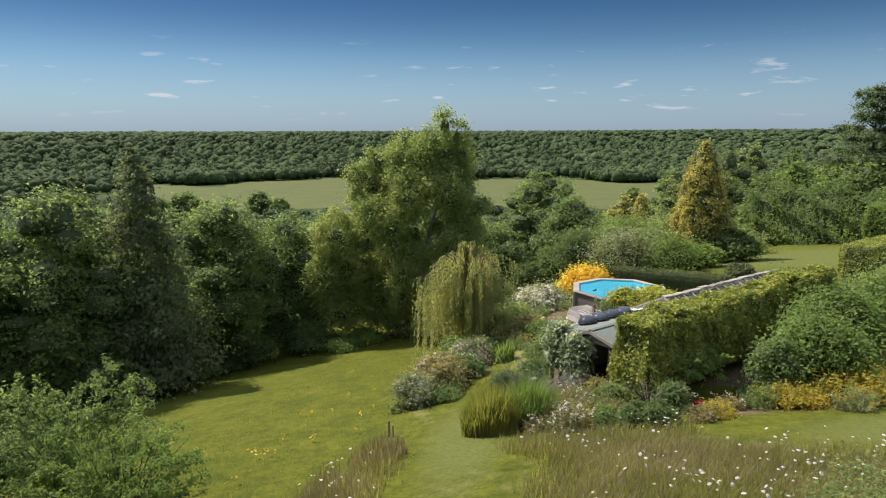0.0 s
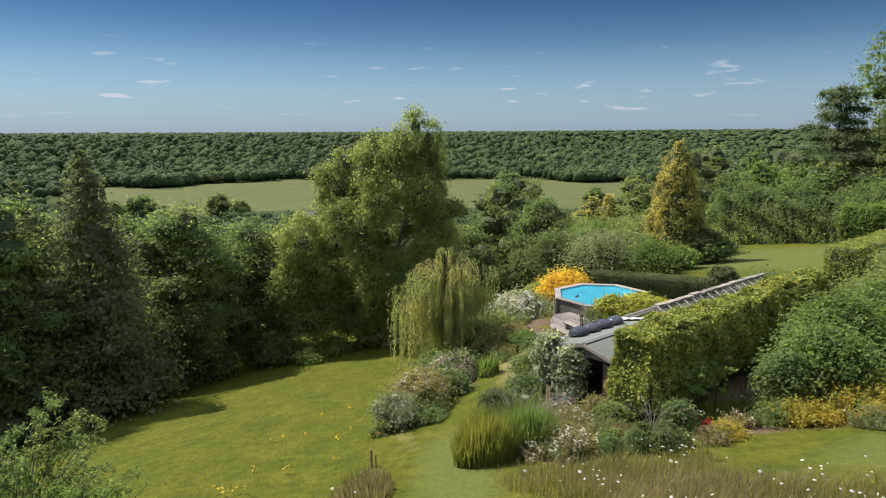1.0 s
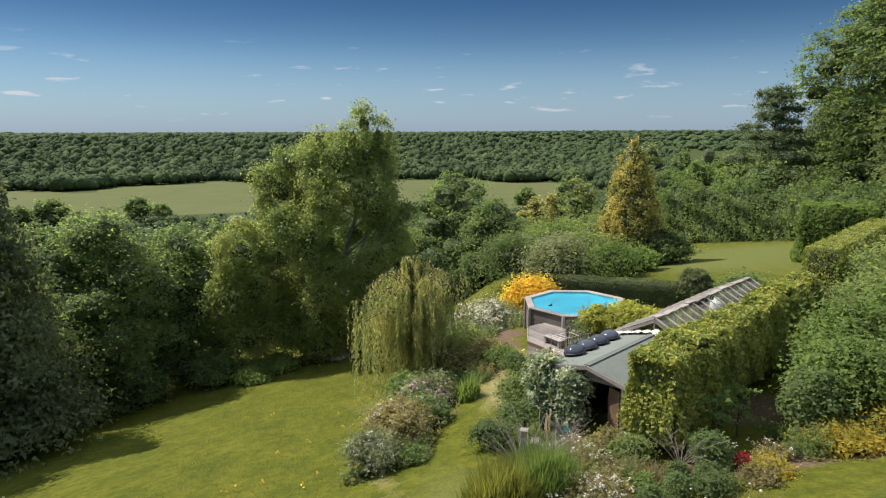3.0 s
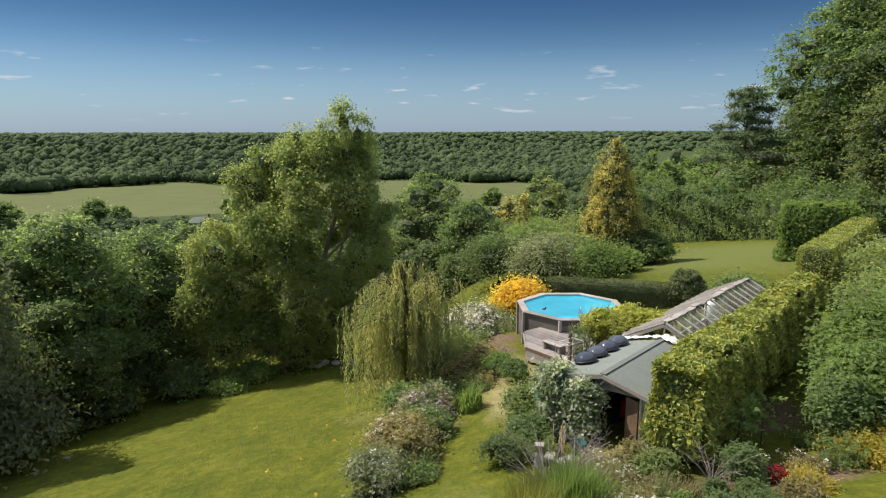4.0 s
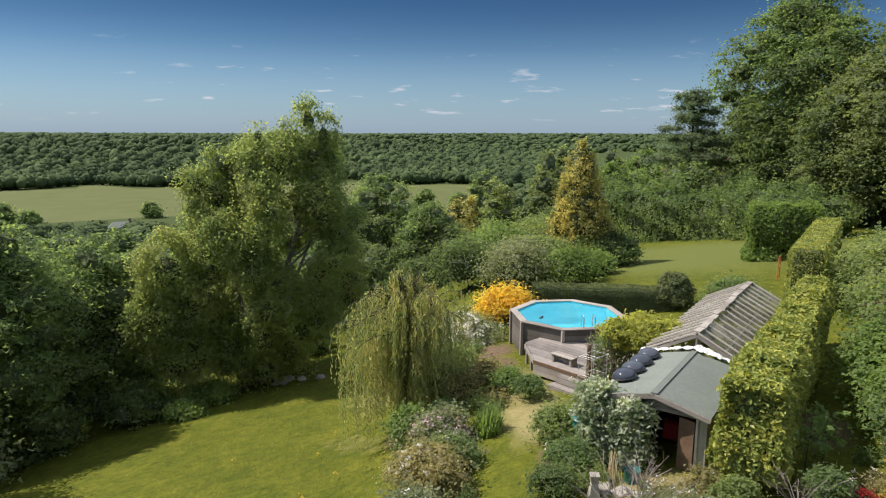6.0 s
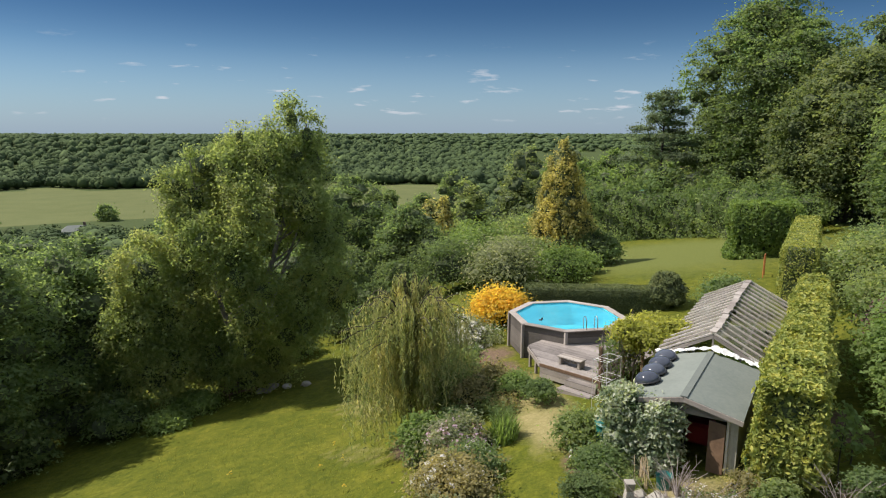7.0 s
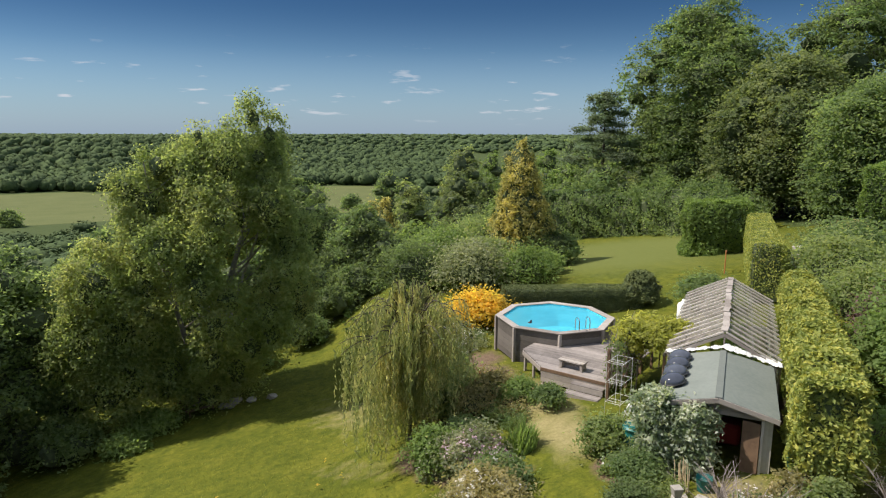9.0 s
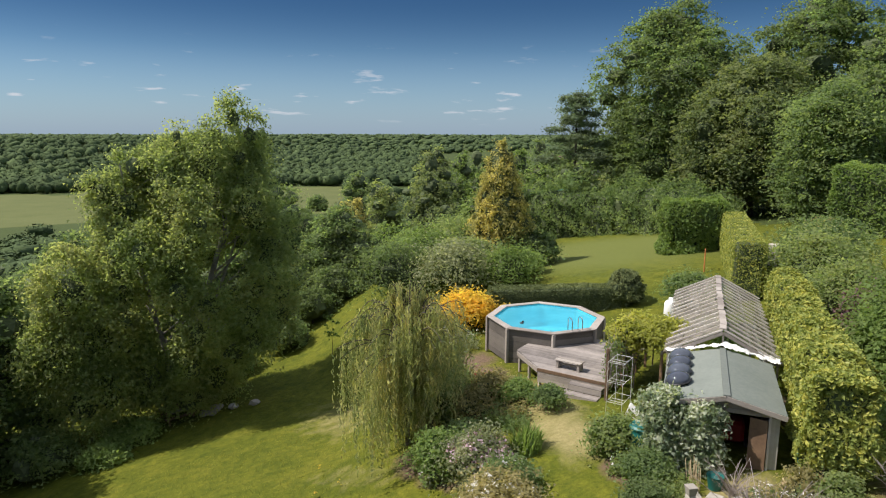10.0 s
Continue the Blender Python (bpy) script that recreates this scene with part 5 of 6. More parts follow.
grass_clump(0.5, 18.7, 1.7, 1.3, 1.4, 5200, "greenblade", 711, "dense clump of upright yellow-green grass")
grass_clump(1.5, 19.3, 1.9, 1.5, 1.45, 5200, "bright", 712, "dense clump of upright green grass")
grass_clump(1.1, 28.0, 0.9, 0.9, 0.95, 420, "bright", 713, "clump of sword-shaped iris leaves", lean=0.5, width=0.03, name="iris_clump")
grass_clump(2.4, 20.7, 2.2, 1.6, 0.9, 2200, "blade", 714, "dry seeding grasses in the bed", lean=0.5)
grass_clump(3.6, 19.4, 2.2, 1.2, 0.7, 1800, "blade", 715, "straw-coloured grasses in the bed", lean=0.5)
grass_clump(-2.6, 17.6, 1.6, 2.4, 0.7, 1600, "blade", 716, "dry long grass beside the mown path", lean=0.4)


def dead_shrub(x, y, h, n, seed, label):
    rng = np.random.default_rng(seed)
    t = thing("bare_shrub", x, y, G(x, y) - 0.03, label, "shrub")
    chunks = []
    for i in range(n):
        a, ln = rng.uniform(0, 2 * math.pi), h * rng.uniform(0.6, 1.15)
        s = np.linspace(0, 1, 6)
        out = rng.uniform(0.25, 0.75) * ln
        q = np.stack([math.cos(a) * out * s ** 1.2, math.sin(a) * out * s ** 1.2, ln * (s - 0.3 * s * s)], 1) + np.cumsum(rng.normal(0, 0.012, (6, 3)), 0)
        chunks.append(tube(q, 0.009 * (1 - 0.8 * s) + 0.003, 4))
        for j in range(3):
            p0 = q[rng.integers(2, 5)]
            w = unit(rng.normal(size=3) + [math.cos(a), math.sin(a), 0.6])
            chunks.append(tube(np.stack([p0, p0 + w * ln * 0.12, p0 + w * ln * 0.26]), [0.004, 0.003, 0.0015], 3))
    piece("twig_mass", mesh_of("twig_mass", chunks, LEAF["dead"]), t)


dead_shrub(1.5, 20.6, 1.9, 80, 721, "bare pale twiggy shrub in the bed")
dead_shrub(3.2, 22.6, 1.2, 26, 722, "bare dead branches beside the shed door")
dead_shrub(5.2, 20.0, 1.3, 16, 723, "bare pale stems below the hedge")
dead_shrub(2.6, 21.8, 1.1, 22, 724, "bare brown stems near the shed")

def perennial(x, y, w, h, key, seed, flower=None):
    """A loose clump of upright leafy stems."""
    rng = np.random.default_rng(seed)
    t = thing("perennial_plant", x, y, G(x, y), "loose leafy border perennial" + (" with small blossoms" if flower else " among mixed planting"), "plant", "border perennials")
    n = int(16 + 38 * w)
    a, k = rng.uniform(0, 2 * math.pi, n), np.sqrt(rng.uniform(0, 1, n))
    px, py = np.cos(a) * k * w / 2, np.sin(a) * k * w / 2
    hh = h * rng.uniform(0.5, 1.15, n) * (1 - 0.3 * k)
    base = heights(x + px, y + py) - G(x, y) - 0.02
    m = 9
    u = np.linspace(0.15, 1, m)
    lean = rng.normal(0, 0.18, (n, 2)) + 0.25 * np.stack([np.cos(a), np.sin(a)], 1) * k[:, None]
    pts = np.stack([px[:, None] + lean[:, :1] * hh[:, None] * u, py[:, None] + lean[:, 1:] * hh[:, None] * u, base[:, None] + hh[:, None] * u], 2).reshape(-1, 3)
    pts = pts + rng.normal(0, 0.03, pts.shape)
    piece("foliage", mesh_of("foliage", [leaf_tris(rng, np.repeat(pts, 2, 0) + rng.normal(0, 0.03, (2 * len(pts), 3)), np.tile([0, 0, 1.0], (2 * len(pts), 1)), 0.10, 0.4, 0.0, 1.3), blades(rng, px, py, hh * 0.9, 0.3, 0.006, base)], LEAF[key]), t)
    if flower:
        tips = pts.reshape(n, m, 3)[rng.choice(n, max(6, n // 3)), -1]
        tips = np.repeat(tips, 5, 0) + rng.normal(0, 0.035, (5 * len(tips), 3))
        piece("blossom", mesh_of("blossom", [leaf_tris(rng, tips, np.tile([0, 0, 1.0], (len(tips), 1)), 0.055, 1.0)], LEAF[flower]), t)


def plant_beds():
    rng = np.random.default_rng(771)
    beds = [(-1.0, 26.9, 0.7, 3.8, -0.10, 30, ("wood", "bright", "grey", "birch"), ("white", "pink", None, None, "ochre")),
            (2.3, 24.6, 0.6, 1.7, -0.1, 12, ("wood", "birch", "bright"), (None, None, "white")), (4.8, 19.2, 3.6, 1.0, 0.1, 15, ("birch", "wood", "ochre", "blade"), (None, "white", "ochre", None)),
            (11.5, 20.6, 3.4, 1.6, 0.15, 26, ("bright", "ochre", "birch", "grey"), (None, "orange", "white")), (1.9, 32.6, 1.3, 3.4, 0.1, 24, ("birch", "wood", "ochre", "ochre"), (None, None, "red")),
            (3.6, 38.2, 2.0, 1.6, 0.0, 10, ("grey", "wood"), ("white", None)), (2.4, 18.4, 0.8, 0.5, 0.0, 6, ("grey", "blade"), ("white",)), (2.6, 20.6, 1.6, 1.0, 0.2, 12, ("blade", "birch", "wood"), (None, "white")),
            (9.6, 20.8, 2.4, 1.0, 0.2, 10, ("wood", "bright", "birch"), (None,))]
    i = 0
    for cx, cy, rx, ry, turn, n, keys, blooms in beds:
        for j in range(n):
            a, k = rng.uniform(0, 2 * math.pi), math.sqrt(rng.uniform(0, 1))
            u, v = math.cos(a) * k * rx, math.sin(a) * k * ry
            x, y = cx + u * math.cos(turn) - v * math.sin(turn), cy + u * math.sin(turn) + v * math.cos(turn)
            perennial(x, y, rng.uniform(0.4, 0.95), rng.uniform(0.35, 0.85), keys[rng.integers(len(keys))], 7800 + i, blooms[rng.integers(len(blooms))])
            i += 1


plant_beds()

# post beside the mown path
post = thing("wooden_post", -2.65, 20.0, G(-2.65, 20.0), "short weathered wooden post at the lawn edge", "post")
part("shaft", box_bm(-0.03, -0.03, -0.2, 0.03, 0.03, 0.55), BROWN_WOOD, post, bevel=0.01)
part("shaft", box_bm(0.10, -0.02, -0.2, 0.14, 0.02, 0.4), BROWN_WOOD, post, bevel=0.01)

# ---- pool and deck ----
PX, PY, PR, RIM = 7.42, 35.3, 2.55, 1.85
DECK_Z = 1.30


def build_pool():
    z0 = 0.35
    t = thing("swimming_pool", PX, PY, 0, "raised octagonal timber pool filled with turquoise water", "pool")
    c = [Vector((PR * math.cos(radians(14.5 + 45 * k)), PR * math.sin(radians(14.5 + 45 * k)), 0)) for k in range(8)]
    bm = bmesh.new()
    ring = [bm.verts.new(v * 0.90 + Vector((0, 0, RIM - 0.05))) for v in c]
    low = [bm.verts.new(v * 0.90 + Vector((0, 0, z0 + 0.45))) for v in c]
    for k in range(8):
        bm.faces.new((ring[k], ring[(k + 1) % 8], low[(k + 1) % 8], low[k]))
    bm.faces.new(low)
    part("liner", bm, LINER, t, "smooth turquoise liner")
    bm = bmesh.new()
    bm.faces.new([bm.verts.new(v * 0.895 + Vector((0, 0, RIM - 0.10))) for v in c])
    water = part("water", bm, WATER, t, "clear still water")
    water.visible_shadow = False
    for k in range(8):
        a, b = c[k], c[(k + 1) % 8]
        along = (b - a).normalized()
        out = Vector((along.y, -along.x, 0))
        h = (RIM - 0.06 - z0) / 6
        for j in range(6):
            bm = beam_bm(a * 0.97 + Vector((0, 0, z0 + h * (j + 0.5))), b * 0.97 + Vector((0, 0, z0 + h * (j + 0.5))), 0.045, h * 0.965)
            part("wall_plank", bm, STAINED, t)
        bm = bmesh.new()
        vs = [bm.verts.new(v + Vector((0, 0, zz))) for zz in (RIM - 0.045, RIM) for v in (a * 1.015, b * 1.015, b * 0.885, a * 0.885)]
        for q in ((3, 2, 1, 0), (4, 5, 6, 7), (0, 1, 5, 4), (1, 2, 6, 5), (2, 3, 7, 6), (3, 0, 4, 7)):
            bm.faces.new([vs[i] for i in q])
        part("coping_board", bm, WEATHERED, t, "weathered grey coping board", bevel=0.006)
        post_at = a * 0.995
        part("corner_post", box_bm(post_at.x - 0.06, post_at.y - 0.06, z0 - 0.1, post_at.x + 0.06, post_at.y + 0.06, RIM - 0.05), WEATHERED, t, bevel=0.008)
    ball = bmesh.new()
    bmesh.ops.create_icosphere(ball, subdivisions=2, radius=0.09, matrix=Matrix.Translation((-1.35, -0.1, RIM - 0.11)) @ Matrix.Diagonal((1, 1, 0.7, 1)))
    bmesh.ops.create_icosphere(ball, subdivisions=1, radius=0.05, matrix=Matrix.Translation((-1.25, -0.05, RIM - 0.05)))
    fl = new("pool_float")
    fl.matrix_world = pose(PX, PY, 0)
    tagged(fl, "small dark chlorine float on the pool water", "float")
    part("body", ball, BLACK, fl)
    lad = thing("pool_ladder", PX - 0.12, PY - 2.10, RIM, "polished steel pool ladder hooked over the rim", "ladder", turn=-8)
    for dx in (-0.24, 0.24):
        s = np.linspace(0, math.pi, 9)
        q = np.concatenate([[[dx, -0.16, -0.45]], np.stack([0 * s + dx, -0.16 * np.cos(s), 0.34 + 0.16 * np.sin(s)], 1), [[dx, 0.16, -1.0]]])
        piece("rail", mesh_of("rail", [tube(q, np.full(len(q), 0.021), 8)], CHROME, True), lad)
    for zz in (-0.35, -0.65):
        part("rung", box_bm(-0.24, 0.13, zz - 0.015, 0.24, 0.19, zz + 0.015), CHROME, lad)


build_pool()

DU = Vector((0.46, -0.888, 0))    # along the deck's front edge
DV = Vector((0.888, 0.46, 0))     # from the front edge towards the glasshouse
D0 = Vector((4.2, 31.5, 0))


def deck_at(s, v, z):
    p = D0 + DU * s + DV * v
    return Vector((p.x, p.y, z))


def build_deck():
    t = thing("timber_deck", 0, 0, 0, "weathered grey timber deck round the front of the pool", "deck")
    v = 0.0
    while v < 4.4:
        a, b = deck_at(max(-1.6, -1.17 * (v + 0.06)), v + 0.06, DECK_Z - 0.02), deck_at(2.55, v + 0.06, DECK_Z - 0.02)
        part("plank", beam_bm(a, b, 0.118, 0.035), DECKING, t, bevel=0.004)
        v += 0.125
    for j in range(3):
        part("fascia_board", beam_bm(deck_at(-0.02, -0.03, DECK_Z - 0.10 - 0.17 * j), deck_at(2.55, -0.03, DECK_Z - 0.10 - 0.17 * j), 0.03, 0.16), WEATHERED, t)
    part("fascia_board", beam_bm(deck_at(-0.03, -0.04, DECK_Z - 0.05), deck_at(2.55, -0.04, DECK_Z - 0.05), 0.04, 0.11), BROWN_WOOD, t, "brown timber edge board")
    part("fascia_board", beam_bm(deck_at(-1.5, 1.22, DECK_Z - 0.10), deck_at(-0.05, 0.0, DECK_Z - 0.10), 0.04, 0.16), WEATHERED, t)
    for s, v in ((-1.4, 1.26), (-0.7, 0.68), (0.02, 0.08), (1.3, 0.08), (2.5, 0.08)):
        p = deck_at(s, v, 0)
        part("post", box_bm(p.x - 0.045, p.y - 0.045, G(p.x, p.y) - 0.2, p.x + 0.045, p.y + 0.045, DECK_Z - 0.04), WEATHERED, t)
    st = thing("deck_steps", 0, 0, 0, "two grey timber box steps up to the deck", "steps")
    for i, (z, d) in enumerate(((DECK_Z - 0.20, 0.35), (DECK_Z - 0.42, 0.75))):
        for j in range(3 if i == 0 else 3):
            vv = -d + 0.06 + j * 0.12
            part("tread", beam_bm(deck_at(1.3 - 0.1 * i, vv, z), deck_at(2.5, vv, z), 0.112, 0.035), DECKING, st, bevel=0.004)
        part("riser", beam_bm(deck_at(1.3 - 0.1 * i, -d + 0.01, z - 0.11), deck_at(2.5, -d + 0.01, z - 0.11), 0.02, 0.19), WEATHERED, st)
        part("side_board", beam_bm(deck_at(1.31 - 0.1 * i, -d, z - 0.12), deck_at(1.31 - 0.1 * i, 0, z - 0.12), 0.02, 0.2), WEATHERED, st)
    bn = thing("garden_bench", *deck_at(0.95, 0.55, DECK_Z), "low weathered wooden bench on the deck", "bench", turn=math.degrees(math.atan2(DU.y, DU.x)))
    for k in range(4):
        part("seat_slat", box_bm(-0.5, -0.20 + 0.105 * k, 0.28, 0.5, -0.105 + 0.105 * k, 0.32), WEATHERED, bn, bevel=0.006)
    for sx in (-0.4, 0.4):
        part("leg", box_bm(sx - 0.05, -0.17, 0, sx + 0.05, 0.19, 0.28), WEATHERED, bn, bevel=0.006)
    part("rail", box_bm(-0.4, -0.02, 0.10, 0.4, 0.03, 0.18), WEATHERED, bn)


build_deck()


def build_trellis():
    x, y = 5.02, 28.85
    z = G(x, y)
    t = thing("trellis", x, y, z, "timber trellis with a bare dark climber beside the deck", "trellis", turn=27)
    h = 2.7 - z
    for px in (0, 1.5, 3.0):
        part("post", box_bm(px - 0.05, -0.05, -0.2, px + 0.05, 0.05, h), BROWN_WOOD, t, bevel=0.008)
    part("rail", box_bm(0, -0.03, 0.9, 3.05, 0.03, 0.98), BROWN_WOOD, t)
    for zz in (0.45, 1.3):
        part("lath", box_bm(0, -0.045, zz, 3.0, -0.03, zz + 0.035), BROWN_WOOD, t)
    rng = np.random.default_rng(801)
    v = thing("climber", x, y, z, "half-bare climbing plant with dark leaves and grey stems", "climber", turn=27)
    ch = []
    for i in range(60):
        p = np.array([rng.uniform(0.1, 2.6), rng.normal(0, 0.05), rng.uniform(0, 0.5)])
        q = p + np.cumsum(rng.normal(0, 0.09, (9, 3)) * [1, 0.6, 1] + [0, 0, 0.19], 0)
        ch.append(tube(q, np.linspace(0.016, 0.004, 9), 4))
    piece("stem_mass", mesh_of("stem_mass", ch, LEAF["dead"]), v)
    pts = np.stack([rng.uniform(0.1, 2.9, 2600), rng.normal(0, 0.16, 2600), 0.2 + 1.9 * rng.beta(1.6, 1.3, 2600)], 1)
    piece("foliage", mesh_of("foliage", [leaf_quads(rng, pts, np.tile([0, -1.0, 0.3], (2600, 1)), 0.10)], LEAF["wood"]), v)
    # golden vine over the pergola
    g = thing("golden_vine", 7.6, 29.25, 2.42, "yellow-green vine sprawling over the pergola beside the pool", "climber", turn=25)
    lobes = [(rng.uniform(-1.15, 1.2), rng.uniform(-0.8, 0.8), 0.28 + rng.uniform(-0.12, 0.22), 0.62, 0.55, 0.26) for i in range(17)]
    piece("foliage", mesh_of("foliage", crown_chunks(rng, lobes, 620, 24, 0.14, 0.15, 0.2, 0.6), LEAF["vine"]), g)
    st = [tube(np.array([[sx, sy, -2.0], [sx + 0.1, sy, -0.6], [sx * 0.7, sy * 0.5, 0.2]]), [0.03, 0.025, 0.015], 5) for sx, sy in ((-1.2, 0.3), (0.4, -0.4), (1.4, 0.5))]
    piece("stem_mass", mesh_of("stem_mass", st, BARK), g)
    part("beam", beam_bm((-1.2, -0.6, 0.02), (1.3, -0.6, 0.02), 0.08, 0.1), WEATHERED, g)
    part("beam", beam_bm((-1.2, 0.7, 0.02), (1.3, 0.7, 0.02), 0.08, 0.1), WEATHERED, g)
    for px, py in ((-1.1, -0.6), (1.2, -0.6), (-1.1, 0.7), (1.2, 0.7)):
        part("post", box_bm(px - 0.04, py - 0.04, -2.0, px + 0.04, py + 0.04, 0.0), BROWN_WOOD, g)


build_trellis()


def build_rack():
    x, y = 4.35, 27.75
    t = thing("wire_rack", x, y, G(x, y), "white wire frame rack standing beside the trellis", "rack", turn=27)
    for zz in (0.45, 1.1, 1.75):
        q = np.array([(-0.1, -0.25, zz), (0.75, -0.25, zz), (0.75, 0.25, zz), (-0.1, 0.25, zz), (-0.1, -0.25, zz)])
        piece("shelf_rim", mesh_of("shelf_rim", [tube(q, np.full(5, 0.007), 5)], WHITE_METAL), t)
        for k in range(2):
            piece("wire", mesh_of("wire", [tube(np.array([(0.05 + 0.2 * k, -0.25, zz), (0.05 + 0.2 * k, 0.25, zz)]), [0.006, 0.006], 4)], WHITE_METAL), t)
    for px, py in ((-0.1, -0.25), (0.75, -0.25), (0.75, 0.25), (-0.1, 0.25)):
        piece("upright", mesh_of("upright", [tube(np.array([(px, py, -0.05), (px, py, 1.78)]), [0.007, 0.007], 5)], WHITE_METAL), t)
    c = thing("garden_chair", x + 0.15, y - 0.75, G(x + 0.15, y - 0.75), "tipped white metal garden chair on the grass", "chair", turn=40)
    q = np.array([(-0.3, -0.2, 0.03), (0.3, -0.25, 0.04), (0.35, 0.2, 0.42), (-0.25, 0.25, 0.40), (-0.3, -0.2, 0.03)])
    piece("frame", mesh_of("frame", [tube(q, np.full(5, 0.015), 6)], WHITE_METAL), c)
    bm = bmesh.new()
    vs = [bm.verts.new(p) for p in ((0.0, -0.22, 0.10), (0.32, -0.22, 0.12), (0.34, 0.18, 0.46), (0.05, 0.2, 0.44), (0.0, -0.18, 0.06), (0.32, -0.18, 0.08), (0.34, 0.22, 0.42), (0.05, 0.24, 0.40))]
    for f in ((0, 1, 2, 3), (7, 6, 5, 4), (0, 4, 5, 1), (1, 5, 6, 2), (2, 6, 7, 3), (3, 7, 4, 0)):
        bm.faces.new([vs[i] for i in f])
    part("seat", bm, WHITE_SHEET, c)
    for px in (-0.25, 0.3):
        piece("leg", mesh_of("leg", [tube(np.array([(px, 0.2, 0.40), (px + 0.1, 0.35, 0.0)]), [0.014, 0.014], 5)], WHITE_METAL), c)


build_rack()

# ---- shed and glasshouse: x runs along the ridge, y to the left of it ----
SX, SY, SANG = 4.09, 23.62, 39.7


def build_shed():
    z0 = 1.05
    t = thing("garden_shed", SX, SY, z0, "low shed with green felt roof and an open dark doorway", "shed", turn=SANG)
    L, W, EZ, RZ = 3.85, 1.55, 2.86 - z0, 3.22 - z0
    wl, WR = W - 0.12, 1.40
    wr, ER = WR - 0.12, RZ + (EZ - RZ) * WR / W
    part("side_wall", box_bm(0.12, wl - 0.1, -0.2, L - 0.02, wl, EZ - 0.03), RENDERED, t)
    part("side_wall", box_bm(0.12, -wr, -0.2, L - 0.02, -wr + 0.1, ER - 0.03), RENDERED, t)
    part("back_wall", box_bm(L - 0.12, -wr + 0.1, -0.2, L - 0.02, wl - 0.1, EZ + 0.05), RENDERED, t)
    part("front_wall", box_bm(0.12, 0.25, -0.2, 0.22, wl - 0.1, EZ + 0.0), RENDERED, t)
    part("front_wall", box_bm(0.12, -wr + 0.1, -0.2, 0.22, -1.08, ER - 0.03), RENDERED, t)
    part("door_post", box_bm(0.06, -1.08, -0.2, 0.22, -1.02, EZ - 0.10), PALE_BAR, t, "pale timber door post")
    part("door_post", box_bm(0.08, 0.17, -0.2, 0.2, 0.25, EZ - 0.06), BROWN_WOOD, t)
    part("lintel", box_bm(0.06, -wr, EZ - 0.14, 0.18, 0.3, EZ - 0.02), WEATHERED, t)
    part("floor_slab", box_bm(-0.2, -wr, -0.25, L, wl, -0.02), STONE, t)
    for sgn, far, low in ((1, W, EZ), (-1, WR, ER)):
        bm = bmesh.new()
        vs = []
        for xx in (-0.12, L):
            for yy, zz in ((0, RZ), (sgn * far, low), (sgn * far, low - 0.06), (0, RZ - 0.06)):
                vs.append(bm.verts.new((xx, yy, zz)))
        for q in ((0, 1, 2, 3), (4, 5, 6, 7), (0, 1, 5, 4), (1, 2, 6, 5), (2, 3, 7, 6), (3, 0, 4, 7)):
            bm.faces.new([vs[i] for i in q])
        bmesh.ops.recalc_face_normals(bm, faces=bm.faces)
        part("roof", bm, FELT, t, "mossy green mineral felt roof")
        part("barge_board", beam_bm((-0.14, 0, RZ - 0.07), (-0.14, sgn * far, low - 0.07), 0.03, 0.12), WEATHERED, t, "grey-white barge board")
    part("ridge_strip", beam_bm((-0.13, 0, RZ + 0.008), (L, 0, RZ + 0.008), 0.17, 0.022), FELT_DARK, t, "dark felt ridge strip")
    bm = bmesh.new()
    vs = [bm.verts.new(p) for p in ((0.1, wl, EZ - 0.03), (0.1, -wr, ER - 0.03), (0.1, 0, RZ - 0.07), (0.06, wl, EZ - 0.03), (0.06, -wr, ER - 0.03), (0.06, 0, RZ - 0.07))]
    for q in ((0, 1, 2), (5, 4, 3), (0, 3, 4, 1), (1, 4, 5, 2), (2, 5, 3, 0)):
        bm.faces.new([vs[i] for i in q])
    part("gable_board", bm, WEATHERED, t)
    part("door", beam_bm((0.04, -1.00, EZ * 0.5 - 0.1), (0.16, -0.60, EZ * 0.5 - 0.1), 0.04, EZ - 0.25), BROWN_WOOD, t, "open brown plank door folded inside")
    m = thing("red_machine", SX, SY, z0, "red garden machine standing inside the dark shed", "machine", turn=SANG)
    part("body", box_bm(1.3, -0.6, 0.3, 1.9, 0.15, 0.9), RED_PAINT, m, bevel=0.08)
    for yy in (-0.66, 0.2):
        bm = bmesh.new()
        bmesh.ops.create_cone(bm, cap_ends=True, segments=16, radius1=0.2, radius2=0.2, depth=0.08, matrix=pose(1.5, yy, 0.18, 90))
        part("wheel", bm, BLACK, m)
    # four smoky domes on the left slope
    slope = math.degrees(math.atan2(RZ - EZ, W))
    for i in range(4):
        xx, yy = 1.05 + 0.70 * i, 1.17
        zz = RZ + (EZ - RZ) * yy / W
        d = thing("solar_dome", 0, 0, 0, "smoky plastic solar heater dome on the felt roof", "heater", "row of domes on the shed roof")
        d.matrix_world = pose(SX, SY, z0, 0, 0, SANG) @ pose(xx, yy, zz + 0.05, -slope)
        v, fs = ICO[3]
        v = v * [0.34, 0.34, 0.25]
        v[:, 2] = np.maximum(v[:, 2], -0.03) + 0.04
        piece("dome", mesh_of("dome", [(v, fs)], DOME, True), d)
        ang = np.linspace(0, 2 * math.pi, 25)
        piece("rim", mesh_of("rim", [tube(np.stack([0.345 * np.cos(ang), 0.345 * np.sin(ang), 0 * ang + 0.03], 1), np.full(25, 0.02), 6)], BLACK, True), d)
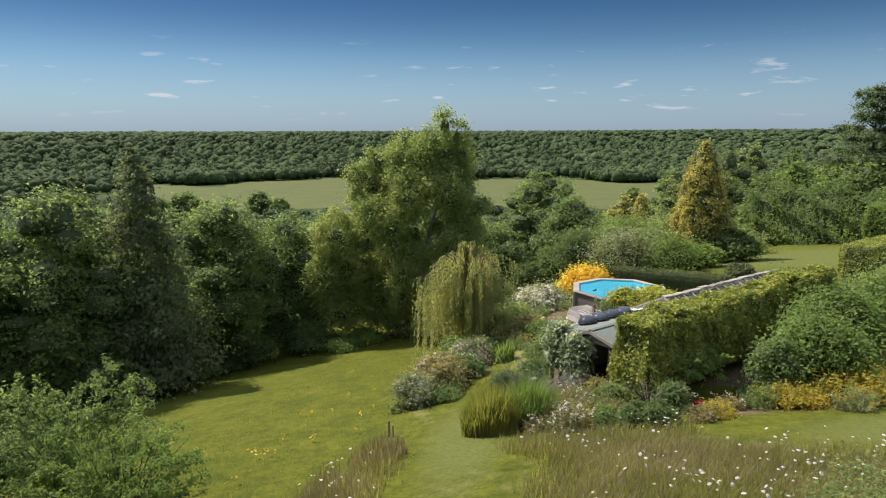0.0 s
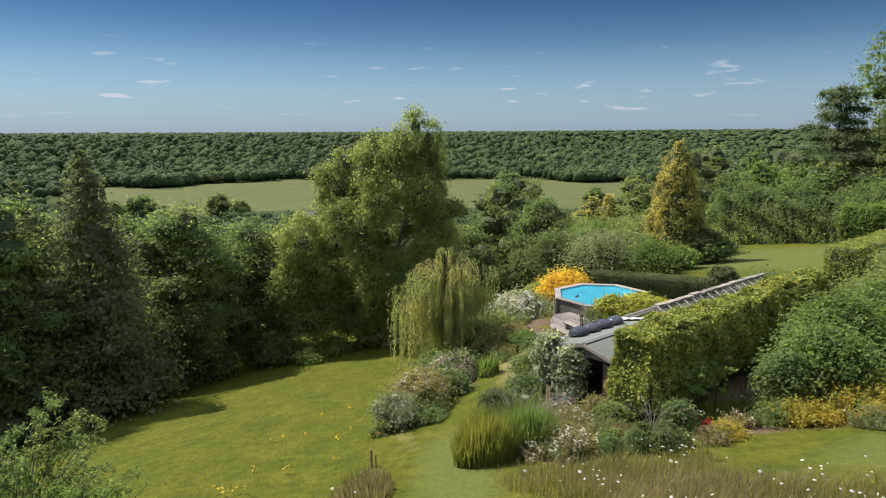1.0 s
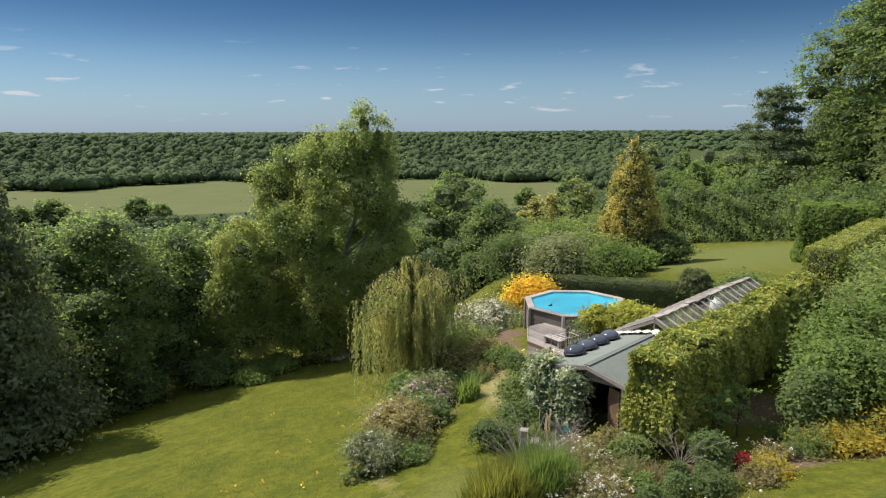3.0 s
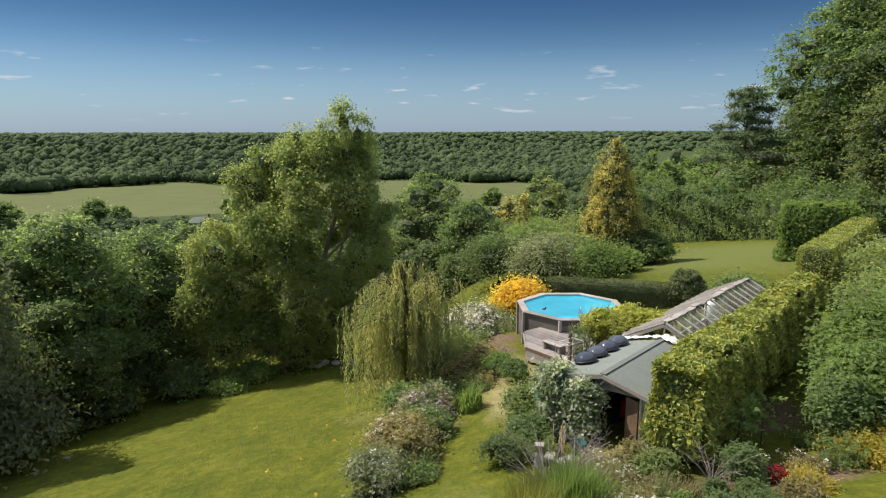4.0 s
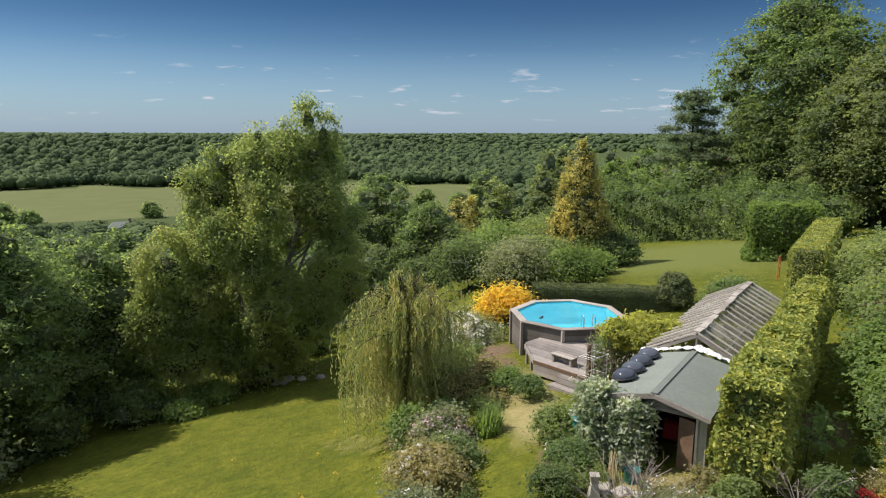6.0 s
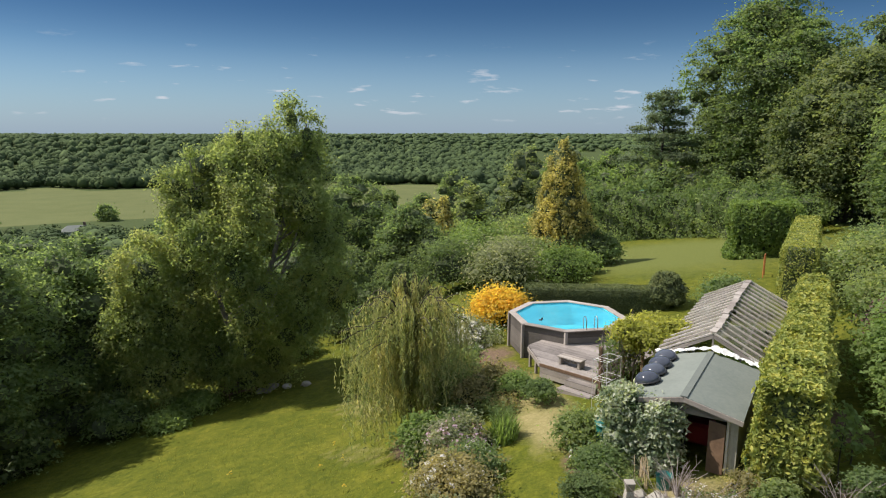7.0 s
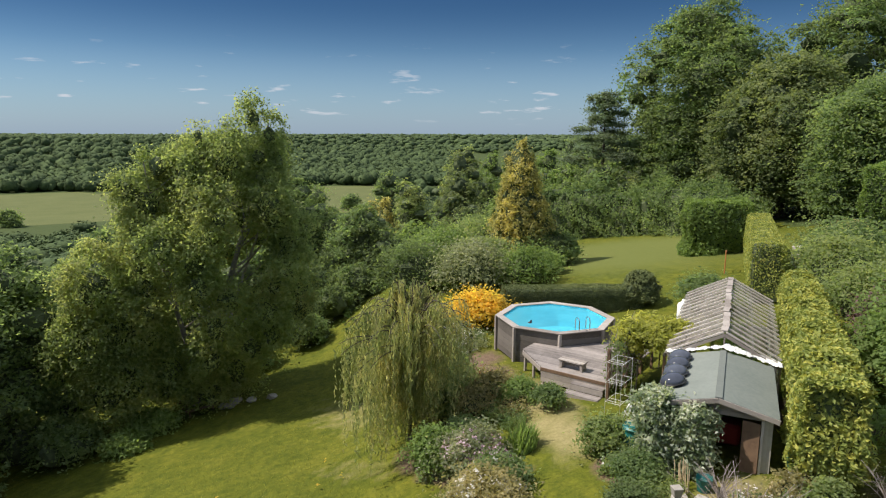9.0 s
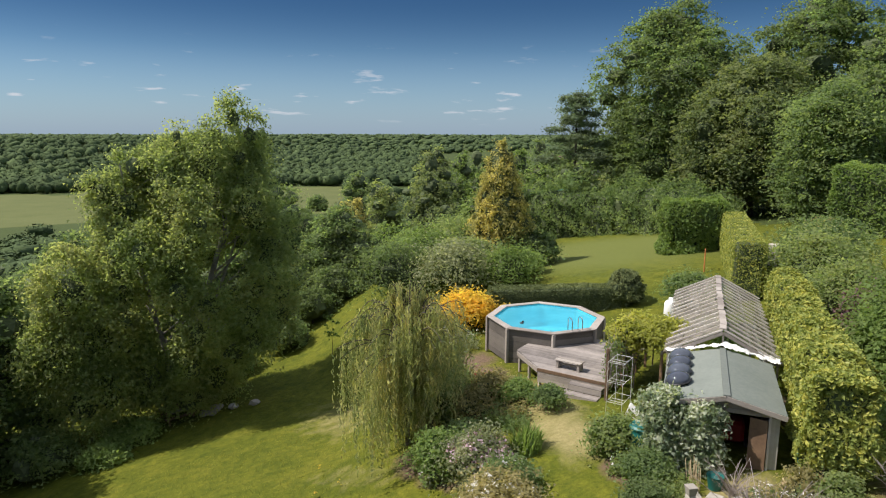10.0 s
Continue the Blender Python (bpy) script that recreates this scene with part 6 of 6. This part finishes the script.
        for k in range(3):
            a = k * 2.1
            part("foot", box_bm(0.28 * math.cos(a) - 0.025, 0.28 * math.sin(a) - 0.025, -0.06, 0.28 * math.cos(a) + 0.025, 0.28 * math.sin(a) + 0.025, 0.03), BLACK, d)
    pipe = thing("white_pipe", SX, SY, z0, "thin white pipe running along the domes and down the wall", "pipe", turn=SANG)
    piece("tube", mesh_of("tube", [tube(np.array([(3.4, 1.40, EZ + 0.11), (1.0, 1.42, EZ + 0.10), (0.4, 1.35, EZ + 0.10), (0.2, 1.62, EZ - 0.05), (0.2, 1.64, 0.7)]), np.full(5, 0.028), 6)], WHITE_METAL, True), pipe)


build_shed()


def build_glasshouse():
    z0 = 1.0
    t = thing("glasshouse", SX, SY, z0, "old timber lean glasshouse with slipped weathered panes", "greenhouse", turn=SANG)
    X0, X1, W, EZ, RZ = 4.02, 12.5, 1.62, 2.86 - z0, 3.72 - z0
    for sgn in (1, -1):
        part("side_wall", box_bm(X0, min(sgn * W, sgn * (W - 0.12)), -0.4, X1, max(sgn * W, sgn * (W - 0.12)), 0.75), RENDERED, t)
        part("eave_rail", box_bm(X0, min(sgn * W, sgn * (W - 0.08)), EZ - 0.1, X1, max(sgn * W, sgn * (W - 0.08)), EZ - 0.02), WEATHERED, t)
        n = 15
        step = (X1 - X0) / n
        rng = np.random.default_rng(820 + sgn)
        for i in range(n + 1):
            xx = X0 + i * step
            part("glazing_bar", beam_bm((xx, sgn * 0.03, RZ + 0.03), (xx, sgn * (W + 0.06), EZ + 0.04), 0.045 if sgn > 0 else 0.032, 0.05), PALE_BAR, t)
            if i % 3 == 0:
                part("stud", box_bm(xx - 0.035 + (0.04 if i == 0 else -0.04 if i == n else 0), min(sgn * (W - 0.07), sgn * (W - 0.01)), 0.75, xx + 0.035 + (0.04 if i == 0 else -0.04 if i == n else 0), max(sgn * (W - 0.07), sgn * (W - 0.01)), EZ - 0.1), WEATHERED, t)
        for i in range(n):
            xa, xb = X0 + i * step + 0.025, X0 + (i + 1) * step - 0.025
            for j in range(3):
                s0, s1 = j / 3, (j + 1) / 3 + 0.03
                slip = rng.uniform(0, 0.05) + (0.10 if rng.uniform() < 0.12 else 0)
                lift = 0.012 + 0.010 * (2 - j) + rng.uniform(0, 0.012)
                bm = bmesh.new()
                pts = []
                for dz in (0, -0.005):
                    for xx, s in ((xa, s0 + slip), (xb, s0 + slip), (xb, s1 + slip), (xa, s1 + slip)):
                        s = min(s, 1.06)
                        pts.append(bm.verts.new((xx, sgn * W * s, RZ + (EZ - RZ) * s + lift + dz)))
                for q in ((0, 1, 2, 3), (7, 6, 5, 4), (0, 4, 5, 1), (1, 5, 6, 2), (2, 6, 7, 3), (3, 7, 4, 0)):
                    bm.faces.new([pts[k] for k in q])
                part("pane", bm, GLAZING if sgn > 0 else CLEAR_GLAZING, t)
            if i % 3 == 1 or i % 5 == 2:
                part("side_pane", box_bm(xa, min(sgn * (W - 0.05), sgn * (W - 0.044)), 0.75, xb, max(sgn * (W - 0.05), sgn * (W - 0.044)), EZ - 0.1), GLAZING, t)
        part("purlin", beam_bm((X0, sgn * W * 0.5, (RZ + EZ) / 2 - 0.06), (X1, sgn * W * 0.5, (RZ + EZ) / 2 - 0.06), 0.05, 0.06), WEATHERED, t)
    rng = np.random.default_rng(830)
    for i in range(14):
        xx = X0 + i * (X1 - X0) / 14
        bm = beam_bm((xx + 0.01, rng.normal(0, 0.02), RZ + 0.05 + rng.normal(0, 0.012)), (xx + 0.59, rng.normal(0, 0.02), RZ + 0.05 + rng.normal(0, 0.012)), 0.2, 0.035)
        part("ridge_board", bm, WEATHERED, t)
    for xx in (X0, X1):
        for sgn in (1, -1):
            part("gable_rafter", beam_bm((xx, 0, RZ - 0.06), (xx, sgn * W, EZ - 0.06), 0.06, 0.1), WEATHERED, t)
        part("gable_sill", box_bm(xx - 0.04, -W + 0.12, -0.4, xx + 0.04, W - 0.12, 0.75), RENDERED, t)
        for yy in (-0.8, 0.0, 0.8):
            part("mullion", box_bm(xx - 0.025, yy - 0.025, 0.75, xx + 0.025, yy + 0.025, RZ - 0.1 - 0.53 * abs(yy)), WEATHERED, t)
    # white sheet over the joint between both roofs
    sh = thing("plastic_sheet", SX, SY, z0, "crumpled white plastic sheet over the roof joint", "sheet", turn=SANG)
    rows, cols = 8, 130
    v = []
    for i in range(rows):
        for j in range(cols):
            y = -1.62 + 3.29 * j / (cols - 1)
            drift = 0.10 * math.sin(j * 0.13 + 0.5) + 0.05 * math.sin(j * 0.37) + 0.03 * math.sin(j * 0.9 + 2)
            x = 3.84 + 0.026 * i * (1 + 0.8 * drift) - (0.6 * drift + rng.uniform(0, 0.03)) * (1 - i / rows)
            base = (3.22 - z0) + (2.86 - 3.22) * min(1.0, abs(y) / 1.55) + (0.05 if i < 6 else 0.05 + (0.02 if y > 0 else 0.05) * (i - 5))
            v.append((x, y, base + 0.02 + rng.uniform(0, 0.03) + 0.02 * math.sin(j * 0.5 + i * 1.3)))
    fs = [(i * cols + j, i * cols + j + 1, (i + 1) * cols + j + 1, (i + 1) * cols + j) for i in range(rows - 1) for j in range(cols - 1)]
    piece("sheet", mesh_of("sheet", [(np.array(v), np.array(fs))], WHITE_SHEET), sh)
    # plants inside
    for i in range(5):
        xx = 5 + 1.5 * i
        c, s = math.cos(radians(SANG)), math.sin(radians(SANG))
        bush("glasshouse_plant", "leafy green plants growing inside the glasshouse", SX + xx * c + 0.5 * s, SY + xx * s - 0.5 * c, 1.4, 1.1, "bright", 70, 24, 0.14, 840 + i, z=z0, group="plants in the glasshouse")


build_glasshouse()


def build_ivy():
    rng = np.random.default_rng(861)
    t = thing("variegated_ivy", SX, SY, 1.0, "variegated ivy smothering the shed front corner", "climber", turn=SANG)
    lobes = []
    for i in range(26):
        k = i / 25
        yy = 0.25 + 1.45 * rng.uniform(0, 1)
        zz = 0.15 + 1.75 * k
        deep = 0.16 + 0.22 * rng.uniform(0, 1)
        lobes.append((-0.12 - 0.20 * (1 - k) * rng.uniform(0, 1) + 0.25 * max(0, k - 0.85), yy * (0.9 + 0.1 * k), zz, deep, rng.uniform(0.2, 0.36), rng.uniform(0.22, 0.38)))
    piece("foliage", mesh_of("foliage", crown_chunks(rng, lobes, 1000, 26, 0.115, 0.12, 0.5, 0.5), LEAF["ivy"]), t)
    ch = [tube(np.array([[-0.2 + 0.1 * i, 0.4 + 0.25 * i, -0.2], [-0.1, 0.5 + 0.25 * i, 0.8], [0.0, 0.6 + 0.2 * i, 1.6]]), [0.03, 0.025, 0.01], 5) for i in range(4)]
    piece("stem_mass", mesh_of("stem_mass", ch, BARK), t)


build_ivy()


def build_clutter():
    x, y = 3.0, 25.35
    t = thing("water_butt", x, y, G(x, y) - 0.02, "ribbed teal plastic water butt beside the shed", "barrel")
    z = np.array([0, 0.03, 0.12, 0.14, 0.30, 0.32, 0.34, 0.5, 0.52, 0.54, 0.68, 0.70, 0.72, 0.84, 0.86, 0.9])
    r = np.array([0.24, 0.26, 0.275, 0.26, 0.285, 0.30, 0.285, 0.295, 0.315, 0.295, 0.305, 0.325, 0.305, 0.31, 0.335, 0.335])
    piece("barrel", mesh_of("barrel", [tube(np.stack([0 * z, 0 * z, z], 1), r, 24)], TEAL, True), t)
    bm = bmesh.new()
    bmesh.ops.create_cone(bm, cap_ends=True, segments=24, radius1=0.34, radius2=0.28, depth=0.05, matrix=Matrix.Translation((0, 0, 0.925)))
    part("lid", bm, TEAL, t, "slatted teal lid")
    for i in range(5):
        part("lid_rib", box_bm(-0.25, -0.22 + 0.1 * i, 0.95, 0.25, -0.19 + 0.1 * i, 0.965), TEAL, t)
    # stone ornament: block on a tapering plinth
    x, y = 2.0, 22.8
    t = thing("stone_ornament", x, y, G(x, y) - 0.02, "pale stone pedestal ornament among the plants", "ornament", turn=25)
    bm = bmesh.new()
    bmesh.ops.create_cone(bm, cap_ends=True, segments=4, radius1=0.2, radius2=0.12, depth=0.4, matrix=Matrix.Translation((0, 0, 0.2)))
    part("plinth", bm, STONE, t, bevel=0.01)
    bm = bmesh.new()
    bmesh.ops.create_cone(bm, cap_ends=True, segments=4, radius1=0.12, radius2=0.17, depth=0.22, matrix=Matrix.Translation((0, 0, 0.51)))
    part("bowl", bm, STONE, t, bevel=0.01)
    for i, (x, y, w, d, h, a) in enumerate(((2.7, 22.7, 0.5, 0.36, 0.10, 20), (2.35, 22.95, 0.4, 0.3, 0.18, 60), (3.0, 22.3, 0.5, 0.4, 0.08, -10))):
        t = thing("stone_slab", x, y, G(x, y) - 0.02, "rough grey stone slab lying on the ground", "stone", "loose slabs", a)
        part("slab", box_bm(-w / 2, -d / 2, 0, w / 2, d / 2, h), STONE, t, bevel=0.03)
    rng = np.random.default_rng(871)
    x, y = 2.75, 23.35
    t = thing("cane_bundle", x, y, G(x, y), "bundle of pale bamboo canes leaning together", "canes")
    for i in range(16):
        p = rng.normal(0, 0.09, 2)
        q = p + rng.normal(0, 0.06, 2) + [0.12, 0.12]
        piece("cane", mesh_of("cane", [tube(np.array([[p[0], p[1], -0.02], [q[0], q[1], rng.uniform(0.55, 0.8)]]), [0.011, 0.009], 5)], CANE), t)
    x, y = 3.15, 23.05
    t = thing("plant_pot", x, y, G(x, y), "dark green plastic pot tipped beside the canes", "pot", turn=30)
    piece("pot", mesh_of("pot", [tube(np.array([[0, 0, 0], [0, 0, 0.02], [0.05, 0, 0.3], [0.05, 0, 0.34]]), [0.13, 0.15, 0.2, 0.215], 16)], TEAL, True), t)
    # white gas bottle behind the glasshouse
    x, y = 13.7, 34.0
    t = thing("white_barrel", x, y, G(x, y) - 0.02, "white plastic barrel beside the glasshouse", "barrel")
    z = np.array([0, 0.02, 0.5, 0.9, 0.98, 1.05, 1.06, 1.16, 1.17])
    r = np.array([0.27, 0.3, 0.31, 0.3, 0.26, 0.14, 0.12, 0.12, 0.01])
    piece("barrel", mesh_of("barrel", [tube(np.stack([0 * z, 0 * z, z], 1), r, 20)], WHITE_SHEET, True), t)
    # hose reel and cloth by the shed wall
    x, y = 4.55, 21.9
    t = thing("teal_hose", x, y, G(x, y), "teal hose and white cloth hung at the shed wall", "hose")
    s = np.linspace(0, 1, 12)
    piece("hose", mesh_of("hose", [tube(np.stack([0.1 * np.sin(6 * s), 0.05 * np.cos(5 * s), 0.05 + 1.0 * s], 1), np.full(12, 0.03), 6)], TEAL, True), t)
    piece("cloth", mesh_of("cloth", [lump(rng, (0.02, -0.05, 0.62), (0.07, 0.06, 0.28), 2, 0.3)], WHITE_SHEET), t)
    x, y = 4.0, 21.75
    t = thing("terracotta_urn", x, y, G(x, y), "pale terracotta urn beside the shed door", "pot")
    z = np.array([0, 0.02, 0.15, 0.3, 0.4, 0.45, 0.46])
    piece("urn", mesh_of("urn", [tube(np.stack([0 * z, 0 * z, z], 1), [0.09, 0.11, 0.17, 0.18, 0.12, 0.14, 0.10], 16)], CANE, True), t)
    # orange frame on the upper lawn
    x, y = 22.0, 39.0
    t = thing("metal_stand", x, y, G(x, y), "small orange metal frame on the upper lawn", "frame", turn=40)
    for a, b in (((0, 0, 0), (0.1, 0, 1.3)), ((0.8, 0, 0), (0.7, 0, 1.3)), ((0.05, 0, 0.7), (0.75, 0, 0.7)), ((0.1, 0, 1.28), (0.7, 0, 1.28))):
        piece("bar", mesh_of("bar", [tube(np.array([a, b], float), [0.03, 0.03], 6)], RUST), t)
    # log pile and picnic table under the birch
    x, y = -6.4, 49.3
    t = thing("picnic_table", x, y, G(x, y), "old brown picnic table in the shade under the birch", "table", turn=15)
    for k in range(4):
        part("top_board", box_bm(-0.9, -0.34 + 0.18 * k, 0.72, 0.9, -0.18 + 0.18 * k, 0.76), BROWN_WOOD, t)
    for sy in (-0.75, 0.7):
        part("seat_board", box_bm(-0.9, sy - 0.13, 0.42, 0.9, sy + 0.13, 0.46), BROWN_WOOD, t)
    for sx in (-0.65, 0.65):
        part("leg", beam_bm((sx, -0.65, 0), (sx, -0.2, 0.72), 0.09, 0.05), BROWN_WOOD, t)
        part("leg", beam_bm((sx, 0.65, 0), (sx, 0.2, 0.72), 0.09, 0.05), BROWN_WOOD, t)
        part("cross_bar", box_bm(sx - 0.03, -0.8, 0.36, sx + 0.03, 0.8, 0.42), BROWN_WOOD, t)
    for i in range(7):
        x, y = -3.9 + rng.normal(0, 0.9), 48.6 + rng.normal(0, 0.5)
        t = thing("field_stone", x, y, G(x, y), "grey field stone in the shade under the birch", "stone", "stones under the birch")
        piece("stone", mesh_of("stone", [lump(rng, (0, 0, 0.12), (0.28, 0.22, 0.16), 2, 0.2)], STONE), t)
    # teal parasol among the far hedges
    x, y = 35.4, 68.6
    t = thing("teal_parasol", x, y, -1.0, "teal garden parasol beyond the tall hedge", "parasol")
    bm = bmesh.new()
    bmesh.ops.create_cone(bm, cap_ends=True, segments=8, radius1=1.1, radius2=0.05, depth=0.5, matrix=Matrix.Translation((0, 0, 4.75)))
    part("canopy", bm, TEAL, t)
    part("pole", box_bm(-0.03, -0.03, 0, 0.03, 0.03, 4.6), WHITE_METAL, t)
    # white marker beside the clipped hedge
    x, y = 25.6, 37.0
    t = thing("white_tank", x, y, G(x, y), "pale ribbed tank beside the clipped hedge", "tank")
    for k in range(3):
        part("panel", box_bm(-0.3 + 0.22 * k, -0.3, 0, -0.1 + 0.22 * k, 0.3, 1.3), RENDERED, t, bevel=0.04)


build_clutter()


def house(x, y, w, d, wall, roof, turn, label, wall_mat, roof_mat, base=None):
    z = G(x, y) if base is None else base
    t = thing("house", x, y, z, label, "house", turn=turn)
    part("wall", box_bm(-w / 2, -d / 2, -3, w / 2, d / 2, wall), wall_mat, t)
    bm = bmesh.new()
    o = 0.4
    vs = [bm.verts.new(p) for p in ((-w / 2 - o, -d / 2 - o, wall), (w / 2 + o, -d / 2 - o, wall), (w / 2 + o, d / 2 + o, wall), (-w / 2 - o, d / 2 + o, wall), (-w / 2 + d * 0.25, 0, wall + roof), (w / 2 - d * 0.25, 0, wall + roof))]
    for q in ((0, 1, 5, 4), (1, 2, 5), (2, 3, 4, 5), (3, 0, 4), (3, 2, 1, 0)):
        bm.faces.new([vs[i] for i in q])
    r = part("roof", bm, roof_mat, t)
    part("chimney", box_bm(w * 0.2, -0.4, wall + roof * 0.5, w * 0.2 + 0.8, 0.4, wall + roof + 1.0), TILE, r)
    for k in range(4):
        xx = -w / 2 + w * (k + 0.5) / 4
        win = part("window", box_bm(xx - 0.6, -d / 2 - 0.06, 1.0, xx + 0.6, -d / 2 - 0.004, 2.2), WHITE_METAL, t)
        part("pane", box_bm(xx - 0.5, -d / 2 - 0.08, 1.1, xx + 0.5, -d / 2 - 0.064, 2.1), BLACK, win)


house(69.0, 116.5, 12, 9, 1.6, 3.6, 25, "house with brown tiled roof among the trees", RENDERED, TILE, -2.0)
house(80.5, 121.0, 10, 8, 3.4, 2.8, 10, "house with red tiled roof behind tall trees", RENDERED, TILE, -0.4)
house(-54.0, 258.0, 9, 6, 2.6, 1.8, 10, "white house in the valley below the wood", WHITE_SHEET, FELT_DARK)
